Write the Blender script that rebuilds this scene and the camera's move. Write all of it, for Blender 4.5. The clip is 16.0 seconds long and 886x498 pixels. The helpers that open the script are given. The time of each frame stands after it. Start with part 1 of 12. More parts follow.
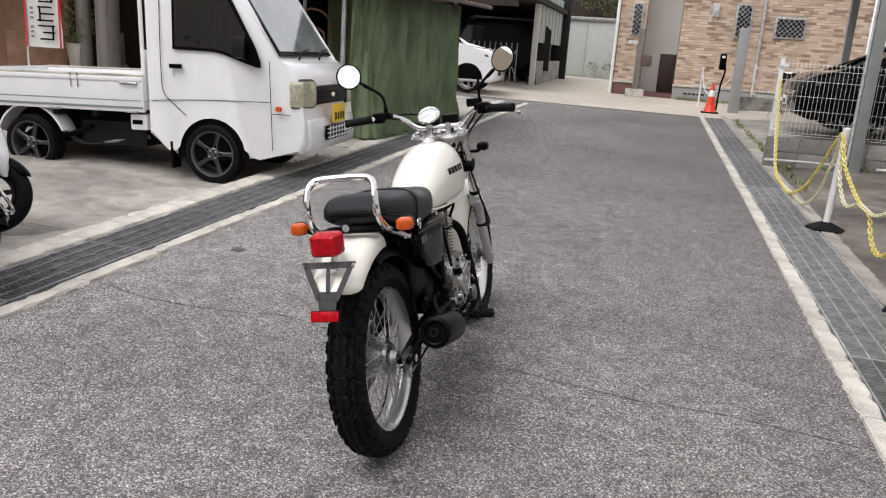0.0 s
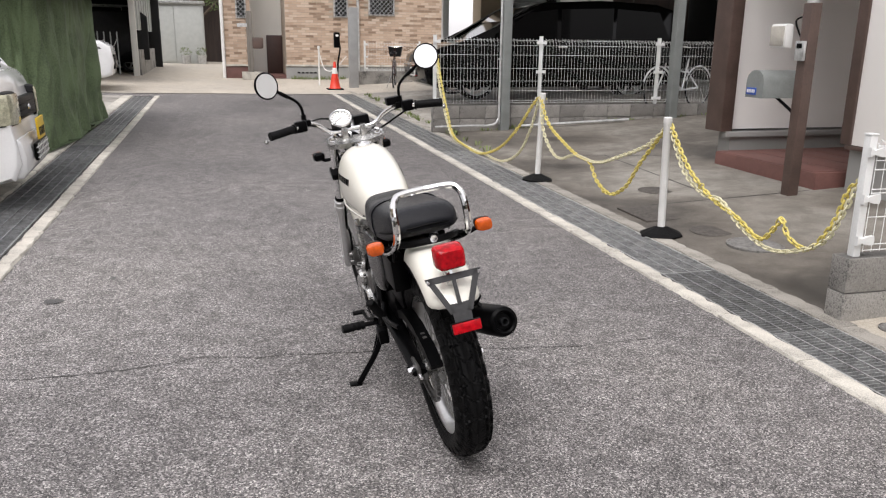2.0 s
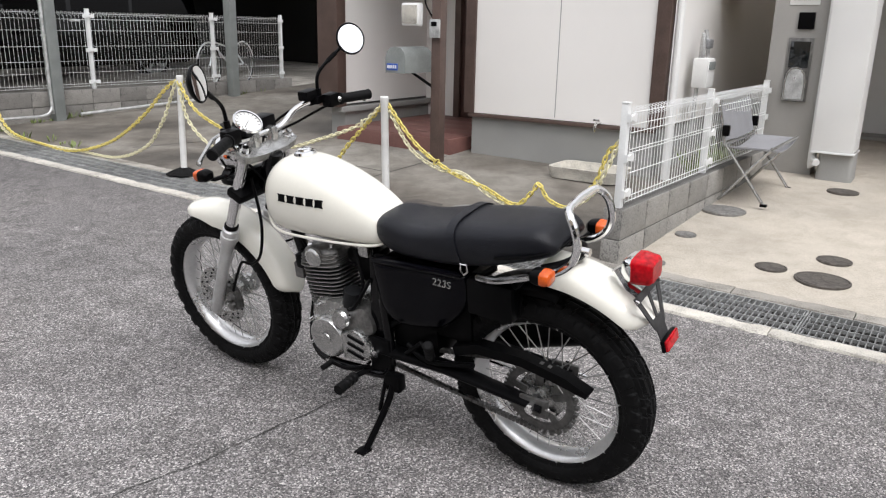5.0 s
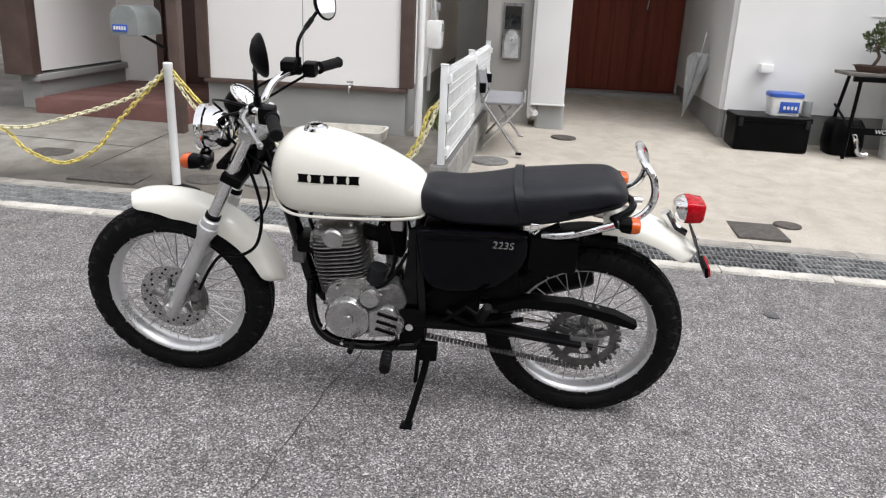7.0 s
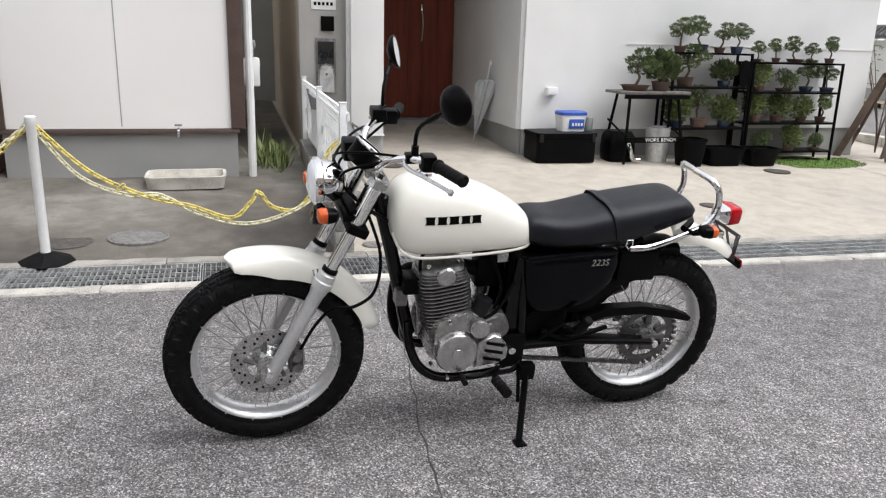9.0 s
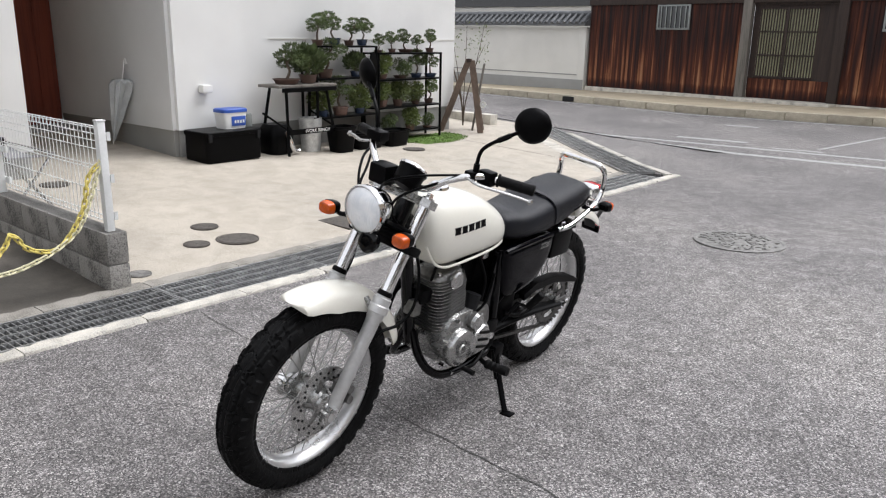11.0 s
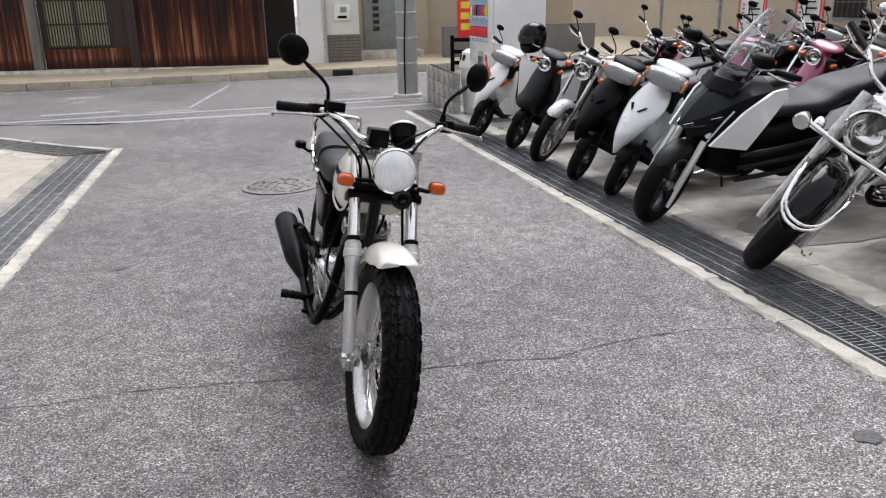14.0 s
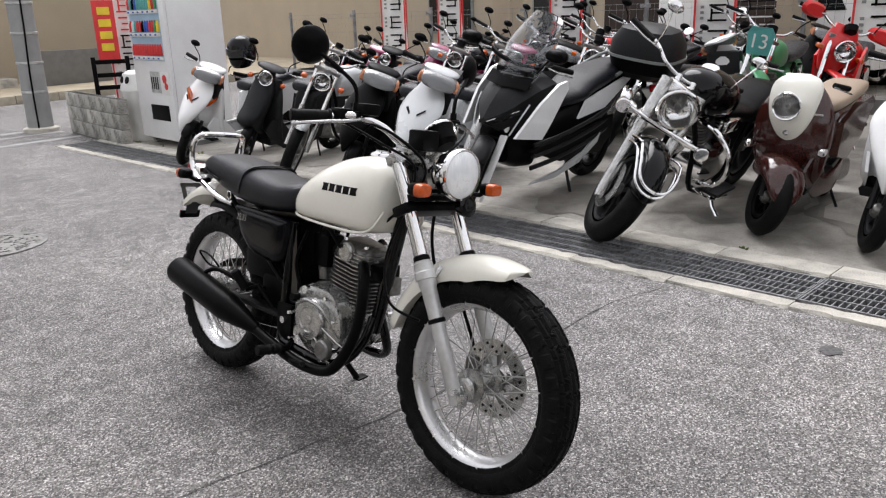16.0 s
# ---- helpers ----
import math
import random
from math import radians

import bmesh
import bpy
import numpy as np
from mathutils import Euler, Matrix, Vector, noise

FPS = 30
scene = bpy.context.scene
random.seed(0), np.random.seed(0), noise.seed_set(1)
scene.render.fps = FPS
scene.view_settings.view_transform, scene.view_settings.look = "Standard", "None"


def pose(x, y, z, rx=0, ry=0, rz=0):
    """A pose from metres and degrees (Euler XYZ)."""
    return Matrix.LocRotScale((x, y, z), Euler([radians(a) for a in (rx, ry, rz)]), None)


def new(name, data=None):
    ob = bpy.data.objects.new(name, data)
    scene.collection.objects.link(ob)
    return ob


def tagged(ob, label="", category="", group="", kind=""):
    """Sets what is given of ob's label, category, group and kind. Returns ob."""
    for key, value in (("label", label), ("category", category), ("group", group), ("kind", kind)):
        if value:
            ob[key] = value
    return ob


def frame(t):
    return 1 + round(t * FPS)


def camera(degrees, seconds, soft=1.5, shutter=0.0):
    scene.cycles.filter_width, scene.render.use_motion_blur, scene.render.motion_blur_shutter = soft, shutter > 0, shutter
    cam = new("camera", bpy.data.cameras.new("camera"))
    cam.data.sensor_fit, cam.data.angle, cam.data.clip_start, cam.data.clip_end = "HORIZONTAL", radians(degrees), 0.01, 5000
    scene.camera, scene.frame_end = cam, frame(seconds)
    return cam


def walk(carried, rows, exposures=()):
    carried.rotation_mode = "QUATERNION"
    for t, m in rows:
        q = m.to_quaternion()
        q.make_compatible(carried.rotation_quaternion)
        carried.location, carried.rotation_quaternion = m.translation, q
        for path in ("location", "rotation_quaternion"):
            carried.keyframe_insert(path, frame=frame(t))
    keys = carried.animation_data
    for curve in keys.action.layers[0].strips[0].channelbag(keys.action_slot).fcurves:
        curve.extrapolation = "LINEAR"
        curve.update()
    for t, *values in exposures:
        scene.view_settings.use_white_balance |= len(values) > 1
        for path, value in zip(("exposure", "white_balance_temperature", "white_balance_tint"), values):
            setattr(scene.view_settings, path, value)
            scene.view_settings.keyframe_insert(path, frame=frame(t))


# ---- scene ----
# the camera and its walk
cam = camera(59.8, 16.0, 1.2)
ROWS = [
    (0.0, -0.008, 0.029, 1.340, 75.27, -3.78, 15.41),
    (0.5, -0.341, -0.136, 1.348, 75.48, -3.21, 6.89),
    (1.0, -0.727, -0.198, 1.348, 75.47, -2.42, -1.26),
    (1.5, -1.122, -0.166, 1.357, 75.25, -1.63, -9.09),
    (2.0, -1.452, -0.028, 1.357, 75.12, -0.70, -15.71),
    (2.5, -1.782, 0.155, 1.360, 75.19, 0.04, -22.14),
    (3.0, -2.089, 0.334, 1.372, 75.19, 0.40, -28.78),
    (3.5, -2.320, 0.588, 1.366, 75.14, 0.39, -35.40),
    (4.0, -2.523, 0.867, 1.365, 74.74, 0.02, -42.25),
    (4.5, -2.613, 1.151, 1.351, 74.36, -0.55, -48.85),
    (5.0, -2.694, 1.372, 1.352, 73.95, -1.19, -55.44),
    (7.5, -3.211, 2.803, 1.338, 72.43, -2.39, -89.05),
    (8.0, -3.217, 3.086, 1.338, 73.43, -1.99, -93.90),
    (10.5, -2.837, 4.773, 1.420, 74.92, -1.21, -130.42),
    (11.0, -2.514, 5.073, 1.442, 74.39, -0.96, -140.34),
    (11.5, -2.195, 5.369, 1.443, 73.19, -0.65, -149.90),
    (12.0, -1.883, 5.595, 1.457, 72.82, -0.33, -158.81),
    (12.5, -1.555, 5.839, 1.464, 72.49, 0.01, -167.57),
    (13.0, -1.207, 5.951, 1.455, 72.25, 0.40, -176.40),
    (13.5, -0.824, 5.940, 1.462, 72.17, 0.65, -185.44),
    (14.0, -0.450, 5.918, 1.457, 72.15, 0.98, -194.37),
    (14.5, -0.117, 5.746, 1.436, 72.25, 1.29, -203.17),
    (15.0, 0.219, 5.571, 1.420, 72.53, 1.73, -211.12),
    (15.5, 0.464, 5.329, 1.400, 72.69, 1.87, -218.19),
    (16.0, 0.688, 5.003, 1.381, 72.98, 1.72, -225.28),
]
EXPOSURES = [(0.0, 0.76, 6500, 14), (2.0, 0.84, 6580, 14), (4.0, 0.95, 6430, 12), (5.0, 0.98, 6380, 12), (8.0, 1.02, 6300, 12), (11.0, 0.96, 6300, 12), (12.5, 0.90, 6300, 12), (14.0, 0.87, 6300, 13), (15.0, 0.97, 6350, 13), (16.0, 0.95, 6400, 13)]
walk(cam, [(t, pose(x, y, z, rx, ry, rz)) for t, x, y, z, rx, ry, rz in ROWS], EXPOSURES)

# ---- sky and light: a bright overcast day ----
world = bpy.data.worlds.new("overcast_sky")
scene.world = world
world.use_nodes = True
_n, _l = world.node_tree.nodes, world.node_tree.links
_sky = _n.new("ShaderNodeTexSky")
_sky.sky_type, _sky.sun_disc = "NISHITA", False
_sky.sun_elevation, _sky.sun_rotation = radians(60), radians(215)
_sky.air_density, _sky.dust_density, _sky.ozone_density = 1.0, 2.0, 1.0
_grey = _n.new("ShaderNodeHueSaturation")
_grey.inputs["Saturation"].default_value = 0.12
_l.new(_sky.outputs["Color"], _grey.inputs["Color"])
_even = _n.new("ShaderNodeMix")
_even.data_type = "RGBA"
_even.inputs["Factor"].default_value = 0.55
_even.inputs["B"].default_value = (4.3, 4.32, 4.4, 1)
_l.new(_grey.outputs["Color"], _even.inputs["A"])
_l.new(_even.outputs["Result"], _n["Background"].inputs["Color"])
_n["Background"].inputs["Strength"].default_value = 0.15
sun = new("sun", bpy.data.lights.new("sun", "SUN"))
sun.data.energy, sun.data.angle, sun.data.color = 1.3, radians(40), (1.0, 0.99, 0.98)
sun.matrix_world = pose(0, 0, 30, 30, 0, -35)
scene.view_settings.exposure = 0.68


# ---- materials ----
def nodes_of(name):
    m = bpy.data.materials.new(name)
    m.use_nodes = True
    return m, m.node_tree.nodes, m.node_tree.links, m.node_tree.nodes["Principled BSDF"]


def ramp(n, stops):
    r = n.new("ShaderNodeValToRGB")
    el = r.color_ramp.elements
    while len(el) < len(stops):
        el.new(0.5)
    for e, (p, c) in zip(el, stops):
        e.position, e.color = p, (*c, 1)
    return r


def surface(name, col, rough=0.6, metal=0.0, vary=0.12, scale=6.0, fine=90.0, bump=0.05, rand=0.0, coat=0.0, stain=None, rvar=0.12, spec=0.5):
    """A surface with broad blotches, fine grain, a little relief, and per-object variation."""
    m, n, l, b = nodes_of(name)
    tc = n.new("ShaderNodeTexCoord")
    big, small = n.new("ShaderNodeTexNoise"), n.new("ShaderNodeTexNoise")
    big.inputs["Scale"].default_value, big.inputs["Detail"].default_value = scale, 5
    small.inputs["Scale"].default_value, small.inputs["Detail"].default_value = fine, 3
    for q in (big, small):
        l.new(tc.outputs["Object"], q.inputs["Vector"])
    mix = n.new("ShaderNodeMix")
    mix.data_type = "FLOAT"
    mix.inputs["Factor"].default_value = 0.4
    l.new(big.outputs["Fac"], mix.inputs["A"])
    l.new(small.outputs["Fac"], mix.inputs["B"])
    lo = tuple(max(0.0, c * (1 - vary)) for c in col)
    hi = tuple(min(1.0, c * (1 + vary)) for c in col)
    r = ramp(n, [(0.39, stain or lo), (0.48 if stain else 0.5, col), (0.62, hi)])
    l.new(mix.outputs["Result"], r.inputs["Fac"])
    out = r.outputs["Color"]
    if rand:
        oi, hs, mr = n.new("ShaderNodeObjectInfo"), n.new("ShaderNodeHueSaturation"), n.new("ShaderNodeMapRange")
        mr.inputs["To Min"].default_value, mr.inputs["To Max"].default_value = 1 - rand, 1 + rand
        l.new(oi.outputs["Random"], mr.inputs["Value"])
        l.new(mr.outputs["Result"], hs.inputs["Value"])
        l.new(out, hs.inputs["Color"])
        out = hs.outputs["Color"]
    l.new(out, b.inputs["Base Color"])
    rr = n.new("ShaderNodeMapRange")
    rr.inputs["To Min"].default_value, rr.inputs["To Max"].default_value = max(0.02, rough - rvar * rough), min(1, rough + rvar * rough)
    l.new(big.outputs["Fac"], rr.inputs["Value"])
    l.new(rr.outputs["Result"], b.inputs["Roughness"])
    b.inputs["Metallic"].default_value = metal
    b.inputs["Specular IOR Level"].default_value = spec
    b.inputs["Coat Weight"].default_value = coat
    b.inputs["Coat Roughness"].default_value = 0.05
    if bump:
        bp = n.new("ShaderNodeBump")
        bp.inputs["Strength"].default_value, bp.inputs["Distance"].default_value = bump, 0.01
        l.new(small.outputs["Fac"], bp.inputs["Height"])
        l.new(bp.outputs["Normal"], b.inputs["Normal"])
    return m


def stained(name, col, dark, pale, big=0.6, rough=0.82, bump=0.2, blotch=0.74):
    """Old poured concrete: wide stains, smaller blotches and sandy grain."""
    m, n, l, b = nodes_of(name)
    tc = n.new("ShaderNodeTexCoord")
    out = None
    for scale, detail, stops in ((big, 8, [(0.36, dark), (0.50, col), (0.66, pale)]), (5.0, 7, [(0.36, (blotch, blotch * 0.99, blotch * 0.97)), (0.6, (1.1, 1.1, 1.1))]), (140.0, 3, [(0.3, (0.72, 0.72, 0.72)), (0.7, (1.2, 1.2, 1.2))])):
        q = n.new("ShaderNodeTexNoise")
        q.inputs["Scale"].default_value, q.inputs["Detail"].default_value, q.inputs["Roughness"].default_value, q.inputs["Distortion"].default_value = scale, detail, 0.6, 0.5
        l.new(tc.outputs["Object"], q.inputs["Vector"])
        r = ramp(n, stops)
        l.new(q.outputs["Fac"], r.inputs["Fac"])
        if out is None:
            out = r.outputs["Color"]
            rr = n.new("ShaderNodeMapRange")
            rr.inputs["From Min"].default_value, rr.inputs["From Max"].default_value = 0.35, 0.65
            rr.inputs["To Min"].default_value, rr.inputs["To Max"].default_value = rough - 0.2, rough
            l.new(q.outputs["Fac"], rr.inputs["Value"])
            l.new(rr.outputs["Result"], b.inputs["Roughness"])
            continue
        mu = n.new("ShaderNodeMix")
        mu.data_type, mu.blend_type = "RGBA", "MULTIPLY"
        mu.inputs["Factor"].default_value = 1
        l.new(out, mu.inputs["A"])
        l.new(r.outputs["Color"], mu.inputs["B"])
        out = mu.outputs["Result"]
    l.new(out, b.inputs["Base Color"])
    bp = n.new("ShaderNodeBump")
    bp.inputs["Strength"].default_value, bp.inputs["Distance"].default_value = bump, 0.006
    l.new(q.outputs["Fac"], bp.inputs["Height"])
    l.new(bp.outputs["Normal"], b.inputs["Normal"])
    return m


def asphalt_surface():
    """Worn asphalt: pale and dark aggregate chips in a grey binder, with broad darker and lighter wear."""
    m, n, l, b = nodes_of("asphalt")
    tc = n.new("ShaderNodeTexCoord")
    chips, wear, mid, fine = n.new("ShaderNodeTexVoronoi"), n.new("ShaderNodeTexNoise"), n.new("ShaderNodeTexNoise"), n.new("ShaderNodeTexVoronoi")
    chips.inputs["Scale"].default_value, fine.inputs["Scale"].default_value = 205, 430
    wear.inputs["Scale"].default_value, wear.inputs["Detail"].default_value = 0.55, 6
    mid.inputs["Scale"].default_value, mid.inputs["Detail"].default_value = 9, 6
    for q in (chips, wear, mid, fine):
        l.new(tc.outputs["Object"], q.inputs["Vector"])
    r1 = ramp(n, [(0.0, (0.008, 0.008, 0.008)), (0.24, (0.022, 0.0213, 0.0213)), (0.40, (0.098, 0.094, 0.093)), (0.66, (0.162, 0.156, 0.154)), (0.86, (0.325, 0.315, 0.31)), (1.0, (0.64, 0.628, 0.608))])
    sep = n.new("ShaderNodeSeparateColor")
    l.new(chips.outputs["Color"], sep.inputs["Color"])
    l.new(sep.outputs["Red"], r1.inputs["Fac"])
    r2 = ramp(n, [(0.0, (0.025, 0.0245, 0.025)), (0.5, (0.13, 0.127, 0.128)), (1.0, (0.36, 0.355, 0.35))])
    sep2 = n.new("ShaderNodeSeparateColor")
    l.new(fine.outputs["Color"], sep2.inputs["Color"])
    l.new(sep2.outputs["Green"], r2.inputs["Fac"])
    mx = n.new("ShaderNodeMix")
    mx.data_type = "RGBA"
    mx.inputs["Factor"].default_value = 0.30
    l.new(r1.outputs["Color"], mx.inputs["A"])
    l.new(r2.outputs["Color"], mx.inputs["B"])
    r3 = ramp(n, [(0.3, (0.84, 0.825, 0.835)), (0.5, (1.155, 1.135, 1.14)), (0.72, (1.44, 1.41, 1.385))])
    l.new(wear.outputs["Fac"], r3.inputs["Fac"])
    r4 = ramp(n, [(0.3, (0.76, 0.755, 0.74)), (0.65, (1.16, 1.15, 1.14))])
    l.new(mid.outputs["Fac"], r4.inputs["Fac"])
    out = mx.outputs["Result"]
    # darker, browner tone further up the lane, with a wandering edge
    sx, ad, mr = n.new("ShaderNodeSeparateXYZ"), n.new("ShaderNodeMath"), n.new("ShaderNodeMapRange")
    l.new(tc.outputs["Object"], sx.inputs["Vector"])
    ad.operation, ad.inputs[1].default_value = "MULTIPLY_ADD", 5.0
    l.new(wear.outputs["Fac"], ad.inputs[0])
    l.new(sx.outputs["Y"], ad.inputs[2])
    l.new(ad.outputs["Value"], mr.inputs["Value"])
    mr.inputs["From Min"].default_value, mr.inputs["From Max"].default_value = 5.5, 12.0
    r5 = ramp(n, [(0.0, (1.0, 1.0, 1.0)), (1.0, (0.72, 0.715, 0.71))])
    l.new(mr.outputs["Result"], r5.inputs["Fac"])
    # paler tone towards the west of the lane, darker towards the east
    ax, mx2 = n.new("ShaderNodeMath"), n.new("ShaderNodeMapRange")
    ax.operation, ax.inputs[1].default_value = "MULTIPLY_ADD", 1.6
    l.new(wear.outputs["Fac"], ax.inputs[0])
    l.new(sx.outputs["X"], ax.inputs[2])
    l.new(ax.outputs["Value"], mx2.inputs["Value"])
    mx2.inputs["From Min"].default_value, mx2.inputs["From Max"].default_value = -1.9, 1.6
    r6 = ramp(n, [(0.0, (1.15, 1.15, 1.15)), (1.0, (0.91, 0.905, 0.90))])
    l.new(mx2.outputs["Result"], r6.inputs["Fac"])
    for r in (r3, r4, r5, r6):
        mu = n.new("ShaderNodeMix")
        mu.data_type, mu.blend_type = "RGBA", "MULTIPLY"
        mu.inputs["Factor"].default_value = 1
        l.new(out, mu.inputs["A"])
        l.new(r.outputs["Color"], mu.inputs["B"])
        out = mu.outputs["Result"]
    l.new(out, b.inputs["Base Color"])
    b.inputs["Roughness"].default_value = 0.82
    bp = n.new("ShaderNodeBump")
    bp.inputs["Strength"].default_value, bp.inputs["Distance"].default_value = 0.55, 0.006
    l.new(chips.outputs["Distance"], bp.inputs["Height"])
    l.new(bp.outputs["Normal"], b.inputs["Normal"])
    return m


def streaked_wood(name, dark, mid, pale, sx=9.0, sz=0.35):
    """Old weathered boards: streaks along z, pale worn runs towards bare wood."""
    m, n, l, b = nodes_of(name)
    tc, mp = n.new("ShaderNodeTexCoord"), n.new("ShaderNodeMapping")
    mp.inputs["Scale"].default_value = (sx, sx, sz)
    l.new(tc.outputs["Object"], mp.inputs["Vector"])
    a, c = n.new("ShaderNodeTexNoise"), n.new("ShaderNodeTexNoise")
    a.inputs["Scale"].default_value, a.inputs["Detail"].default_value, a.inputs["Roughness"].default_value = 1.0, 6, 0.62
    c.inputs["Scale"].default_value, c.inputs["Detail"].default_value = 6.0, 4
    l.new(mp.outputs["Vector"], a.inputs["Vector"])
    l.new(mp.outputs["Vector"], c.inputs["Vector"])
    mix = n.new("ShaderNodeMix")
    mix.data_type = "FLOAT"
    mix.inputs["Factor"].default_value = 0.35
    l.new(a.outputs["Fac"], mix.inputs["A"])
    l.new(c.outputs["Fac"], mix.inputs["B"])
    r = ramp(n, [(0.36, dark), (0.53, mid), (0.60, mid), (0.70, pale)])
    l.new(mix.outputs["Result"], r.inputs["Fac"])
    l.new(r.outputs["Color"], b.inputs["Base Color"])
    b.inputs["Roughness"].default_value = 0.8
    bp = n.new("ShaderNodeBump")
    bp.inputs["Strength"].default_value, bp.inputs["Distance"].default_value = 0.3, 0.01
    l.new(c.outputs["Fac"], bp.inputs["Height"])
    l.new(bp.outputs["Normal"], b.inputs["Normal"])
    return m


def glass(name, tint=(0.9, 0.95, 0.95), rough=0.02, trans=1.0):
    m, n, l, b = nodes_of(name)
    b.inputs["Base Color"].default_value = (*tint, 1)
    b.inputs["Roughness"].default_value, b.inputs["Transmission Weight"].default_value, b.inputs["IOR"].default_value = rough, trans, 1.45
    return m


ASPHALT = asphalt_surface()
ROAD_PAINT = surface("worn_white_road_paint", (0.357, 0.357, 0.348), 0.8, vary=0.3, scale=18, fine=160, bump=0.3, stain=(0.2, 0.2, 0.2))
KERB = surface("pale_concrete_edging", (0.45, 0.428, 0.378), 0.85, vary=0.34, scale=5, fine=140, bump=0.35, rand=0.12, stain=(0.27, 0.255, 0.23))
KERB_OLD = surface("stained_concrete_edging", (0.30, 0.282, 0.25), 0.88, vary=0.3, scale=4, fine=140, bump=0.4, rand=0.18, stain=(0.15, 0.14, 0.12))
TAN_CONCRETE = stained("light_tan_concrete", (0.425, 0.385, 0.325), (0.38, 0.347, 0.297), (0.455, 0.413, 0.35), 0.4, 0.85, 0.25, 0.92)
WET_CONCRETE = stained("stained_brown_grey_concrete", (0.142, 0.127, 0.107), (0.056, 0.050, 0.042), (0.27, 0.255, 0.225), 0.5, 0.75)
DAMP_SHADE_CONCRETE = stained("damp_and_shade_concrete", (0.235, 0.22, 0.196), (0.15, 0.14, 0.125), (0.33, 0.31, 0.28), 0.9, 0.7)
LOT_CONCRETE = stained("worn_grey_lot_concrete", (0.35, 0.33, 0.295), (0.19, 0.178, 0.16), (0.43, 0.41, 0.37), 0.55)
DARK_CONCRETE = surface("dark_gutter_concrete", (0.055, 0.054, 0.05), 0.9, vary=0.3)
BLOCK_PALE = surface("pale_mossy_concrete_block", (0.40, 0.39, 0.36), 0.92, vary=0.25, scale=3, fine=110, bump=0.5, rand=0.2, stain=(0.12, 0.12, 0.10))
BLOCK = surface("weathered_concrete_block", (0.26, 0.25, 0.23), 0.92, vary=0.30, scale=3, fine=110, bump=0.5, rand=0.18, stain=(0.10, 0.095, 0.09))
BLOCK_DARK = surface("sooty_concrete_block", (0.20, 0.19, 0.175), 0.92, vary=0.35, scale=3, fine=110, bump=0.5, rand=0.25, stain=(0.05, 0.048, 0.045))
MORTAR = surface("grey_mortar", (0.17, 0.165, 0.155), 0.95, bump=0.3)
GALV = surface("galvanised_steel", (0.50, 0.505, 0.50), 0.45, 0.6, vary=0.25, scale=12, rand=0.15)
GALV_MID = surface("weathered_galvanised_grating", (0.38, 0.385, 0.38), 0.5, 0.6, vary=0.3, scale=12, rand=0.2)
GALV_DARK = surface("dull_dark_steel_grating", (0.26, 0.265, 0.27), 0.55, 0.6, vary=0.3, scale=12, rand=0.15)
IRON = surface("cast_iron_cover", (0.10, 0.09, 0.08), 0.7, 0.4, vary=0.35, scale=30, bump=0.3)
WHITE_WALL = surface("white_rendered_wall", (0.70, 0.70, 0.685), 0.85, vary=0.05, scale=1.5, fine=200, bump=0.25)
PANEL_WALL = surface("off_white_wall_panel", (0.76, 0.74, 0.71), 0.75, vary=0.03, scale=0.8, fine=260, bump=0.12)
FOUND = surface("grey_foundation_render", (0.288, 0.288, 0.276), 0.9, vary=0.08, scale=2, fine=150, bump=0.2)
GREY_WALL = surface("grey_porch_wall", (0.69, 0.695, 0.69), 0.85, vary=0.04, scale=2, fine=200, bump=0.2)
GREY_PILLAR = surface("warm_grey_gate_pillar_render", (0.33, 0.32, 0.30), 0.85, vary=0.06, scale=3, fine=220, bump=0.3)
BROWN_TRIM = surface("dark_brown_corner_trim", (0.085, 0.055, 0.045), 0.5, vary=0.2)
BROWN_DOOR = surface("dark_brown_front_door", (0.05, 0.025, 0.02), 0.45, vary=0.25, scale=3)
RED_DOOR = streaked_wood("red_brown_timber_door", (0.10, 0.022, 0.012), (0.175, 0.038, 0.02), (0.22, 0.055, 0.028), 14, 0.5)
RED_TILE = surface("red_brown_porch_tile", (0.14, 0.065, 0.055), 0.55, vary=0.15, rand=0.12)
TAN_JOINT = surface("pale_brick_joint", (0.42, 0.36, 0.29), 0.9)
DARK_WOOD = streaked_wood("dark_old_timber", (0.012, 0.009, 0.008), (0.035, 0.022, 0.017), (0.07, 0.045, 0.033), 12, 0.6)
GREY_WOOD = streaked_wood("grey_weathered_timber", (0.09, 0.085, 0.075), (0.17, 0.155, 0.135), (0.24, 0.22, 0.19), 12, 0.7)
ROOF_TILE = surface("grey_smoked_roof_tile", (0.10, 0.105, 0.11), 0.5, vary=0.3, rand=0.2)
PLASTER = surface("aged_white_plaster", (0.66, 0.65, 0.61), 0.9, vary=0.06, scale=1.2, fine=120, bump=0.15)
WHITE_METAL = surface("white_coated_steel", (0.72, 0.73, 0.72), 0.4, vary=0.06)
GREY_STEEL = surface("grey_painted_steel_post", (0.23, 0.246, 0.238), 0.5, 0.2, vary=0.12)
GREEN_TARP = surface("faded_green_tarpaulin", (0.135, 0.185, 0.095), 0.7, vary=0.3, scale=3, fine=60, bump=0.2)
BLACK = surface("satin_black_plastic", (0.0022, 0.0022, 0.0025), 0.36, vary=0.3, spec=0.07)
BLACK_GLOSS = surface("gloss_black_paint", (0.002, 0.002, 0.0025), 0.08, vary=0.2, coat=0.12, bump=0, spec=0.18)
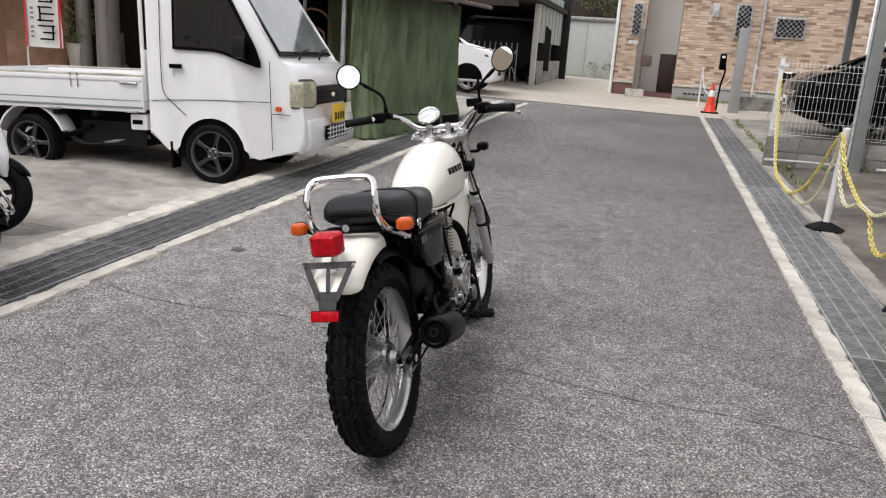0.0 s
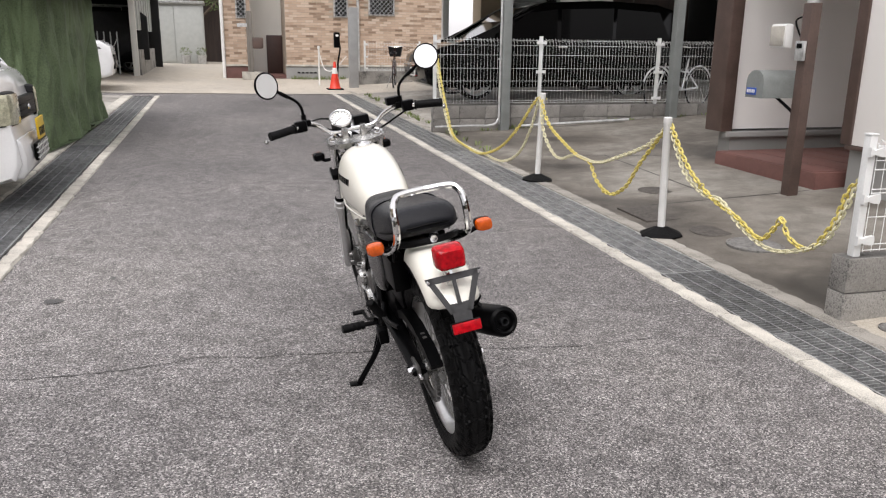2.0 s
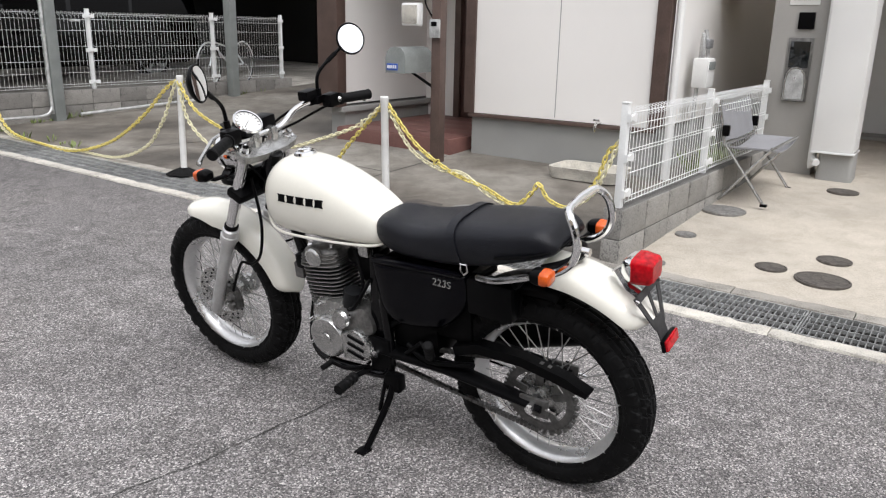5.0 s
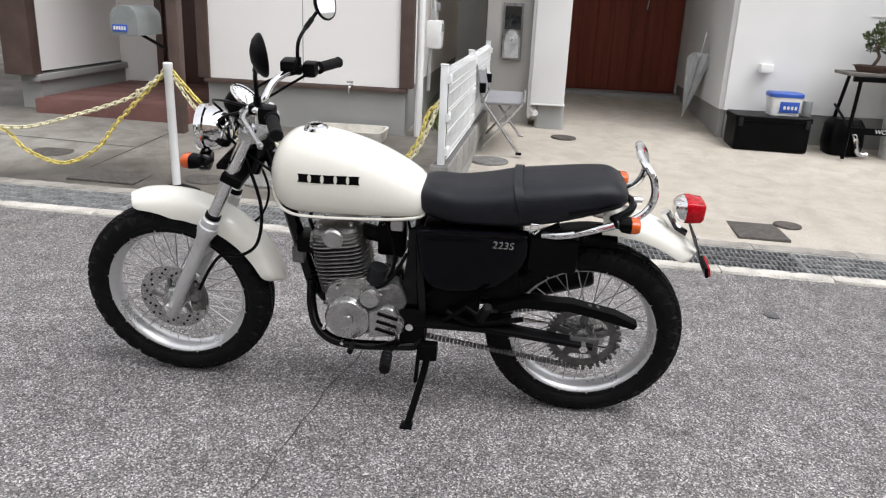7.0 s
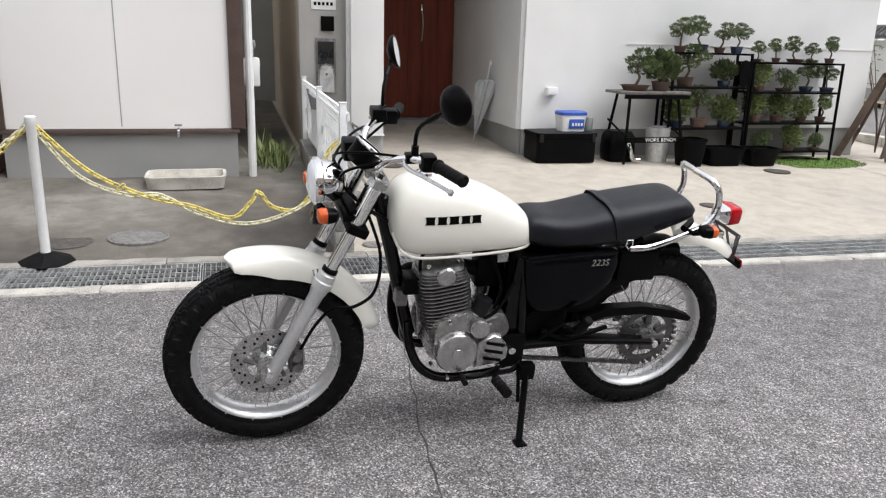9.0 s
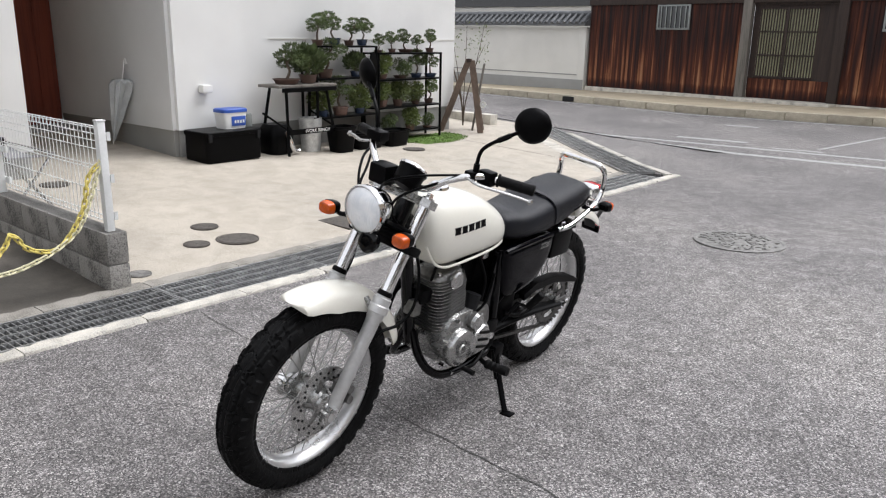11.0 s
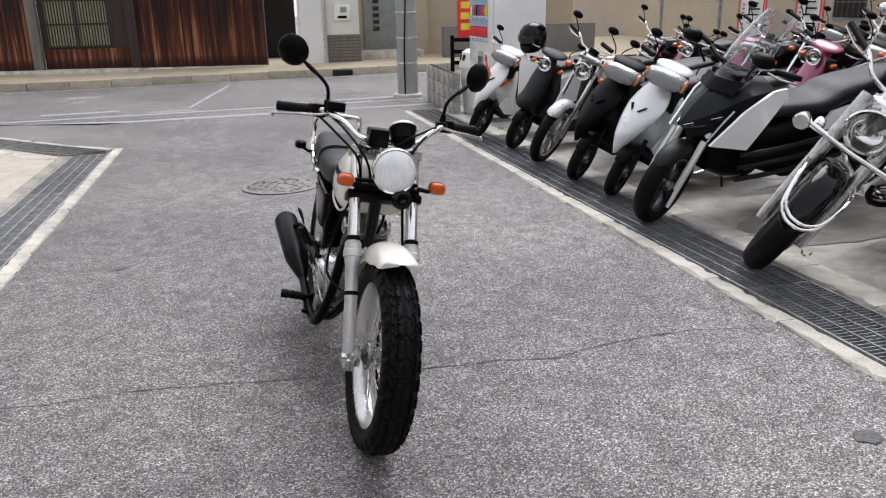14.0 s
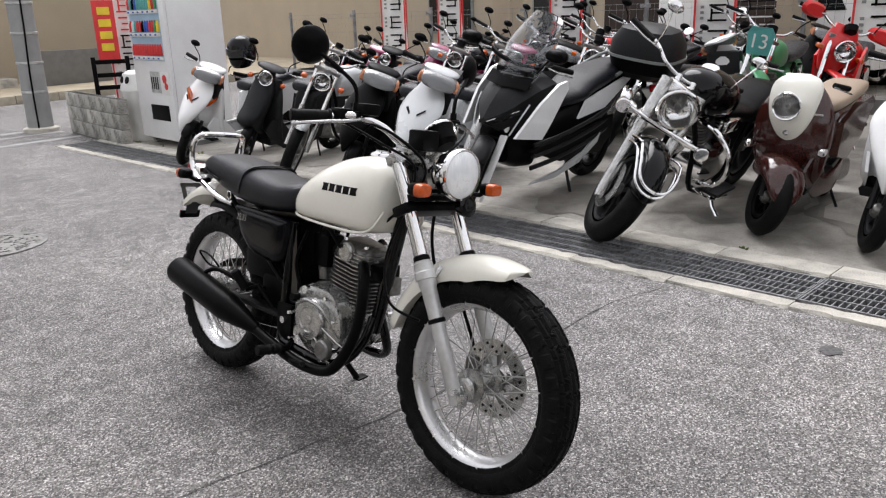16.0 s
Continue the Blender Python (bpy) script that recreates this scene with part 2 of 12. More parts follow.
DARK_GREY = surface("dark_grey_plastic", (0.011, 0.0115, 0.0125), 0.45, vary=0.25, spec=0.18)
RUBBER = surface("black_tyre_rubber", (0.0050, 0.0050, 0.0052), 0.55, spec=0.10, vary=0.35, scale=20, bump=0.25)
CHROME = surface("polished_chrome", (0.78, 0.78, 0.78), 0.09, 1.0, vary=0.04, bump=0)
ALU = surface("cast_aluminium", (0.46, 0.46, 0.45), 0.26, 0.9, vary=0.18, scale=25, bump=0.12)
DARK_STEEL = surface("oiled_dark_steel", (0.11, 0.108, 0.104), 0.42, 0.6, vary=0.3, scale=30, bump=0.1)
SPOKE_STEEL = surface("zinc_plated_spoke", (0.42, 0.42, 0.41), 0.34, 0.8, vary=0.1, bump=0)
FORK_SILVER = surface("silver_painted_fork_leg", (0.56, 0.56, 0.555), 0.38, 0.45, vary=0.08, scale=20, bump=0.05)
COVER_BLACK = surface("glossy_black_side_cover", (0.0018, 0.0018, 0.003), 0.14, vary=0.25, scale=12, coat=0.05, bump=0, spec=0.10)
ALU_CASE = surface("polished_engine_alloy", (0.37, 0.37, 0.36), 0.27, 0.85, vary=0.25, scale=28, bump=0.12)
ALU_DULL = surface("dull_engine_alloy", (0.185, 0.182, 0.176), 0.32, 0.75, vary=0.3, scale=30, bump=0.2)
RIM_ALU = surface("bright_alloy_rim", (0.66, 0.66, 0.66), 0.28, 0.8, vary=0.08)
CREAM = surface("cream_white_gloss_paint", (0.75, 0.735, 0.66), 0.22, vary=0.015, coat=0.3, bump=0)
WHITE_PAINT = surface("gloss_white_vehicle_paint", (0.78, 0.785, 0.785), 0.2, vary=0.03, coat=0.6, bump=0)
SILVER_PAINT = surface("light_silver_scooter_paint", (0.60, 0.62, 0.63), 0.28, 0.2, vary=0.04, coat=0.5, bump=0)
MAROON = surface("dark_maroon_scooter_paint", (0.038, 0.0095, 0.0075), 0.16, vary=0.1, coat=0.5, bump=0, spec=0.4)
MAGENTA = surface("magenta_scooter_paint", (0.28, 0.03, 0.10), 0.25, vary=0.1, coat=0.5, bump=0)
RED_PAINT = surface("bright_red_bike_plastic", (0.62, 0.014, 0.016), 0.3, vary=0.08, coat=0.3, bump=0)
GREEN_PAINT = surface("green_bike_plastic", (0.05, 0.25, 0.10), 0.35, vary=0.1)
TEAL = surface("teal_number_board", (0.09, 0.35, 0.33), 0.4)
VINYL = surface("black_seat_vinyl", (0.0065, 0.0072, 0.0105), 0.38, spec=0.28, vary=0.25, scale=12, fine=300, bump=0.25)
BEIGE_VINYL = surface("beige_seat_vinyl", (0.30, 0.225, 0.16), 0.5, vary=0.1)
AMBER_PALE = surface("pale_amber_lens_plastic", (0.46, 0.17, 0.07), 0.2, vary=0.25, scale=40, coat=0.4, bump=0)
AMBER = surface("amber_lens_plastic", (0.55, 0.085, 0.006), 0.25, vary=0.2, scale=40, coat=0.2, bump=0)
RED_LENS = surface("red_lens_plastic", (0.38, 0.003, 0.008), 0.22, vary=0.35, scale=60, coat=0.12, bump=0, spec=0.2)
def ribbed_lens():
    """Pressed lamp glass over a bright reflector: upright ribs and a mirror-like sheen."""
    m, n, l, b = nodes_of("clear_ribbed_lamp_lens")
    tc, wv, bp = n.new("ShaderNodeTexCoord"), n.new("ShaderNodeTexWave"), n.new("ShaderNodeBump")
    wv.inputs["Scale"].default_value, wv.inputs["Distortion"].default_value = 55, 0.6
    l.new(tc.outputs["Object"], wv.inputs["Vector"])
    r = ramp(n, [(0.2, (0.035, 0.037, 0.04)), (0.8, (0.22, 0.225, 0.23))])
    l.new(wv.outputs["Fac"], r.inputs["Fac"])
    l.new(r.outputs["Color"], b.inputs["Base Color"])
    b.inputs["Metallic"].default_value, b.inputs["Roughness"].default_value = 0.0, 0.10
    b.inputs["Coat Weight"].default_value, b.inputs["Coat Roughness"].default_value = 0.8, 0.03
    bp.inputs["Strength"].default_value, bp.inputs["Distance"].default_value = 0.22, 0.003
    l.new(wv.outputs["Fac"], bp.inputs["Height"])
    l.new(bp.outputs["Normal"], b.inputs["Normal"])
    return m


CLEAR_LENS = ribbed_lens()
CAR_GLASS = surface("dark_tinted_vehicle_glass", (0.010, 0.012, 0.013), 0.04, vary=0.2, coat=0.35, bump=0)
# near-black copy of the vehicle glass, imitating dim reflections under the carport
VAN_GLASS = surface("shaded_van_glass", (0.002, 0.0023, 0.0025), 0.05, vary=0.2, bump=0, spec=0.12)
LAMP_GLASS_CLEAR = glass("clear_lamp_glass", (0.97, 0.98, 0.98), 0.03)


def bright_lens():
    """Pressed lamp glass in front of a silvered bowl: pale, glossy, with upright flutes."""
    m, n, l, b = nodes_of("painted_bright_fluted_lens")
    tc, wv, bp, ns = n.new("ShaderNodeTexCoord"), n.new("ShaderNodeTexWave"), n.new("ShaderNodeBump"), n.new("ShaderNodeTexNoise")
    wv.inputs["Scale"].default_value, wv.inputs["Distortion"].default_value = 42, 0.8
    ns.inputs["Scale"].default_value = 26
    for q in (wv, ns):
        l.new(tc.outputs["Object"], q.inputs["Vector"])
    # opaque near-white colour stands in for the sky the bowl would reflect
    r = ramp(n, [(0.35, (0.84, 0.87, 0.90)), (0.5, (0.93, 0.95, 0.97)), (0.65, (0.97, 0.98, 0.99))])
    l.new(ns.outputs["Fac"], r.inputs["Fac"])
    l.new(r.outputs["Color"], b.inputs["Base Color"])
    b.inputs["Metallic"].default_value, b.inputs["Roughness"].default_value = 0.0, 0.3
    b.inputs["Coat Weight"].default_value, b.inputs["Coat Roughness"].default_value = 1.0, 0.03
    bp.inputs["Strength"].default_value, bp.inputs["Distance"].default_value = 0.35, 0.003
    l.new(wv.outputs["Fac"], bp.inputs["Height"])
    l.new(bp.outputs["Normal"], b.inputs["Normal"])
    return m


LAMP_GLASS = bright_lens()
REFLECTOR = surface("silvered_reflector", (0.93, 0.94, 0.95), 0.14, 1.0, vary=0.03, bump=0)
SMOKE = glass("smoked_windscreen", (0.62, 0.64, 0.66))
MIRROR = surface("mirror_glass", (0.86, 0.87, 0.88), 0.015, 1.0, vary=0.01, bump=0)
YELLOW = surface("yellow_plastic_chain", (0.66, 0.55, 0.15), 0.45, vary=0.12, rand=0.12)
PALE_YELLOW = surface("faded_yellow_plastic_chain", (0.70, 0.66, 0.45), 0.5, vary=0.12)
PLATE_YELLOW = surface("yellow_number_plate", (0.72, 0.48, 0.02), 0.4)
CONE_RED = surface("red_traffic_cone", (0.68, 0.045, 0.02), 0.45, vary=0.1)
WHITE_PLASTIC = surface("white_plastic", (0.74, 0.74, 0.72), 0.4, vary=0.05)
DISPLAY_BLUE = surface("pale_blue_display_back", (0.33, 0.46, 0.58), 0.4, vary=0.1)
BLUE = surface("blue_plastic", (0.03, 0.09, 0.40), 0.35, vary=0.1)
RED_SIGN = surface("red_printed_sign", (0.62, 0.03, 0.03), 0.5)
YELLOW_SIGN = surface("yellow_print", (0.75, 0.55, 0.03), 0.5)
GREY_FABRIC = surface("grey_sling_fabric", (0.24, 0.24, 0.25), 0.85, vary=0.1, fine=300, bump=0.3)
GLAZE = surface("dark_blue_glazed_pot", (0.035, 0.05, 0.085), 0.25, vary=0.25, coat=0.4, bump=0)
TERRACOTTA = surface("brown_bonsai_pot", (0.095, 0.055, 0.042), 0.55, vary=0.25, rand=0.35)
BARK = surface("rough_bark", (0.10, 0.075, 0.055), 0.95, vary=0.35, scale=20, fine=70, bump=0.6)
BROWN_WOOD = surface("weathered_brown_timber", (0.13, 0.092, 0.070), 0.85, vary=0.35, scale=7, bump=0.2)
PINE = surface("dark_pine_needles", (0.085, 0.118, 0.040), 0.7, vary=0.4, scale=9, rand=0.3)
LEAF = surface("fresh_green_leaves", (0.125, 0.16, 0.048), 0.65, vary=0.35, scale=8, rand=0.3)
GRASS = surface("green_turf", (0.10, 0.17, 0.03), 0.85, vary=0.35, scale=12)
BEIGE_WALL = surface("beige_building_render", (0.425, 0.357, 0.264), 0.85, vary=0.05, scale=1.2, fine=150, bump=0.15)
CONC_POLE = surface("concrete_utility_pole", (0.289, 0.293, 0.289), 0.85, vary=0.12, scale=4, fine=100, bump=0.25)
RUST = surface("rusty_corrugated_sheet", (0.17, 0.09, 0.055), 0.85, vary=0.35, scale=4, bump=0.2)
SHED_WHITE = surface("pale_shed_sheet", (0.425, 0.442, 0.425), 0.55, vary=0.06)
# near-black base colour stands in for unlit depth
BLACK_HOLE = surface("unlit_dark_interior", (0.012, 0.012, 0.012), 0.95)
# pale blotchy base colour stands in for sky reflected in the truck's screen
SCREEN_GLASS = surface("painted_sky_windscreen", (0.20, 0.23, 0.23), 0.06, vary=0.25, scale=2.5, coat=1.0, bump=0)
OLD_LENS = surface("yellowed_headlamp_lens", (0.50, 0.49, 0.36), 0.15, 0.3, vary=0.25, scale=30, coat=0.6, bump=0)
RIM_LIP = surface("polished_rim_lip", (0.16, 0.16, 0.165), 0.3, 0.7, vary=0.15)
DARK_ALLOY = surface("gunmetal_alloy_wheel", (0.085, 0.085, 0.088), 0.35, 0.7, vary=0.15)
OIL = surface("dark_oil_mark", (0.075, 0.073, 0.072), 0.6, vary=0.5, scale=60, bump=0.3)
BRACKET = surface("dull_grey_bracket_steel", (0.045, 0.045, 0.046), 0.5, 0.3, vary=0.2)


# ---- building helpers ----
def thing(name, m=None, label="", category="", group="", kind=""):
    ob = new(name)
    ob.empty_display_size = 0.1
    if m is not None:
        ob.matrix_world = m
    return tagged(ob, label, category, group, kind)


def mesh_of(name, bm, material, smooth=True, angle=35):
    me = bpy.data.meshes.new(name)
    bmesh.ops.recalc_face_normals(bm, faces=bm.faces)
    bm.to_mesh(me)
    bm.free()
    me.materials.append(material)
    if smooth and len(me.polygons):
        me.shade_smooth()
        me.set_sharp_from_angle(angle=radians(angle))
    return me


def part(name, bm, material, parent=None, label="", smooth=True, angle=35):
    ob = new(name, mesh_of(name, bm, material, smooth, angle))
    ob.parent = parent
    return tagged(ob, label)


def solo(name, bm, material, label, category="", kind="", m=None, group="", smooth=True):
    ob = new(name, mesh_of(name, bm, material, smooth))
    if m is not None:
        ob.matrix_world = m
    return tagged(ob, label, category, group, kind)


def share(name, me, parent, m=None):
    ob = new(name, me)
    ob.parent = parent
    if m is not None:
        ob.matrix_basis = m
    return ob


def box(bm, lo, hi, bev=0.0, m=None):
    lo, hi = Vector(lo), Vector(hi)
    c, s = (lo + hi) / 2, hi - lo
    vs = bmesh.ops.create_cube(bm, size=1.0, matrix=Matrix.Translation(c) @ Matrix.Diagonal((s.x, s.y, s.z, 1)))["verts"]
    if bev > 0:
        es = list({e for v in vs for e in v.link_edges})
        r = bmesh.ops.bevel(bm, geom=es, offset=bev, segments=2, affect="EDGES", profile=0.6)
        vs = list({v for f in r["faces"] for v in f.verts} | {v for v in vs if v.is_valid})
    if m is not None:
        bmesh.ops.transform(bm, matrix=m, verts=vs)
    return bm


def axis_to(p, q):
    d = Vector(q) - Vector(p)
    return Matrix.Translation(p) @ d.to_track_quat("Z", "Y").to_matrix().to_4x4(), d.length


def cyl(bm, p, q, r, r2=None, n=14):
    m, h = axis_to(p, q)
    lathe(bm, [(0, 0), (r, 0), (r if r2 is None else r2, h), (0, h)], n, m)
    return bm


def lathe(bm, prof, n=24, m=Matrix()):
    rings = []
    for r, z in prof:
        if abs(r) < 1e-6:
            rings.append([bm.verts.new(m @ Vector((0, 0, z)))])
        else:
            rings.append([bm.verts.new(m @ Vector((r * math.cos(2 * math.pi * k / n), r * math.sin(2 * math.pi * k / n), z))) for k in range(n)])
    for a, b in zip(rings, rings[1:]):
        if len(a) == 1 and len(b) == 1:
            continue
        for k in range(n):
            k2 = (k + 1) % n
            if len(a) == 1:
                bm.faces.new((a[0], b[k], b[k2]))
            elif len(b) == 1:
                bm.faces.new((a[k], a[k2], b[0]))
            else:
                bm.faces.new((a[k], a[k2], b[k2], b[k]))
    return bm


def curve(pts, per=6, closed=False):
    """Catmull-Rom through the points."""
    P = [Vector(p) for p in pts]
    n = len(P)
    out = []
    for i in range(n if closed else n - 1):
        if closed:
            a, b, c, d = P[i - 1], P[i], P[(i + 1) % n], P[(i + 2) % n]
        else:
            a, b, c, d = P[max(i - 1, 0)], P[i], P[i + 1], P[min(i + 2, n - 1)]
        for k in range(per):
            t = k / per
            out.append(0.5 * ((2 * b) + (c - a) * t + (2 * a - 5 * b + 4 * c - d) * t * t + (3 * b - a - 3 * c + d) * t ** 3))
    if not closed:
        out.append(P[-1])
    return out


def tube(bm, pts, r, n=8, closed=False, flat=1.0):
    """A round (or flattened) section swept along the points; r may be a list."""
    P = [Vector(p) for p in pts]
    N = len(P)
    rs = r if isinstance(r, (list, tuple)) else [r] * N
    up = Vector((0, 0, 1))
    rings, prev = [], None
    for i in range(N):
        if closed:
            d = P[(i + 1) % N] - P[i - 1]
        else:
            d = P[min(i + 1, N - 1)] - P[max(i - 1, 0)]
        if d.length < 1e-9:
            d = Vector((0, 0, 1))
        d.normalize()
        if prev is None:
            ref = up if abs(d.dot(up)) < 0.95 else Vector((1, 0, 0))
            a = d.cross(ref).normalized()
        else:
            a = (prev - d * prev.dot(d))
            a = a.normalized() if a.length > 1e-6 else d.orthogonal().normalized()
        prev = a
        b = d.cross(a)
        rings.append([bm.verts.new(P[i] + rs[i] * (a * math.cos(2 * math.pi * k / n) + flat * b * math.sin(2 * math.pi * k / n))) for k in range(n)])
    m = N if closed else N - 1
    for i in range(m):
        A, B = rings[i], rings[(i + 1) % N]
        for k in range(n):
            bm.faces.new((A[k], A[(k + 1) % n], B[(k + 1) % n], B[k]))
    if not closed:
        bm.faces.new(rings[0][::-1])
        bm.faces.new(rings[-1])
    return bm


def loft(bm, rings, caps=True, closed=True):
    R = [[bm.verts.new(Vector(p)) for p in ring] for ring in rings]
    n = len(R[0])
    for A, B in zip(R, R[1:]):
        for k in range(n if closed else n - 1):
            bm.faces.new((A[k], A[(k + 1) % n], B[(k + 1) % n], B[k]))
    if caps and closed:
        bm.faces.new(R[0][::-1])
        bm.faces.new(R[-1])
    return bm


def oval(c, a, b, ha, hb, n=20, p=2.5):
    """A rounded-square ring about c with half sizes ha, hb along the vectors a, b."""
    out = []
    for k in range(n):
        t = 2 * math.pi * k / n
        x, y = math.cos(t), math.sin(t)
        out.append(Vector(c) + Vector(a) * ha * math.copysign(abs(x) ** (2 / p), x) + Vector(b) * hb * math.copysign(abs(y) ** (2 / p), y))
    return out


def slab_poly(bm, pts, z0, z1):
    """A prism over a plan polygon."""
    lo = [bm.verts.new((x, y, z0)) for x, y in pts]
    hi = [bm.verts.new((x, y, z1)) for x, y in pts]
    bm.faces.new(lo[::-1])
    bm.faces.new(hi)
    for k in range(len(pts)):
        bm.faces.new((lo[k], lo[(k + 1) % len(pts)], hi[(k + 1) % len(pts)], hi[k]))
    return bm


def extrude_profile(bm, prof, x0, x1, m=Matrix(), bev=0.0):
    """A profile in (y, z) run from x0 to x1."""
    A = [bm.verts.new(m @ Vector((x0, y, z))) for y, z in prof]
    B = [bm.verts.new(m @ Vector((x1, y, z))) for y, z in prof]
    fs = [bm.faces.new(A[::-1]), bm.faces.new(B)]
    for k in range(len(prof)):
        fs.append(bm.faces.new((A[k], A[(k + 1) % len(prof)], B[(k + 1) % len(prof)], B[k])))
    if bev:
        es = list({e for f in fs[:2] for e in f.edges})
        bmesh.ops.bevel(bm, geom=es, offset=bev, segments=3, affect="EDGES", profile=0.6)
    return bm


# ---- the lie of the land ----
EAST, WEST, CROSS = 1.62, -3.40, -5.8


def G(x, y):
    """Height of the ground: it rises gently to the north and west; both lots rise away from the lane."""
    z = -0.0106 * max(-14, min(14, x)) + 0.0148 * max(CROSS, min(30, y)) - 0.0244
    if y > CROSS - 0.2:
        z += 0.06 * max(0.0, min(x, 9.0) - EAST) + 0.02 * max(0.0, WEST - max(x, -7.0))
        # the forecourt dips a little where the truck stands
        z -= 0.11 * max(0.0, min(1.0, (-3.36 - x) / 0.25)) * max(0.0, min(1.0, (y - 3.4) / 0.8)) * max(0.0, min(1.0, (8.8 - y) / 1.0))
    return z


def sheet(bm, xs, ys, dz=0.0, keep=None):
    V = {(i, j): bm.verts.new((x, y, G(x, y) + (dz(x, y) if callable(dz) else dz))) for i, x in enumerate(xs) for j, y in enumerate(ys)}
    for i in range(len(xs) - 1):
        for j in range(len(ys) - 1):
            if keep is None or keep((xs[i] + xs[i + 1]) / 2, (ys[j] + ys[j + 1]) / 2):
                bm.faces.new((V[i, j], V[i + 1, j], V[i + 1, j + 1], V[i, j + 1]))
    return bm


def draped(bm, pts, dz):
    """A flat polygon laid on the ground."""
    bm.faces.new([bm.verts.new((x, y, G(x, y) + dz)) for x, y in pts])
    return bm


def on(x, y, rz=0.0, dz=0.0):
    return pose(x, y, G(x, y) + dz, 0, 0, rz)


def gutter_drop(x, y):
    if -3.35 < y < 17.9 and 1.045 <= x <= 1.415:
        return -0.14
    if -5.25 < y < 17.0 and -3.165 <= x <= -2.785:
        return -0.14
    return 0.0


_xs = sorted({-3.62, -3.37, -90, -60, -40, -25, -14, -9, -7, -5, WEST, -3.17, -3.165, -2.785, -2.78, -2.62, -1.5, 0, 0.9, 1.04, 1.045, 1.415, 1.42, EAST, 3, 4.75, 6, 9, 14, 25, 40, 60, 90})
_ys = sorted({4.4, 5.4, 7.8, 8.8, -90, -60, -40, -25, -16, -13, -11.6, -9, -6.0, CROSS, -5.26, -5.24, -3.36, -3.34, -1, 1, 3, 5, 8, 11, 14, 16.99, 17.01, 17.89, 17.91, 20, 24, 30, 45, 60, 90})
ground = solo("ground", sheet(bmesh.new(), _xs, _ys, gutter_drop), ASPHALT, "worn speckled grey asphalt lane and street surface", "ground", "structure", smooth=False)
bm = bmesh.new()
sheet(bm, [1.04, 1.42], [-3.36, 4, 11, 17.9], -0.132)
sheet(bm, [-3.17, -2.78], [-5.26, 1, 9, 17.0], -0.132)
solo("gutter_floor", bm, DARK_CONCRETE, "dark concrete floor of the drain channels", "gutter", "structure", smooth=False)

# concrete lots
_lot = lambda x0, x1, y0, y1: ([x0 + (x1 - x0) * k / 6 for k in range(7)], [y0 + (y1 - y0) * k / 8 for k in range(9)])
bm = bmesh.new()
sheet(bm, sorted({1.55, 3.0, 4.75, 6, 7.2, 9}), sorted({-3.3, -1, 1, 3.0}), 0.012)
bm.faces.new([bm.verts.new((x, y, G(x, y) + 0.0125)) for x, y in ((1.55, -3.3), (4.2, -5.6), (9, -5.6), (9, -3.3))])
solo("driveway_paving", bm, TAN_CONCRETE, "light tan concrete forecourt of the white house", "pavement", "structure", smooth=False)
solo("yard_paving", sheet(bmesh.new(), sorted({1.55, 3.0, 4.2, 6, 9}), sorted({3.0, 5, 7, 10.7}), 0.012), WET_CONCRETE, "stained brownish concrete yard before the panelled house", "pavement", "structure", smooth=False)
solo("carport_paving", sheet(bmesh.new(), sorted({1.55, 3.0, 4.2, 6, 9, 14}), sorted({10.7, 14, 17.9}), 0.012), LOT_CONCRETE, "worn grey concrete carport floor", "pavement", "structure", smooth=False)
solo("shop_paving", sheet(bmesh.new(), sorted({-14, -9, -7, -5, -3.62, -3.40, -3.37}), sorted({-5.3, -1, 3, 3.4, 4.2, 5.4, 7.8, 8.8, 13, 17.0}), 0.012), LOT_CONCRETE, "worn pale concrete forecourt under the parked motorcycles", "pavement", "structure", smooth=False)
solo("north_paving", sheet(bmesh.new(), [-9, -7, -5, WEST, -1, 1, EAST, 4, 9], [17.7, 20, 24, 30, 38], 0.012), TAN_CONCRETE, "light concrete apron at the lane's far end", "pavement", "structure", smooth=False)


# ---- drain gratings with their concrete edging ----
def grate_mesh():
    """One metre of grating: upright bearing bars across, five rods and a frame along."""
    bm = bmesh.new()
    w, h = 0.375, 0.032
    for k in range(33):
        y = 0.018 + k * 0.030
        box(bm, (-w / 2, y - 0.0022, -h), (w / 2, y + 0.0022, -.003))
    for k in range(5):
        x = (-.5 + k / 4) * (w - .010)
        t = .005 if k in (0, 4) else .0035
        box(bm, (x - t, 0.002, -.016 if k in (1, 2, 3) else -h), (x + t, 0.993, 0.0015))
    for y in (0.004, 0.991):
        box(bm, (-w / 2, y - 0.003, -h), (w / 2, y + 0.003, 0.0))
    return bm


def kerb_mesh(w, length, seed=1):
    bm = bmesh.new()
    rnd = random.Random(seed)
    rings = []
    for k in range(13):
        y = 0.003 + (length - 0.006) * k / 12
        c0, c1 = (rnd.uniform(.004, .026) if rnd.random() < .45 else .003 for _ in range(2))
        e0, e1 = rnd.uniform(-.002, .006), rnd.uniform(-.006, .002)
        rings.append([(-w / 2 + e0, y, -.10), (-w / 2 + e0, y, -.004 - c0), (-w / 2 + .004 + c0, y, 0), (w / 2 - .004 - c1, y, 0), (w / 2 + e1, y, -.004 - c1), (w / 2 + e1, y, -.10)])
    return loft(bm, rings)


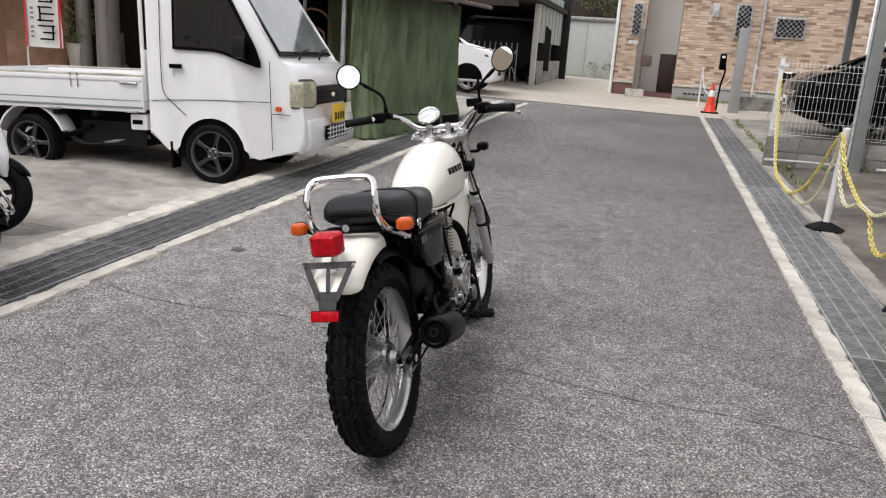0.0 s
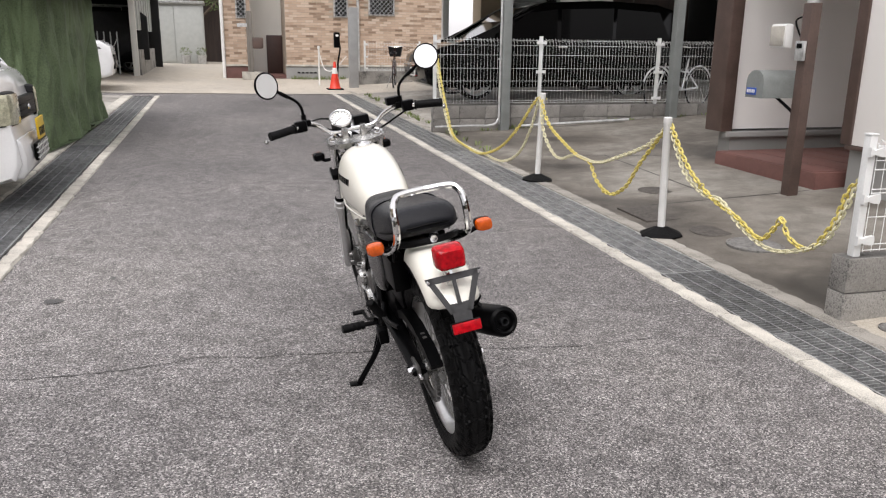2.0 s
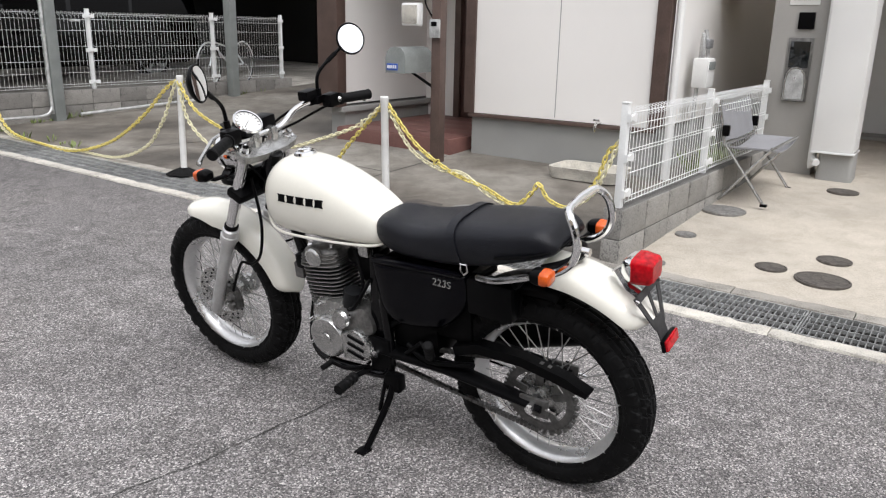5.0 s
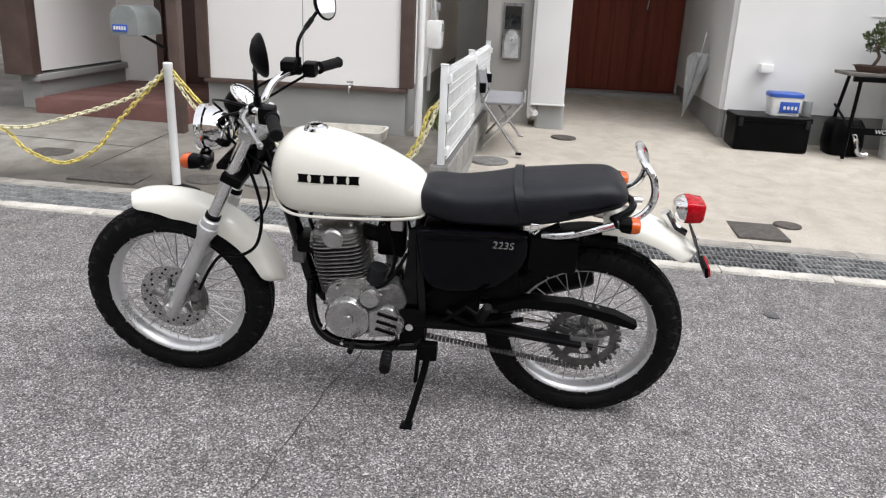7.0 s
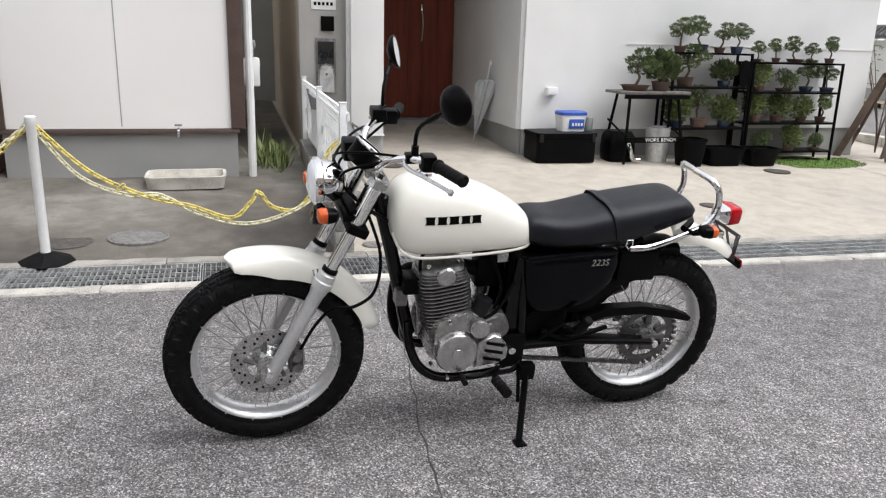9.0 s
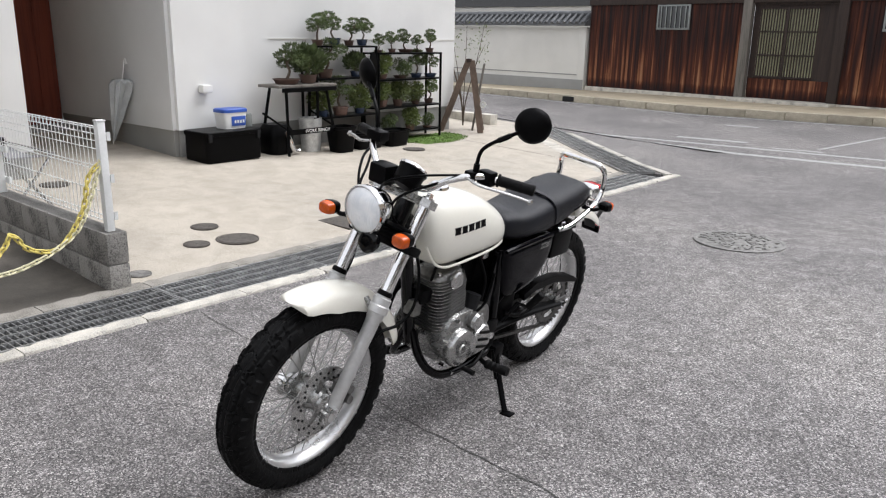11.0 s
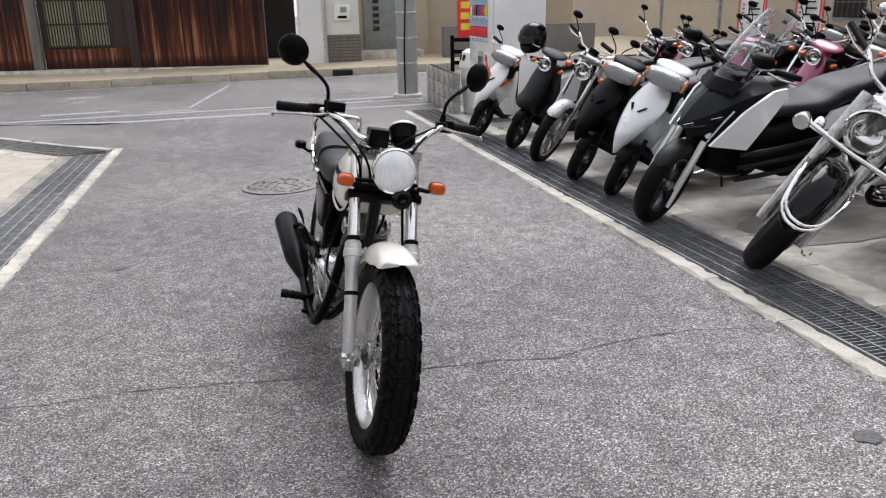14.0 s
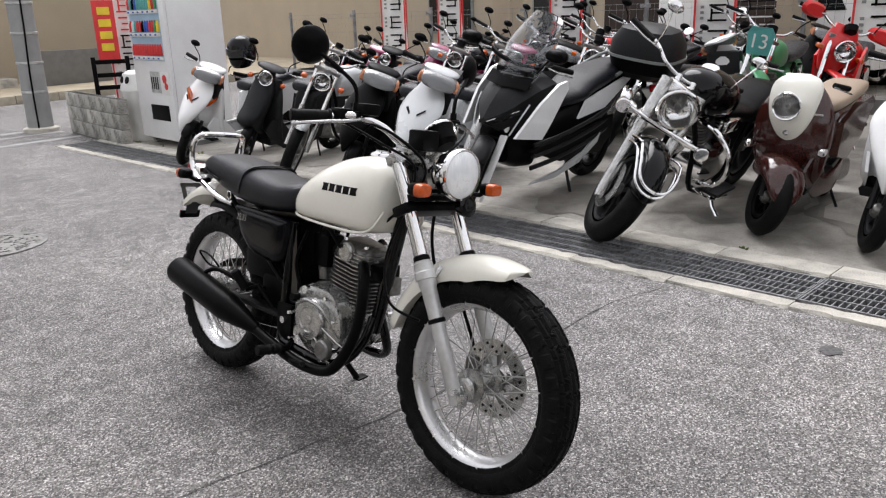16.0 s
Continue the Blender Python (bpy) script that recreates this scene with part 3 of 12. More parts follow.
def slope_along(x, y, rz=0.0, dz=0.0):
    """A frame on the ground whose y axis runs along heading rz and follows the slope."""
    c, s = math.cos(radians(rz)), math.sin(radians(rz))
    fy = Vector((-s, c, G(x - s, y + c) - G(x, y))).normalized()
    fx = fy.cross(Vector((0, 0, 1))).normalized()
    fz = fx.cross(fy)
    m = Matrix((fx, fy, fz)).transposed().to_4x4()
    m.translation = (x, y, G(x, y) + dz)
    return m


_gm, _gd = mesh_of("grate", grate_mesh(), GALV_MID, False), mesh_of("grate", grate_mesh(), GALV_DARK, False)
drain_e = thing("drain_east", None, "galvanised steel drain grating between pale concrete edging strips", "drain", kind="structure")
drain_w = thing("drain_west", None, "dark steel drain grating between pale concrete edging strips", "drain", kind="structure")
for k in range(21):
    share("grate", _gm, drain_e, slope_along(1.23, -3.1 + k, 0, 0.012))
for k in range(22):
    share("grate", _gd if k < 15 else _gm, drain_w, slope_along(-2.975, -5.2 + k, 0, 0.012))
_k1 = [mesh_of("edging", kerb_mesh(0.105, 0.6, s), KERB) for s in range(4)]
_k2 = [mesh_of("edging", kerb_mesh(0.13, 0.6, s), KERB_OLD) for s in range(4, 8)]
_k3 = [mesh_of("edging", kerb_mesh(0.20, 0.6, s), KERB) for s in range(8, 12)]
for k in range(36):
    share("edging_stone", _k1[k % 4], drain_e, slope_along(0.988 + random.uniform(-.004, .004), -3.4 + 0.6 * k, 0, 0.015))
    share("edging_stone", _k2[k % 4], drain_e, slope_along(1.488, -3.1 + 0.6 * k, 0, 0.020))
for k in range(37):
    share("edging_stone", _k1[(k * 3) % 4], drain_w, slope_along(-2.722 + random.uniform(-.004, .004), -5.2 + 0.6 * k, 0, 0.015))
    share("edging_stone", _k3[(k * 3) % 4], drain_w, slope_along(-3.285, -5.2 + 0.6 * k, 0, 0.018))
# the drain turns the driveway's corner and runs on south-east
_h = math.degrees(math.atan2(-(4.2 - 1.06), -(5.95 - 3.4)))
_dx, _dy = (4.2 - 1.06) / 4.04, -(5.95 - 3.4) / 4.04
_nx, _ny = -_dy, _dx
for k in range(6):
    share("edging_stone", _k1[k % 4], drain_e, slope_along(1.02 + _dx * 0.66 * k + 0.05 * _nx, -3.40 + _dy * 0.66 * k + 0.05 * _ny, math.degrees(math.atan2(-_dx, _dy)), 0.017))
    share("edging_stone", _k3[k % 4], drain_e, slope_along(1.30 + _dx * 0.62 * k + 0.52 * _nx, -3.3 + _dy * 0.62 * k + 0.52 * _ny, math.degrees(math.atan2(-_dx, _dy)), 0.020))
for k in range(4):
    share("grate", _gm, drain_e, slope_along(1.15 + _dx * k + 0.28 * _nx, -3.38 + _dy * k + 0.28 * _ny, math.degrees(math.atan2(-_dx, _dy)), 0.034))

# painted and laid lines where the lane meets the cross street
bm = bmesh.new()
for y0, y1 in ((-6.02, -5.86), (-6.72, -6.60)):
    for k in range(8):
        draped(bm, [(-3.3 + k * 1.5, y0), (-1.8 + k * 1.5, y0), (-1.8 + k * 1.5, y1), (-3.3 + k * 1.5, y1)], 0.005)
solo("street_edge_line", bm, ROAD_PAINT, "worn pale edging lines across the mouth of the lane", "road marking", "structure", smooth=False)
bm = bmesh.new()
for x0, x1, y0, y1 in ((1.5, 2.65, -7.35, -7.2), (-2.9, -1.9, -7.2, -7.05), (2.1, 2.7, -9.75, -9.6), (0.3, 1.0, -6.95, -6.85)):
    draped(bm, [(x0, y0), (x1, y0), (x1, y1), (x0, y1)], 0.006)
for a, b in (((0.4, -7.2), (-0.2, -10.6)),):
    draped(bm, [(a[0], a[1]), (a[0] + .06, a[1]), (b[0] + .06, b[1]), (b[0], b[1])], 0.006)
solo("road_marking", bm, ROAD_PAINT, "worn white painted dashes on the cross street", "road marking", "structure", smooth=False)


# the crack that wanders across the lane
def crack(name, pts, w):
    bm = bmesh.new()
    c = curve([(x, y, 0) for x, y in pts], 10)
    L, R = [], []
    for i, p in enumerate(c):
        o = 0.012 * noise.noise((p.x * 9, p.y * 9, 3.1)) + 0.02 * noise.noise((p.x * 3, 0, 7))
        ww = w * (0.4 + 0.9 * abs(noise.noise((p.x * 14, p.y * 3, 1.0))))
        L.append(bm.verts.new((p.x, p.y + o - ww, G(p.x, p.y) + 0.003)))
        R.append(bm.verts.new((p.x, p.y + o + ww, G(p.x, p.y) + 0.003)))
    for i in range(len(c) - 1):
        bm.faces.new((L[i], L[i + 1], R[i + 1], R[i]))
    solo(name, bm, DARK_CONCRETE, "thin dark crack across the worn asphalt", "crack", "structure", smooth=False)


crack("asphalt_crack", [(0.88, 2.93), (0.45, 3.0), (0.0, 3.0), (-0.34, 3.05), (-0.9, 3.13), (-1.34, 3.17), (-1.62, 3.21), (-2.03, 3.14), (-2.3, 3.15), (-2.58, 3.22)], 0.0042)


def round_cover(name, x, y, r, mat, label, rings=True):
    bm = bmesh.new()
    lathe(bm, [(r, -0.01), (r, 0.006), (r * 0.94, 0.008), (r * 0.92, 0.004), (r * 0.88, 0.004), (r * 0.86, 0.008), (0, 0.008)], 40)
    if rings:
        rnd = random.Random(4)
        for k in range(150):
            a, q = rnd.uniform(0, 6.28), r * 0.84 * math.sqrt(rnd.random())
            s = rnd.uniform(0.008, 0.02)
            box(bm, (-s, -0.006, 0.007), (s, 0.006, 0.013), 0, Matrix.Translation((q * math.cos(a), q * math.sin(a), 0)) @ Matrix.Rotation(a * 3 + q * 9, 4, "Z"))
    m = slope_along(x, y, 0, 0.004)
    return solo(name, bm, mat, label, "cover", "", m)


MANHOLE = surface("worn_pale_iron_manhole", (0.20, 0.195, 0.185), 0.6, 0.3, vary=0.35, scale=30, bump=0.3)
round_cover("manhole_cover", -0.68, -0.66, 0.33, MANHOLE, "worn round iron manhole cover with raised ornament in asphalt")
for i, (x, y, r) in enumerate(((2.35, 1.93, .10), (2.01, 2.22, .09), (1.95, 1.93, .15), (2.51, -.32, .09), (2.0, .74, .09), (4.22, 2.16, .12), (3.85, -2.07, .14))):
    round_cover("inspection_cover", x, y, r, IRON, "small round dark iron cover set in concrete", False).location.z += 0.012
for x, y, r in ((1.69, 2.82, .07), (2.35, 2.84, .07), (3.1, 2.80, .16), (2.0, 4.30, .19)):
    round_cover("valve_cover", x, y, r, MANHOLE, "small round pale valve cover set in concrete", False).location.z += 0.012
bm = bmesh.new()
box(bm, (-0.22, -0.16, -0.01), (0.22, 0.16, 0.008), 0.004)
solo("water_meter_lid", bm, IRON, "dark rectangular iron meter lid in tan concrete", "cover", "", slope_along(1.86, 0.98, 0, 0.014))
bm = bmesh.new()
box(bm, (-0.16, -0.24, -0.01), (0.16, 0.24, 0.008), 0.004)
solo("water_meter_lid", bm, IRON, "dark square iron lid in stained concrete", "cover", "", slope_along(1.8, 5.35, 0, 0.014))
for x, y in ((1.95, 4.72), (2.3, 6.1)):
    bm = bmesh.new()
    lathe(bm, [(0.16, 0), (0.15, 0.006), (0, 0.006)], 24)
    solo("yard_cover", bm, IRON, "round dark plastic lid flush in the yard", "cover", "", slope_along(x, y, 0, 0.013))


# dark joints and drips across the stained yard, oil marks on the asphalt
def ground_patch(name, x, y, r, mat, label, seed, sx=1.0, dz=0.004):
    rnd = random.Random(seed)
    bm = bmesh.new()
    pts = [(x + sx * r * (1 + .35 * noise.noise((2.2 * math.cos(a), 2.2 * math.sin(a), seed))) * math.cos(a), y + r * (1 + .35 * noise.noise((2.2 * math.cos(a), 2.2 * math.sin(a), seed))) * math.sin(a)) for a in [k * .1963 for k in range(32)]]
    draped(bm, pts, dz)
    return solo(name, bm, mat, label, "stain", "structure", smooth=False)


for i, (x, y, r, sx) in enumerate(((-2.34, 4.10, .04, 1.2), (-2.1, 4.45, .018, 1.0), (.35, 1.3, .035, 1.2))):
    ground_patch("oil_stain", x, y, r, OIL, "small dark oil stain on the asphalt", i + 3, sx)
# darkening under the parked bikes: damp stains with their shade painted in
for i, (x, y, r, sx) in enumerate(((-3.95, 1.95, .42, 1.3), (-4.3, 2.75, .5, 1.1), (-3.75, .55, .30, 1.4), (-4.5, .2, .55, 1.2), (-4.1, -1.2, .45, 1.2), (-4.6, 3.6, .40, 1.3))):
    ground_patch("damp_shade_patch", x, y, r, DAMP_SHADE_CONCRETE, "dark patch of damp stain and painted bike shade on the concrete forecourt", i + 31, sx, .017)
for a, b, w in (((1.62, 8.55), (3.6, 7.55), .012), ((1.62, 5.62), (3.5, 5.56), .008), ((2.62, 5.6), (2.75, 8.0), .008)):
    d = (Vector(b) - Vector(a)).normalized()
    nn = Vector((-d.y, d.x)) * w
    bm = bmesh.new()
    for k in range(12):
        p0, p1 = Vector(a).lerp(Vector(b), k / 12), Vector(a).lerp(Vector(b), (k + 1) / 12)
        draped(bm, [p0 - nn, p1 - nn, p1 + nn, p0 + nn], 0.015)
    solo("yard_joint", bm, DARK_CONCRETE, "dark open joint across the stained concrete yard", "joint", "structure", smooth=False)


# ---- walls ----
def wall(name, lo, hi, mat, label, bev=0.0):
    return solo(name, box(bmesh.new(), lo, hi, bev), mat, label, "wall", "structure", smooth=False)


# panelled house, east: main wall, porch recess with the door, porch side wall
HX = 3.75
eh = thing("panelled_house", None, "two-storey house of off-white panels with dark brown corner trim", "house", kind="structure")
part("wall", box(bmesh.new(), (HX, 3.60, 0.56), (HX + 4.5, 5.48, 6.2)), PANEL_WALL, eh, "off-white panelled front wall", smooth=False)
part("foundation", box(bmesh.new(), (HX + 0.03, 3.62, -0.1), (HX + 4.5, 5.46, 0.545)), FOUND, eh, "grey rendered foundation", smooth=False)
part("sill_strip", box(bmesh.new(), (HX - 0.02, 3.60, 0.52), (HX + 0.03, 5.48, 0.555), 0.004), BROWN_TRIM, eh)
for y in (4.55,):
    part("panel_joint", box(bmesh.new(), (HX - 0.002, y - 0.004, 0.58), (HX + 0.01, y + 0.004, 6.1)), FOUND, eh)
for y0, y1 in ((5.42, 5.53), (3.55, 3.67)):
    part("corner_trim", box(bmesh.new(), (HX - 0.025, y0, 0.56), (HX + 0.08, y1, 6.2), 0.006), BROWN_TRIM, eh)
part("porch_back_wall", box(bmesh.new(), (5.3, 5.48, 0.2), (5.5, 7.12, 6.2)), PANEL_WALL, eh, smooth=False)
part("porch_side_wall", box(bmesh.new(), (3.72, 7.12, 0.52), (8.3, 7.3, 6.2)), PANEL_WALL, eh, smooth=False)
part("porch_side_foundation", box(bmesh.new(), (3.74, 7.08, -0.1), (8.3, 7.28, 0.50)), FOUND, eh, smooth=False)
part("corner_trim", box(bmesh.new(), (3.60, 7.06, 0.50), (3.74, 7.34, 6.2), 0.006), BROWN_TRIM, eh)
part("porch_ledge", box(bmesh.new(), (3.66, 7.04, 0.44), (5.3, 7.12, 0.50), 0.005), FOUND, eh)
part("porch_soffit", box(bmesh.new(), (3.6, 5.48, 2.75), (5.4, 7.3, 2.95)), PANEL_WALL, eh, smooth=False)
step = part("porch_step", box(bmesh.new(), (3.55, 5.56, 0.0), (5.3, 7.04, 0.30), 0.012), RED_TILE, eh, "red-brown tiled porch step")
for k in range(5):
    part("tile", box(bmesh.new(), (3.56 + 0.345 * k, 5.60, 0.30), (3.56 + 0.345 * k + 0.335, 7.02, 0.306), 0.002), RED_TILE, step)
dr = part("front_door", box(bmesh.new(), (5.24, 5.66, 0.30), (5.29, 6.56, 2.45), 0.004), BROWN_DOOR, eh, "dark brown panelled front door")
for k in range(4):
    part("door_pane", box(bmesh.new(), (5.225, 5.82, 0.75 + 0.42 * k), (5.245, 6.05, 0.95 + 0.42 * k), 0.003), BROWN_TRIM, dr)
part("door_frame", box(box(bmesh.new(), (5.2, 5.58, 0.3), (5.3, 5.66, 2.5), 0.004), (5.2, 6.56, 0.3), (5.3, 6.64, 2.5), 0.004), BROWN_TRIM, eh)
part("downpipe", tube(bmesh.new(), [(HX + 0.06, 3.50, 0.1), (HX + 0.06, 3.50, 5.5)], 0.035, 10), WHITE_PLASTIC, eh, "white plastic downpipe")

# alley between the houses, with its far wall
wall("wall_alley_end", (9.0, 2.9, 0), (9.2, 3.7, 5.0), FOUND, "grey wall closing the narrow alley")
wall("wall_alley_side", (5.0, 2.82, 0), (9.0, 2.95, 4.5), BEIGE_WALL, "cream side wall of the narrow alley")

# white house, south-east
wh = thing("white_house", None, "white rendered house with a recessed red-brown timber door", "house", kind="structure")
part("wall", box(bmesh.new(), (4.75, -3.95, 0.42), (9.5, 0.60, 6.2)), WHITE_WALL, wh, smooth=False)
part("foundation", box(bmesh.new(), (4.78, -3.9, -0.2), (9.4, 0.57, 0.415)), FOUND, wh, smooth=False)
part("porch_wall", box(bmesh.new(), (4.80, 0.60, 0.42), (7.6, 0.64, 6.0)), GREY_WALL, wh, "grey inner wall of the porch", smooth=False)
part("porch_foundation", box(bmesh.new(), (4.82, 0.575, -0.1), (7.6, 0.62, 0.415)), FOUND, wh, smooth=False)
part("porch_back_wall", box(bmesh.new(), (7.3, 0.62, 0.1), (7.5, 2.9, 6.0)), GREY_WALL, wh, smooth=False)
part("porch_floor", box(bmesh.new(), (6.9, 0.64, 0.0), (7.3, 2.5, 0.30), 0.01), FOUND, wh)
part("porch_ceiling", box(bmesh.new(), (4.7, 0.6, 2.9), (7.5, 2.9, 3.1)), WHITE_WALL, wh, smooth=False)
part("porch_upper_wall", box(bmesh.new(), (4.70, 0.6, 3.1), (4.9, 2.5, 6.2)), WHITE_WALL, wh, smooth=False)
rd = part("front_door", box(bmesh.new(), (7.24, 0.66, 0.30), (7.29, 2.16, 2.7), 0.004), RED_DOOR, wh, "red-brown vertical board door with a long handle")
for k in range(7):
    part("board", box(bmesh.new(), (7.225, 0.68 + 0.21 * k, 0.31), (7.242, 0.68 + 0.21 * k + 0.2, 2.69), 0.004), RED_DOOR, rd)
part("handle", tube(bmesh.new(), curve([(7.21, 1.13, 1.3), (7.16, 1.13, 1.36), (7.15, 1.12, 1.55), (7.17, 1.13, 1.75), (7.21, 1.13, 1.8)], 5), 0.014, 8), CHROME, rd, "long chrome pull handle")
part("column", box(bmesh.new(), (4.55, 2.17, 0.40), (4.90, 2.50, 6.2), 0.01), WHITE_WALL, wh, "white square porch column")
part("column_base", loft(bmesh.new(), [oval((4.73, 2.30, z), (1, 0, 0), (0, 1, 0), a, a, 4 * 6, 8) for z, a in ((0.0, .155), (0.06, .150), (0.20, .142), (0.41, .140))]), FOUND, wh, "grey rendered column plinth")
part("cap_strip", box(bmesh.new(), (4.54, 2.16, 0.385), (4.91, 2.498, 0.400), 0.003), GREY_WALL, wh)
for z in (1.35, 1.95):
    part("wall_joint", box(bmesh.new(), (4.742, -3.94, z), (4.75, -0.6 if z < 1.5 else -1.8, z + 0.012)), PLASTER, wh)
part("wall_vent", box(bmesh.new(), (4.66, 0.22, 0.80), (4.75, 0.34, 0.88), 0.012), WHITE_PLASTIC, wh, "small white vent hood")

# gate pillar with letter box and intercom
gp = thing("gate_pillar", None, "warm grey rendered gate pillar with letter box and intercom", "pillar")
part("pillar", box(bmesh.new(), (4.72, 2.50, 0.0), (4.95, 2.98, 2.35), 0.012), GREY_PILLAR, gp)
part("letter_slot_panel", box(bmesh.new(), (4.703, 2.625, 0.79), (4.722, 2.825, 1.33), 0.004), ALU_DULL, gp, "stainless letter slot panel")
part("slot_glass", box(bmesh.new(), (4.698, 2.645, 1.08), (4.704, 2.805, 1.30), 0.003), CAR_GLASS, gp)
lb = part("letter_box", loft(bmesh.new(), [[(x, 2.725 + 0.088 * a, 0.80 + b) for a, b in ((-1, 0), (1, 0), (1, .17), (.85, .235), (.5, .275), (0, .29), (-.5, .275), (-.85, .235), (-1, .17))] for x in (4.665, 4.715)]), ALU, gp, "grey metal letter box with an arched top")
part("flap", loft(bmesh.new(), [[(x, 2.725 + 0.070 * a, 0.815 + b) for a, b in ((-1, 0), (1, 0), (1, .15), (.85, .21), (.5, .245), (0, .255), (-.5, .245), (-.85, .21), (-1, .15))] for x in (4.655, 4.667)]), GALV, lb)
part("knob", cyl(bmesh.new(), (4.637, 2.725, 0.99), (4.657, 2.725, 0.99), 0.013), CHROME, lb)
part("intercom", box(bmesh.new(), (4.695, 2.64, 1.40), (4.722, 2.77, 1.54), 0.006), BLACK, gp, "dark intercom panel")
pl = part("name_plate", box(bmesh.new(), (4.712, 2.62, 1.60), (4.722, 2.86, 1.80), 0.003), WHITE_PLASTIC, gp, "white plate with blue and black print")
part("print_bar", box(bmesh.new(), (4.708, 2.63, 1.72), (4.713, 2.85, 1.79)), BLUE, pl)
for k in range(5):
    part("print_bar", box(bmesh.new(), (4.708, 2.65 + 0.04 * k, 1.64), (4.713, 2.675 + 0.04 * k, 1.67)), BLACK, pl)
part("downpipe", tube(bmesh.new(), curve([(4.66, 2.50, 2.4), (4.66, 2.50, 0.42), (4.64, 2.48, 0.33), (4.55, 2.44, 0.30)], 5), 0.03, 10), GREY_WALL, gp, "grey plastic downpipe")


# ---- the cream motorcycle on its side stand ----
def U(u, v, w):
    """Bike coordinates: u ahead of the rear axle, v to the bike's left, w up its own leaning axis."""
    return Vector((-v, u, w))


def tread_tyre(R, width, rim, segs=336, prof=52, waves=32):
    """A round-shouldered tyre: continuous ribs between wavy lengthwise grooves, shoulders cut by slanting sipes."""
    bm = bmesh.new()
    H = R - rim
    V = []
    for i in range(segs):
        a = 2 * math.pi * i / segs
        q = (a * waves / (2 * math.pi)) % 1.0
        wave = 0.0068 * (1 if 0.1 < q < 0.5 else -1 if 0.6 < q else (q / 0.1 * 2 - 1 if q <= 0.1 else 1 - (q - 0.5) * 20))
        ring = []
        for j in range(prof + 1):
            t = (-1 + 2 * j / prof) * 2.35
            x = width / 2 * math.copysign(abs(math.sin(t)) ** 0.85, math.sin(t))
            r = R - H * 0.5 + H * 0.5 * math.copysign(abs(math.cos(t)) ** 0.9, math.cos(t)) if abs(t) > 1.57 else R - H * 0.52 + H * 0.52 * math.cos(t) ** 0.72
            groove = 0.0
            if abs(x) < 0.0022:
                groove = 0.005
            for c in (0.155, -0.155, 0.315, -0.315):
                if abs(x - width * c - math.copysign(wave, c) * (1 if abs(c) < .2 else 1.2)) < 0.0046:
                    groove = 0.0085
            if width * 0.33 < abs(x) and 0.75 < abs(t) < 1.52 and (q + .1 * abs(t)) % 1.0 < 0.36:
                groove = 0.0115
            if abs(x) < width * .30 and (q + 2.2 * abs(x) / width) % 1.0 < 0.13:
                groove = max(groove, 0.0055)
            if 1.45 <= abs(t) < 1.75 and (q + .15) % 1.0 < 0.5:
                groove = 0.0035
            ring.append(bm.verts.new((x, (r - groove) * math.cos(a), (r - groove) * math.sin(a))))
        V.append(ring)
    for i in range(segs):
        A, B = V[i], V[(i + 1) % segs]
        for j in range(prof):
            bm.faces.new((A[j], A[j + 1], B[j + 1], B[j]))
    return bm


def wheel_x(r_prof, n=64):
    """Revolve (radius, x) pairs about the x axle."""
    return lathe(bmesh.new(), r_prof, n, Matrix.Rotation(math.pi / 2, 4, "Y"))


def spoke_mesh(r0, r1, x0, x1, twist):
    bm = bmesh.new()
    tube(bm, [(x0, r0 * math.sin(twist), r0 * math.cos(twist)), (x1, 0, r1)], 0.0019, 5)
    return bm


_TYRE = mesh_of("tyre", tread_tyre(0.325, 0.122, 0.236), RUBBER, False)
_RIM = mesh_of("rim", wheel_x([(.246, -.044), (.250, -.036), (.240, -.030), (.233, -.022), (.226, -.012), (.224, 0), (.226, .012), (.233, .022), (.240, .030), (.250, .036), (.246, .044), (.236, .040), (.228, .028), (.219, .014), (.216, 0), (.219, -.014), (.228, -.028), (.236, -.040), (.246, -.044)], 72), RIM_ALU)
_SP = [mesh_of("spoke", spoke_mesh(.045, .220, .030, .006, .55), SPOKE_STEEL), mesh_of("spoke", spoke_mesh(.045, .220, .030, .006, -.55), SPOKE_STEEL),
       mesh_of("spoke", spoke_mesh(.045, .220, -.030, -.006, .55), SPOKE_STEEL), mesh_of("spoke", spoke_mesh(.045, .220, -.030, -.006, -.55), SPOKE_STEEL)]


def spoked_wheel(name, parent, m, hub_prof):
    hub = part(name, wheel_x(hub_prof, 36), ALU_CASE, parent, "bright spoked wheel with a chunky black tyre")
    hub.matrix_basis = m
    share("tyre", _TYRE, hub)
    share("rim", _RIM, hub)
    for k in range(36):
        share("spoke", _SP[k % 4], hub, Matrix.Rotation(2 * math.pi * k / 36, 4, "X"))
    return hub


def bike_frame(x, y, rz, lean, dz=0.0):
    """Stands a two-wheeler on the ground: heading rz (0 is north), leaning to its own left."""
    m = slope_along(x, y, rz, dz)
    return m @ Matrix.Rotation(radians(-lean), 4, "Y")


def tank_ring(u, wb, wt, hw, n=28):
    out = []
    for k in range(n):
        t = 2 * math.pi * k / n
        c, s = math.cos(t), math.sin(t)
        wm = wb + (wt - wb) * 0.36
        if s >= 0:
            out.append(U(u, hw * math.copysign(abs(c) ** 0.72, c), wm + (wt - wm) * abs(s) ** 0.95))
        else:
            out.append(U(u, hw * math.copysign(abs(c) ** 0.5, c), wm - (wm - wb) * abs(s) ** 0.55))
    return out


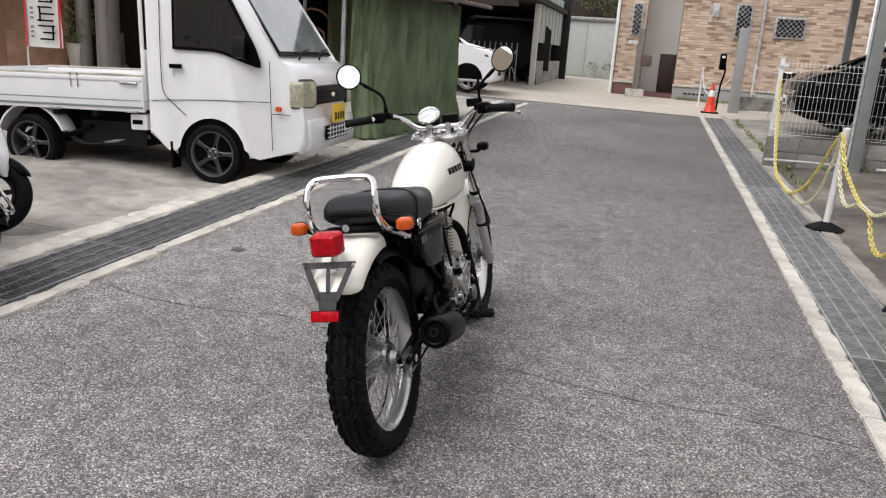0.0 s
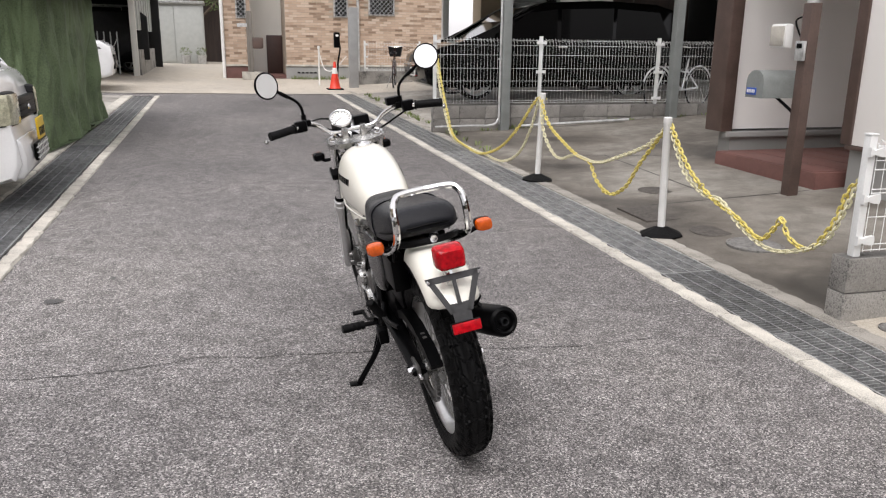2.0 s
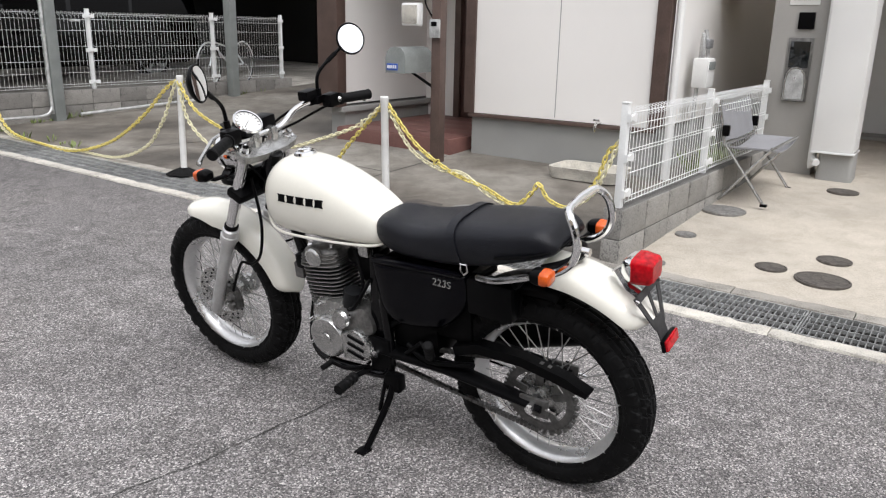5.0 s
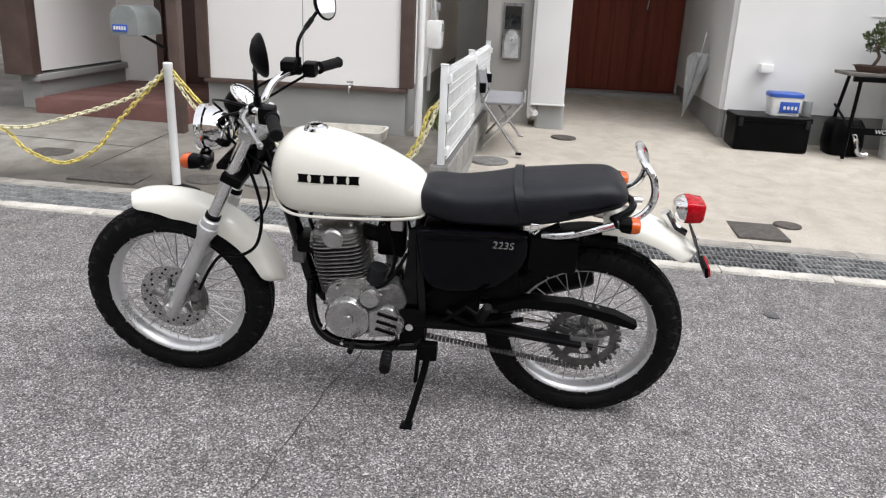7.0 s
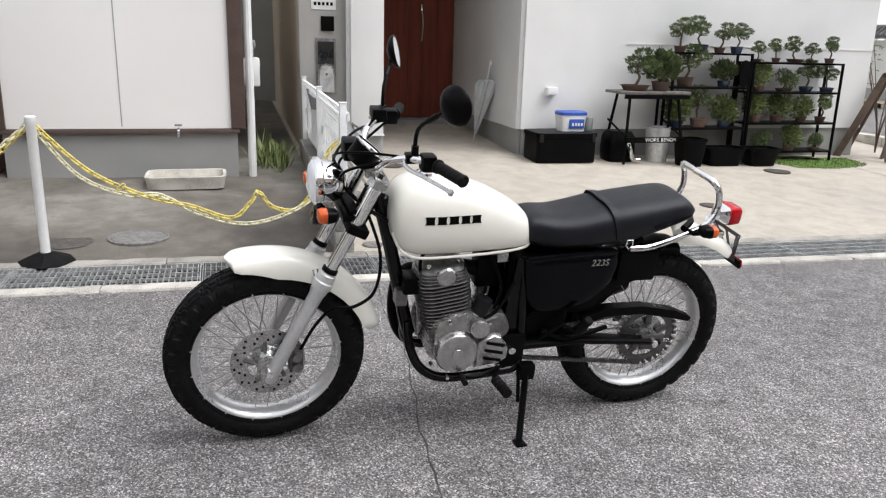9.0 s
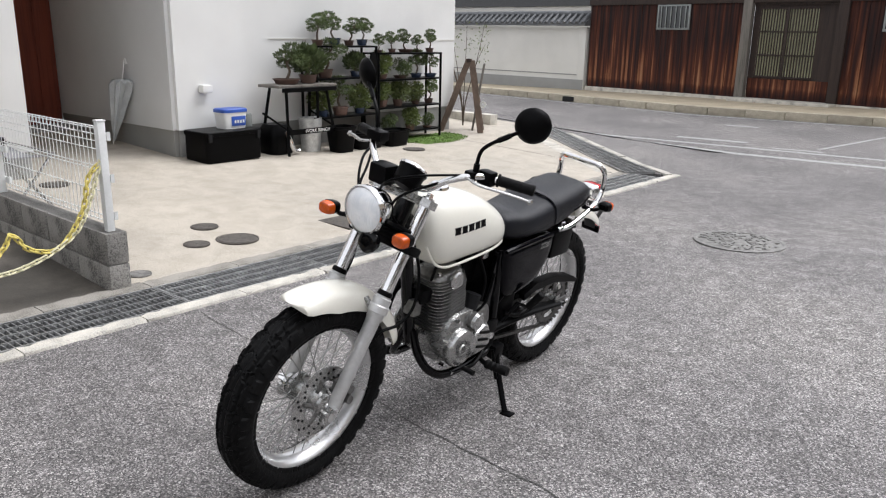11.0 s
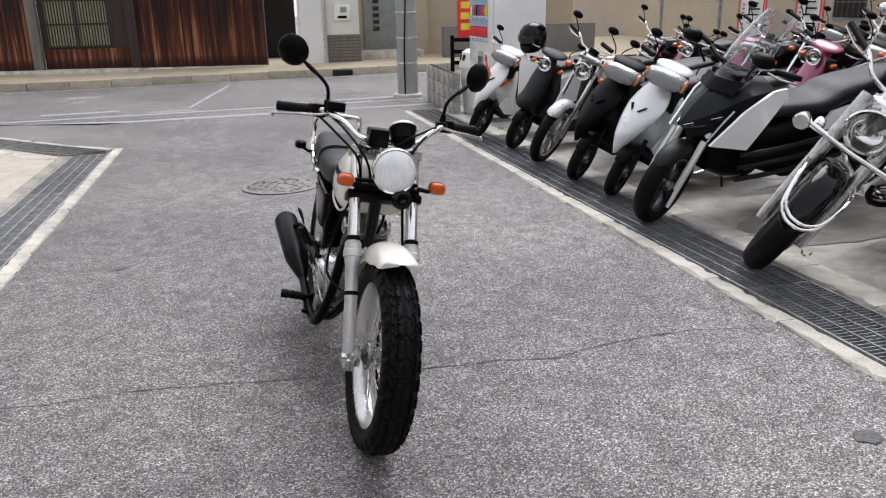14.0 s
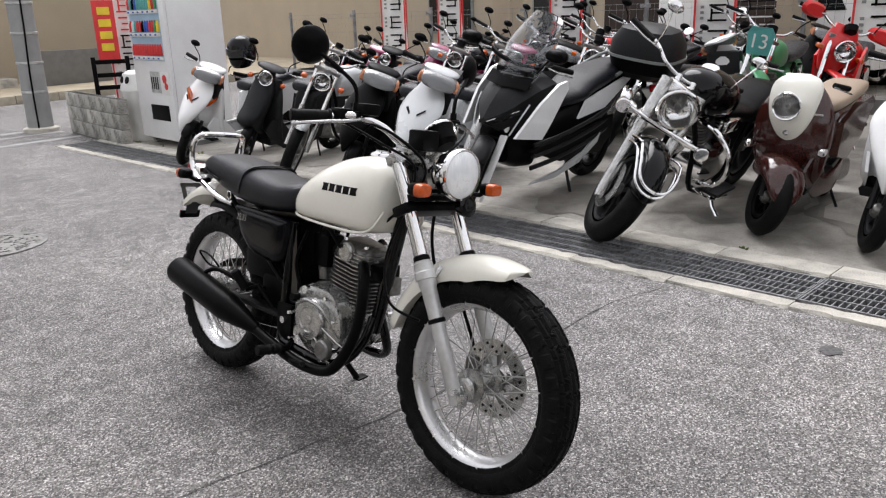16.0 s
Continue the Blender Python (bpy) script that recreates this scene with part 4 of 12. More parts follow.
def lerp_rows(rows, n):
    """Smooth extra rows between the given rows of numbers."""
    out = []
    pts = [Vector(r[:3]) for r in rows]
    rest = [Vector((r[3], 0, 0)) for r in rows]
    per = max(1, n // (len(rows) - 1))
    for a, b in zip(curve(pts, per), curve(rest, per)):
        out.append((a.x, a.y, a.z, b.x))
    return out


def arch(bm, c, r, a0, a1, hw, depth, n=26, k=12, thick=0.003, taper0=0.0, taper1=0.0, vfront=None):
    """A mudguard: an arched strip about the axle c, from angle a0 to a1 (from straight ahead, over the top)."""
    def ring(rr, i):
        f = i / (n - 1)
        a = radians(a0 + (a1 - a0) * f)
        tap = 1.0
        if taper0 and f < taper0:
            tap = math.sqrt(max(0.03, 1 - (1 - f / taper0) ** 2))
        if taper1 and f > 1 - taper1:
            tap = math.sqrt(max(0.03, 1 - ((f - 1 + taper1) / taper1) ** 2))
        d = depth(f) if callable(depth) else depth
        out = []
        for j in range(k + 1):
            s = -1 + 2 * j / k
            q = rr - d * (abs(s) ** 2.6) * tap
            out.append(U(c[0] + q * math.cos(a), hw * tap * math.sin(s * 1.45) / math.sin(1.45), c[1] + q * math.sin(a)))
        return out
    outer, inner = [ring(r, i) for i in range(n)], [ring(r - thick, i) for i in range(n)]
    loft(bm, [o + p[::-1] for o, p in zip(outer, inner)])
    return bm


def text_mesh(body, size, mat):
    """Raised lettering as a mesh, centred on its origin and facing +z."""
    c = bpy.data.curves.new("lettering", "FONT")
    c.body, c.size, c.align_x, c.align_y, c.extrude, c.shear = body, size, "CENTER", "CENTER", 0.0012, 0.15
    ob = new("lettering_source", c)
    me = bpy.data.meshes.new_from_object(ob.evaluated_get(bpy.context.evaluated_depsgraph_get()))
    bpy.data.objects.remove(ob)
    me.materials.clear()
    me.materials.append(mat)
    return me


MARK = text_mesh("223S", .034, ALU)


def cream_motorcycle():
    bike = thing("motorcycle", bike_frame(-0.726, 2.285, 0.75, 10, 0.0) @ Matrix.Scale(0.982, 4), "cream-white street motorcycle with black seat standing on its side stand", "motorcycle")
    AX, R = 1.386, 0.325
    S, D = U(1.06, 0, 0.93), U(-math.sin(radians(25.4)), 0, math.cos(radians(25.4)))
    ST = Matrix.Translation(S) @ Matrix.Rotation(radians(0.8), 4, D) @ Matrix.Translation(-S)

    def fp(name, bm, mat, parent=bike, label="", **k):
        bm.transform(ST)
        return part(name, bm, mat, parent, label, **k)

    # wheels
    rw = spoked_wheel("rear_wheel", bike, Matrix.Translation(U(0, 0, R)), [(0, -.075), (.02, -.075), (.022, -.055), (.075, -.052), (.078, -.02), (.05, -.016), (.04, .02), (.05, .03), (.052, .045), (.03, .05), (.02, .07), (0, .07)])
    fw = spoked_wheel("front_wheel", bike, ST @ Matrix.Translation(U(AX, 0, R + .006)), [(0, -.075), (.02, -.075), (.035, -.06), (.048, -.04), (.03, -.03), (.028, .03), (.048, .04), (.05, .05), (.02, .06), (0, .075)])
    bm = wheel_x([(.070, -.002), (.120, -.002), (.120, .002), (.070, .002), (.070, -.002)], 60)
    disc = part("brake_disc", bm, ALU, fw, "drilled brake disc")
    disc.matrix_basis = Matrix.Translation((-0.062, 0, 0))
    bm = bmesh.new()
    for k in range(36):
        a = 2 * math.pi * k / 36
        rr = 0.085 + 0.012 * (k % 3)
        cyl(bm, (-0.0035, rr * math.cos(a), rr * math.sin(a)), (0.0035, rr * math.cos(a), rr * math.sin(a)), 0.0042, n=8)
    part("drilling", bm, BLACK, disc)
    bm = bmesh.new()
    for k in range(5):
        a = 2 * math.pi * k / 5
        bm = bmesh.new()
        tube(bm, [(-0.062, .045 * math.cos(a), .045 * math.sin(a)), (-0.062, .078 * math.cos(a + .2), .078 * math.sin(a + .2))], 0.008, 6)
        part("disc_carrier_arm", bm, ALU_DULL, fw)
    cal = fp("brake_caliper", box(bmesh.new(), (-.090, AX - .112, .30), (-.05, AX - .062, .385), 0.014), DARK_STEEL, label="dull dark brake caliper")
    for dz in (.322, .36):
        fp("caliper_piston", cyl(bmesh.new(), (-.088, AX - .088, dz), (-.104, AX - .088, dz), .017, .014, 16), ALU_DULL, cal)
    fp("caliper_bracket", box(bmesh.new(), (-.086, AX - .075, .345), (-.066, AX - .035, .40), .006), ALU_DULL, cal)
    bm = wheel_x([(.088, -.003), (.112, -.003), (.112, .003), (.088, .003), (.088, -.003)], 44)
    for k in range(5):
        box(bm, (-.003, -.012, .045), (.003, .012, .092), 0, Matrix.Rotation(2 * math.pi * k / 5, 4, "X"))
    for k in range(44):
        a = 2 * math.pi * k / 44
        box(bm, (-.003, -.004, .108), (.003, .004, .120), 0, Matrix.Rotation(a, 4, "X"))
    spr = part("sprocket", bm, DARK_STEEL, rw, "dark steel chain sprocket")
    spr.matrix_basis = Matrix.Translation((-0.062, 0, 0))
    # chain: an upper and a lower run with rollers
    bm = bmesh.new()
    pts = [U(.60, .064, .345)] + [U(.12 * math.sin(t), .064, .325 + .12 * math.cos(t)) for t in [radians(a) for a in range(8, -196, -12)]] + [U(.60, .064, .285), U(.63, .064, .315)]
    dense = []
    for a, b in zip(pts, pts[1:] + pts[:1]):
        k = max(1, int((b - a).length / 0.013))
        dense += [a + (b - a) * i / k for i in range(k)]
    for i, p in enumerate(dense):
        d = (dense[(i + 1) % len(dense)] - p)
        an = math.atan2(d.z, d.y)
        box(bm, (-.007, -.0052, -.006), (.007, .0052, .006), 0, Matrix.Translation(p) @ Matrix.Rotation(an, 4, "X"))
    part("drive_chain", bm, DARK_STEEL, bike, "oily steel drive chain")

    # tank, seat, side covers
    rows = lerp_rows([(.522, .728, .768, .055), (.545, .715, .822, .085), (.60, .709, .862, .102), (.68, .706, .903, .114), (.77, .704, .934, .122), (.86, .703, .951, .127), (.93, .705, .949, .126), (.975, .722, .928, .117), (1.000, .762, .898, .100), (1.012, .815, .860, .070)], 27)
    tank = part("fuel_tank", loft(bmesh.new(), [tank_ring(*r) for r in rows]), CREAM, bike, "cream-white rounded fuel tank", angle=60)
    for side in (1, -1):
        lip = [U(u, side * hw * .93, wb + .006) for u, wb, wt, hw in rows[2:-2]]
        part("tank_seam", tube(bmesh.new(), lip, .0048, 8), CREAM, tank, "welded seam flange")
    cap = part("filler_cap", lathe(bmesh.new(), [(0, 0), (.036, 0), (.038, .008), (.034, .016), (.024, .019), (.022, .024), (0, .025)], 28, Matrix.Translation(U(.885, 0, .945)) @ Matrix.Rotation(radians(-4), 4, "X")), CHROME, tank, "chrome filler cap")
    def skin(u, w):
        """Half width of the tank at a place along it and a height."""
        _, wb, wt, hw = min(rows, key=lambda r: abs(r[0] - u))
        wm = wb + (wt - wb) * 0.36
        sn = min(0.98, max(0.0, (w - wm) / (wt - wm)) ** (1 / 0.95))
        return hw * math.sqrt(1 - sn * sn) ** 0.72
    for side in (1, -1):
        for k, (du, wide) in enumerate(((-.076, .034), (-.037, .034), (.002, .036), (.041, .033), (.078, .034))):
            bm = bmesh.new()
            cols = [-.5 + i / 6 for i in range(7)]
            rings = []
            for h in (-.0125, -.006, 0, .006, .0125):
                pinch = 1.0 if abs(h) > .01 else .80
                rings.append([U(.822 - side * (du + c * wide * pinch), side * (skin(.822 - side * (du + c * wide), .838 + h) + .0012), .838 + h) for c in cols])
            for r0, r1 in zip(rings, rings[1:]):
                q0, q1 = [bm.verts.new(p) for p in r0], [bm.verts.new(p) for p in r1]
                for i in range(6):
                    bm.faces.new((q0[i], q0[i + 1], q1[i + 1], q1[i]))
            bmesh.ops.remove_doubles(bm, verts=bm.verts, dist=.0003)
            bmesh.ops.solidify(bm, geom=bm.faces[:], thickness=.0016)
            part("emblem_bar", bm, BLACK, tank)

    def seat_ring(u, wb, wt, hw, n=26):
        out = []
        for k in range(n):
            t = 2 * math.pi * k / n
            c, s = math.cos(t), math.sin(t)
            wm = wb + (wt - wb) * 0.45
            if s >= 0:
                out.append(U(u, hw * math.copysign(abs(c) ** 0.55, c) * (1 - .06 * s), wm + (wt - wm) * abs(s) ** 0.55))
            else:
                out.append(U(u, hw * (.93 + .07 * (1 + s)) * math.copysign(abs(c) ** 0.4, c), wm - (wm - wb) * abs(s) ** 0.5))
        return out
    rows = lerp_rows([(.548, .765, .795, .065), (.542, .735, .815, .085), (.50, .715, .822, .102), (.43, .708, .818, .114), (.34, .712, .832, .122), (.265, .716, .850, .125), (.16, .733, .866, .124), (.06, .763, .879, .120), (-.01, .787, .884, .112), (-.05, .803, .868, .102), (-.070, .822, .846, .085)], 30)
    seat = part("seat", loft(bmesh.new(), [seat_ring(*r) for r in rows]), VINYL, bike, "black vinyl dual seat with a strap", angle=50)
    bm = bmesh.new()
    st = [p * 1 for p in seat_ring(.262, .716, .857, .129)]
    loop = [p + U(-.018 - (0.851 - p.z) * .28 + .01, 0, 0.003) for p in st if p.z > .745]
    loop.sort(key=lambda p: math.atan2(p.z - .70, p.x))
    L1, L2 = [p + U(.013, 0, 0) for p in loop], [p - U(.013, 0, 0) for p in loop]
    L3, L4 = [Vector((p.x * .97, p.y, p.z - .004)) for p in L2], [Vector((p.x * .97, p.y, p.z - .004)) for p in L1]
    loft(bm, [[a, b, c, d] for a, b, c, d in zip(L1, L2, L3, L4)])
    part("strap", bm, VINYL, seat, "black grab strap")
    for v in (.136, -.136):
        part("strap_buckle", tube(bmesh.new(), [U(.205, v, .755), U(.185, v, .755), U(.183, v, .735), U(.195, v, .722), U(.207, v, .735)], .0035, 6, True), CHROME, seat)
    part("seat_piping", tube(bmesh.new(), curve([U(.10, .126, .79), U(.02, .119, .805), U(-.05, .098, .825), U(-.071, .05, .832), U(-.073, 0, .834), U(-.071, -.05, .832), U(-.05, -.098, .825), U(.02, -.119, .805), U(.10, -.126, .79)], 5), .004, 6), BLACK, seat)
    for side in (1, -1):
        poly = [(p.x, p.y) for p in curve([Vector((a, b, 0)) for a, b in ((.554, .668), (.535, .688), (.36, .698), (.225, .703), (.207, .69), (.202, .640), (.222, .585), (.275, .525), (.33, .496), (.44, .478), (.50, .490), (.535, .545))], 4, True)]
        if side < 0:
            poly = [(.535 - (.535 - u) * .94, .700 - (.700 - w) * .78) for u, w in poly]
        c = Vector((sum(p[0] for p in poly) / len(poly), sum(p[1] for p in poly) / len(poly)))
        rings = []
        for v, f in ((.075, 1.0), (.098, 1.0), (.107, .985), (.114, .95), (.119, .88), (.1225, .70), (.123, .40)):
            rings.append([U(c.x + (u - c.x) * f, side * (v + .01 * (u - .2)), c.y + (w - c.y) * f) for u, w in poly])
        cov = part("side_cover", loft(bmesh.new(), rings), COVER_BLACK, bike, "satin black side cover")
        part("cover_edge", tube(bmesh.new(), curve([U(.545, side * .112, .683), U(.45, side * .117, .694), U(.33, side * .116, .700), U(.22, side * .112, .701)], 5), .0095, 8), COVER_BLACK, cov)
        m = Matrix(((0, 0, -side, 0), (-side, 0, 0, 0), (0, 1, 0, 0), (0, 0, 0, 1)))
        share("model_mark", MARK, cov, Matrix.Translation(U(.285 if side > 0 else .265, side * .1245, .668)) @ m)
    # chrome strip and tool box under the seat
    for side in (1, -1):
        part("seat_rail", tube(bmesh.new(), curve([U(.17, side * .105, .708), U(.09, side * .118, .720), U(-.06, side * .12, .775), U(-.105, side * .118, .80), U(-.130, side * .114, .83), U(-.138, side * .112, .87), U(-.128, side * .110, .915), U(-.112, side * .100, .94)] + ([U(-.10, side * .075, .951), U(-.095, 0, .953)]), 6), .0112, 10), CHROME, bike, "chrome grab rail")
        part("rail_stay", tube(bmesh.new(), curve([U(.06, side * .1, .72), U(.045, side * .105, .70), U(.02, side * .1, .735)], 4), .005, 6), BLACK, bike)
    part("tool_box", box(bmesh.new(), (-.118, .055, .585), (-.06, .205, .70), .012), BLACK, bike, "black plastic tool box")
    part("air_box", box(bmesh.new(), (-.075, .22, .44), (.075, .54, .69), .03), BLACK, bike)
    part("inner_guard", arch(bmesh.new(), (0, R), .375, 28, 100, .07, .03), BLACK, bike, "black inner mudguard")
    # mudguards
    part("rear_fender", arch(bmesh.new(), (-.01, R - .005), .452, 90, 133, .083, lambda f: .055 - .012 * f, 24, 14, .003, 0, .16), CREAM, bike, "cream-white rear mudguard")
    fp("front_fender", arch(bmesh.new(), (AX - .004, R + .004), .380, 70, 168, .068, lambda f: .030 + .050 * min(1.0, f * 4) - .030 * f, 36, 14, .003, .05, .10), CREAM, label="cream-white front mudguard")

    # fork, clamps, lamps
    def F(w, v, du=0.0):
        return U(1.382 - (w - .30) * math.tan(radians(25.7)) + du, v, w)
    for v in (.102, -.102):
        bm = lathe(bmesh.new(), [(0, 0), (.017, 0), (.0215, .01), (.0222, .27), (.0238, .345), (.0275, .355), (.0282, .385), (.0275, .408), (.024, .414), (.0232, .432), (0, .434)], 20, axis_to(F(.283, v), F(.95, v))[0])
        leg = fp("fork_lower", bm, FORK_SILVER, label="silver-grey fork slider")
        bm = bmesh.new()
        box(bm, (-.014, -.02, -.02), (.014, .02, .02), .006, Matrix.Translation(F(.30, v, .012)))
        fp("axle_lug", bm, ALU, leg)
        fp("axle_nut", cyl(bmesh.new(), U(AX, v * 1.02, R), U(AX, v * 1.27, R), .012, n=6), CHROME, leg)
        fp("fork_brace", tube(bmesh.new(), [F(.60, v, -.01), U(1.24, v * .55, .655)], .010, 8), ALU, leg)
        if v < 0:
            fp("hose_band", lathe(bmesh.new(), [(.0222, 0), (.0262, .002), (.0262, .012), (.0222, .014)], 18, axis_to(F(.50, v), F(.95, v))[0]), BLACK, leg)
        fp("seal_collar", lathe(bmesh.new(), [(.0235, 0), (.0325, .004), (.0325, .026), (.029, .030), (.029, .052), (.0235, .056)], 22, axis_to(F(.615, v), F(.95, v))[0]), FORK_SILVER, leg)
        fp("dust_seal", lathe(bmesh.new(), [(.021, 0), (.0255, .002), (.0250, .014), (.021, .018)], 20, axis_to(F(.668, v), F(.95, v))[0]), BLACK, leg)
        fp("axle_cap", lathe(bmesh.new(), [(.036, 0), (.036, .014), (.026, .020), (.014, .020), (.012, .026), (0, .026)], 24, Matrix.Translation(U(AX, v * .70, R)) @ U(0, v / abs(v), 0).to_track_quat("Z", "Y").to_matrix().to_4x4()), ALU, leg)
        fp("fork_tube", cyl(bmesh.new(), F(.60, v), F(.972, v), .0205, n=20), CHROME, label="chrome fork tube")
        fp("fork_cap", cyl(bmesh.new(), F(.968, v), F(.985, v), .014, .012, n=6), CHROME)
    bm = bmesh.new()
    slab_poly(bm, [(-.128, -.022), (-.105, -.034), (-.05, -.045), (.05, -.045), (.105, -.034), (.128, -.022), (.128, .02), (.10, .032), (.05, .012), (-.05, .012), (-.10, .032), (-.128, .02)], -.013, .013)
    bm.transform(Matrix.Translation(F(.955, 0)) @ Matrix.Rotation(radians(25.4), 4, "X"))
    fp("top_clamp", bm, ALU, label="cast alloy top clamp")
    bm = bmesh.new()
    box(bm, (-.132, -.045, -.016), (.132, .022, .016), .008)
    bm.transform(Matrix.Translation(F(.815, 0)) @ Matrix.Rotation(radians(25.4), 4, "X"))
    fp("lower_clamp", bm, BLACK)
    for v in (.042, -.042):
        fp("bar_clamp", box(bmesh.new(), (-v - .014, 1.055, .955), (-v + .014, 1.095, 1.015), .007), ALU)
    bar = [U(.895, .37, 1.060), U(.94, .26, 1.066), U(1.00, .215, 1.072), U(1.055, .155, 1.045), U(1.076, .095, 1.002), U(1.078, 0, 1.000)]
    bar = bar + [Vector((-p.x, p.y, p.z)) for p in bar[-2::-1]]
    fp("handlebar", tube(bmesh.new(), curve(bar, 7), .0112, 12), CHROME, label="chrome handlebar")
    for s in (1, -1):
        g0, g1 = U(.938, s * .262, 1.066), U(.893, s * .372, 1.060)
        m, h = axis_to(g0, g1)
        fp("grip", lathe(bmesh.new(), [(0, 0), (.021, 0), (.021, .006), (.0165, .008)] + [(.0165 + .0012 * (k % 2), .01 + k * .0075) for k in range(13)] + [(.0185, h - .004), (.016, h), (0, h)], 18, m), RUBBER, label="black rubber grip")
        fp("switch_gear", box(bmesh.new(), (-.026, -.022, -.026), (.026, .022, .022), .01, Matrix.Translation(U(.958, s * .235, 1.070))), BLACK)
        fp("lever_perch", box(bmesh.new(), (-.018, -.02, -.014), (.018, .02, .014), .006, Matrix.Translation(U(.998, s * .205, 1.072))), BLACK)
        lv = curve([U(1.02, s * .205, 1.068), U(1.022, s * .25, 1.058), U(.985, s * .31, 1.050), U(.945, s * .372, 1.040), U(.935, s * .385, 1.036)], 5)
        lever = fp("lever", tube(bmesh.new(), lv, [.007] * (len(lv) - 1) + [.0085], 8, flat=.75), ALU, label="silver hand lever")
        fp("lever_ball", lathe(bmesh.new(), [(0, -.010), (.006, -.008), (.0095, 0), (.006, .008), (0, .010)], 12, Matrix.Translation(U(.934, s * .387, 1.036))), ALU, lever)
        stem = curve([U(.992, s * .212, 1.078), U(.992, s * .214, 1.14), U(.985, s * .235, 1.175), U(.958, s * .295, 1.222), U(.945, s * .325, 1.243)], 6)
        mir = fp("mirror", tube(bmesh.new(), stem, .0062, 8), BLACK, label="round black-backed mirror on a bent stem")
        fp("stem_nut", cyl(bmesh.new(), U(.992, s * .212, 1.078), U(.992, s * .212, 1.11), .011, n=6), BLACK, mir)
        fp("stem_sleeve", tube(bmesh.new(), [U(.975, s * .26, 1.195), U(.960, s * .29, 1.218)], .0085, 8), BLACK, mir)
        mm = Matrix.Translation(U(.932, s * .342, 1.258)) @ Vector((0.50 if s > 0 else -0.34, -0.9, 0.075 if s > 0 else 0.27)).to_track_quat("Z", "Y").to_matrix().to_4x4()
        fp("mirror_shell", lathe(bmesh.new(), [(0, -.024), (.02, -.022), (.042, -.012), (.054, 0), (.0555, .006), (.0535, .010), (.049, .0085)], 32, mm), BLACK, mir)
        fp("mirror_glass", lathe(bmesh.new(), [(.0495, .0085), (0, .0095)], 32, mm), MIRROR, mir)
    fp("brake_reservoir", box(bmesh.new(), (-.032, -.022, -.016), (.032, .024, .018), .006, Matrix.Translation(U(1.012, -.185, 1.092))), BLACK, label="black brake fluid reservoir")
    # head lamp
    hm = Matrix.Translation(U(1.250, 0, .926)) @ Vector((0, 1, -.03)).to_track_quat("Z", "Y").to_matrix().to_4x4() @ Matrix.Scale(.90, 4)
    hl = fp("headlamp", lathe(bmesh.new(), [(0, -.115), (.035, -.112), (.06, -.095), (.074, -.06), (.079, -.03)], 36, hm), CHROME, label="round chrome headlamp")
    fp("lamp_ring", lathe(bmesh.new(), [(.079, -.034), (.086, -.03), (.088, -.012), (.084, -.004), (.078, -.006)], 40, hm), CHROME, hl)
    fp("lamp_lens", lathe(bmesh.new(), [(.080, -.010), (.076, -.004), (.06, .006), (.035, .013), (0, .016), (0, .0135), (.035, .0105), (.06, .0035), (.074, -.0065), (.079, -.012), (.080, -.010)], 40, hm), LAMP_GLASS, hl, "opaque ribbed lens, painted pale for reflected sky")
    fp("reflector", lathe(bmesh.new(), [(.0785, -.016), (.072, -.036), (.058, -.062), (.04, -.084), (.02, -.098), (0, -.102)], 40, hm), REFLECTOR, hl, "bright reflector bowl")
    fp("bulb_shield", lathe(bmesh.new(), [(0, -.10), (.012, -.098), (.013, -.055), (.010, -.046), (0, -.043)], 20, hm), CHROME, hl)
    bm = bmesh.new()
    for k in range(9):
        x = -.04 + .01 * k
        tube(bm, [hm @ Vector((x, -.052 + abs(x) * .3, .008)), hm @ Vector((x, -.012, .0165 - abs(x) * .12))], .0014, 5)
    fp("lens_rib", bm, LAMP_GLASS, hl)
    fp("lamp_bracket", box(box(bmesh.new(), (-.115, 1.13, .84), (.115, 1.17, .858), .004), (-.11, 1.12, .862), (.11, 1.15, .875), .004), BLACK)
    fp("horn", lathe(bmesh.new(), [(0, -.02), (.03, -.018), (.036, 0), (.036, .01), (.03, .014), (.012, .016), (0, .012)], 24, Matrix.Translation(U(1.235, .035, .835)) @ Matrix.Rotation(radians(-80), 4, "X")), BLACK_GLOSS, label="black horn with chrome rim")
    for s in (1, -1):
        fp("indicator_stalk", tube(bmesh.new(), [U(1.185, s * .10, .865), U(1.20, s * .135, .862), U(1.205, s * .155, .872)], .008, 8), BLACK)
        ind = fp("indicator", loft(bmesh.new(), [oval(U(1.222 + d, s * .158, .881), (1, 0, 0), (0, 0, 1), .028 * f, .021 * f, 18, 3.2) for d, f in ((-.030, .5), (-.022, .85), (0, 1), (.004, 1))]), BLACK, label="amber front indicator")
        fp("indicator_lens", loft(bmesh.new(), [oval(U(1.222 + d, s * .158, .881), (1, 0, 0), (0, 0, 1), .027 * f, .020 * f, 18, 3.2) for d, f in ((0, 1), (.018, 1), (.028, .86), (.031, .6))]), AMBER, ind)
        ind = part("indicator", loft(bmesh.new(), [oval(U(-.070 - d, s * .178, .797), (1, 0, 0), (0, 0, 1), .028 * f, .021 * f, 18, 3.2) for d, f in ((-.030, .5), (-.022, .85), (0, 1), (.004, 1))]), BLACK, bike, "amber rear indicator")
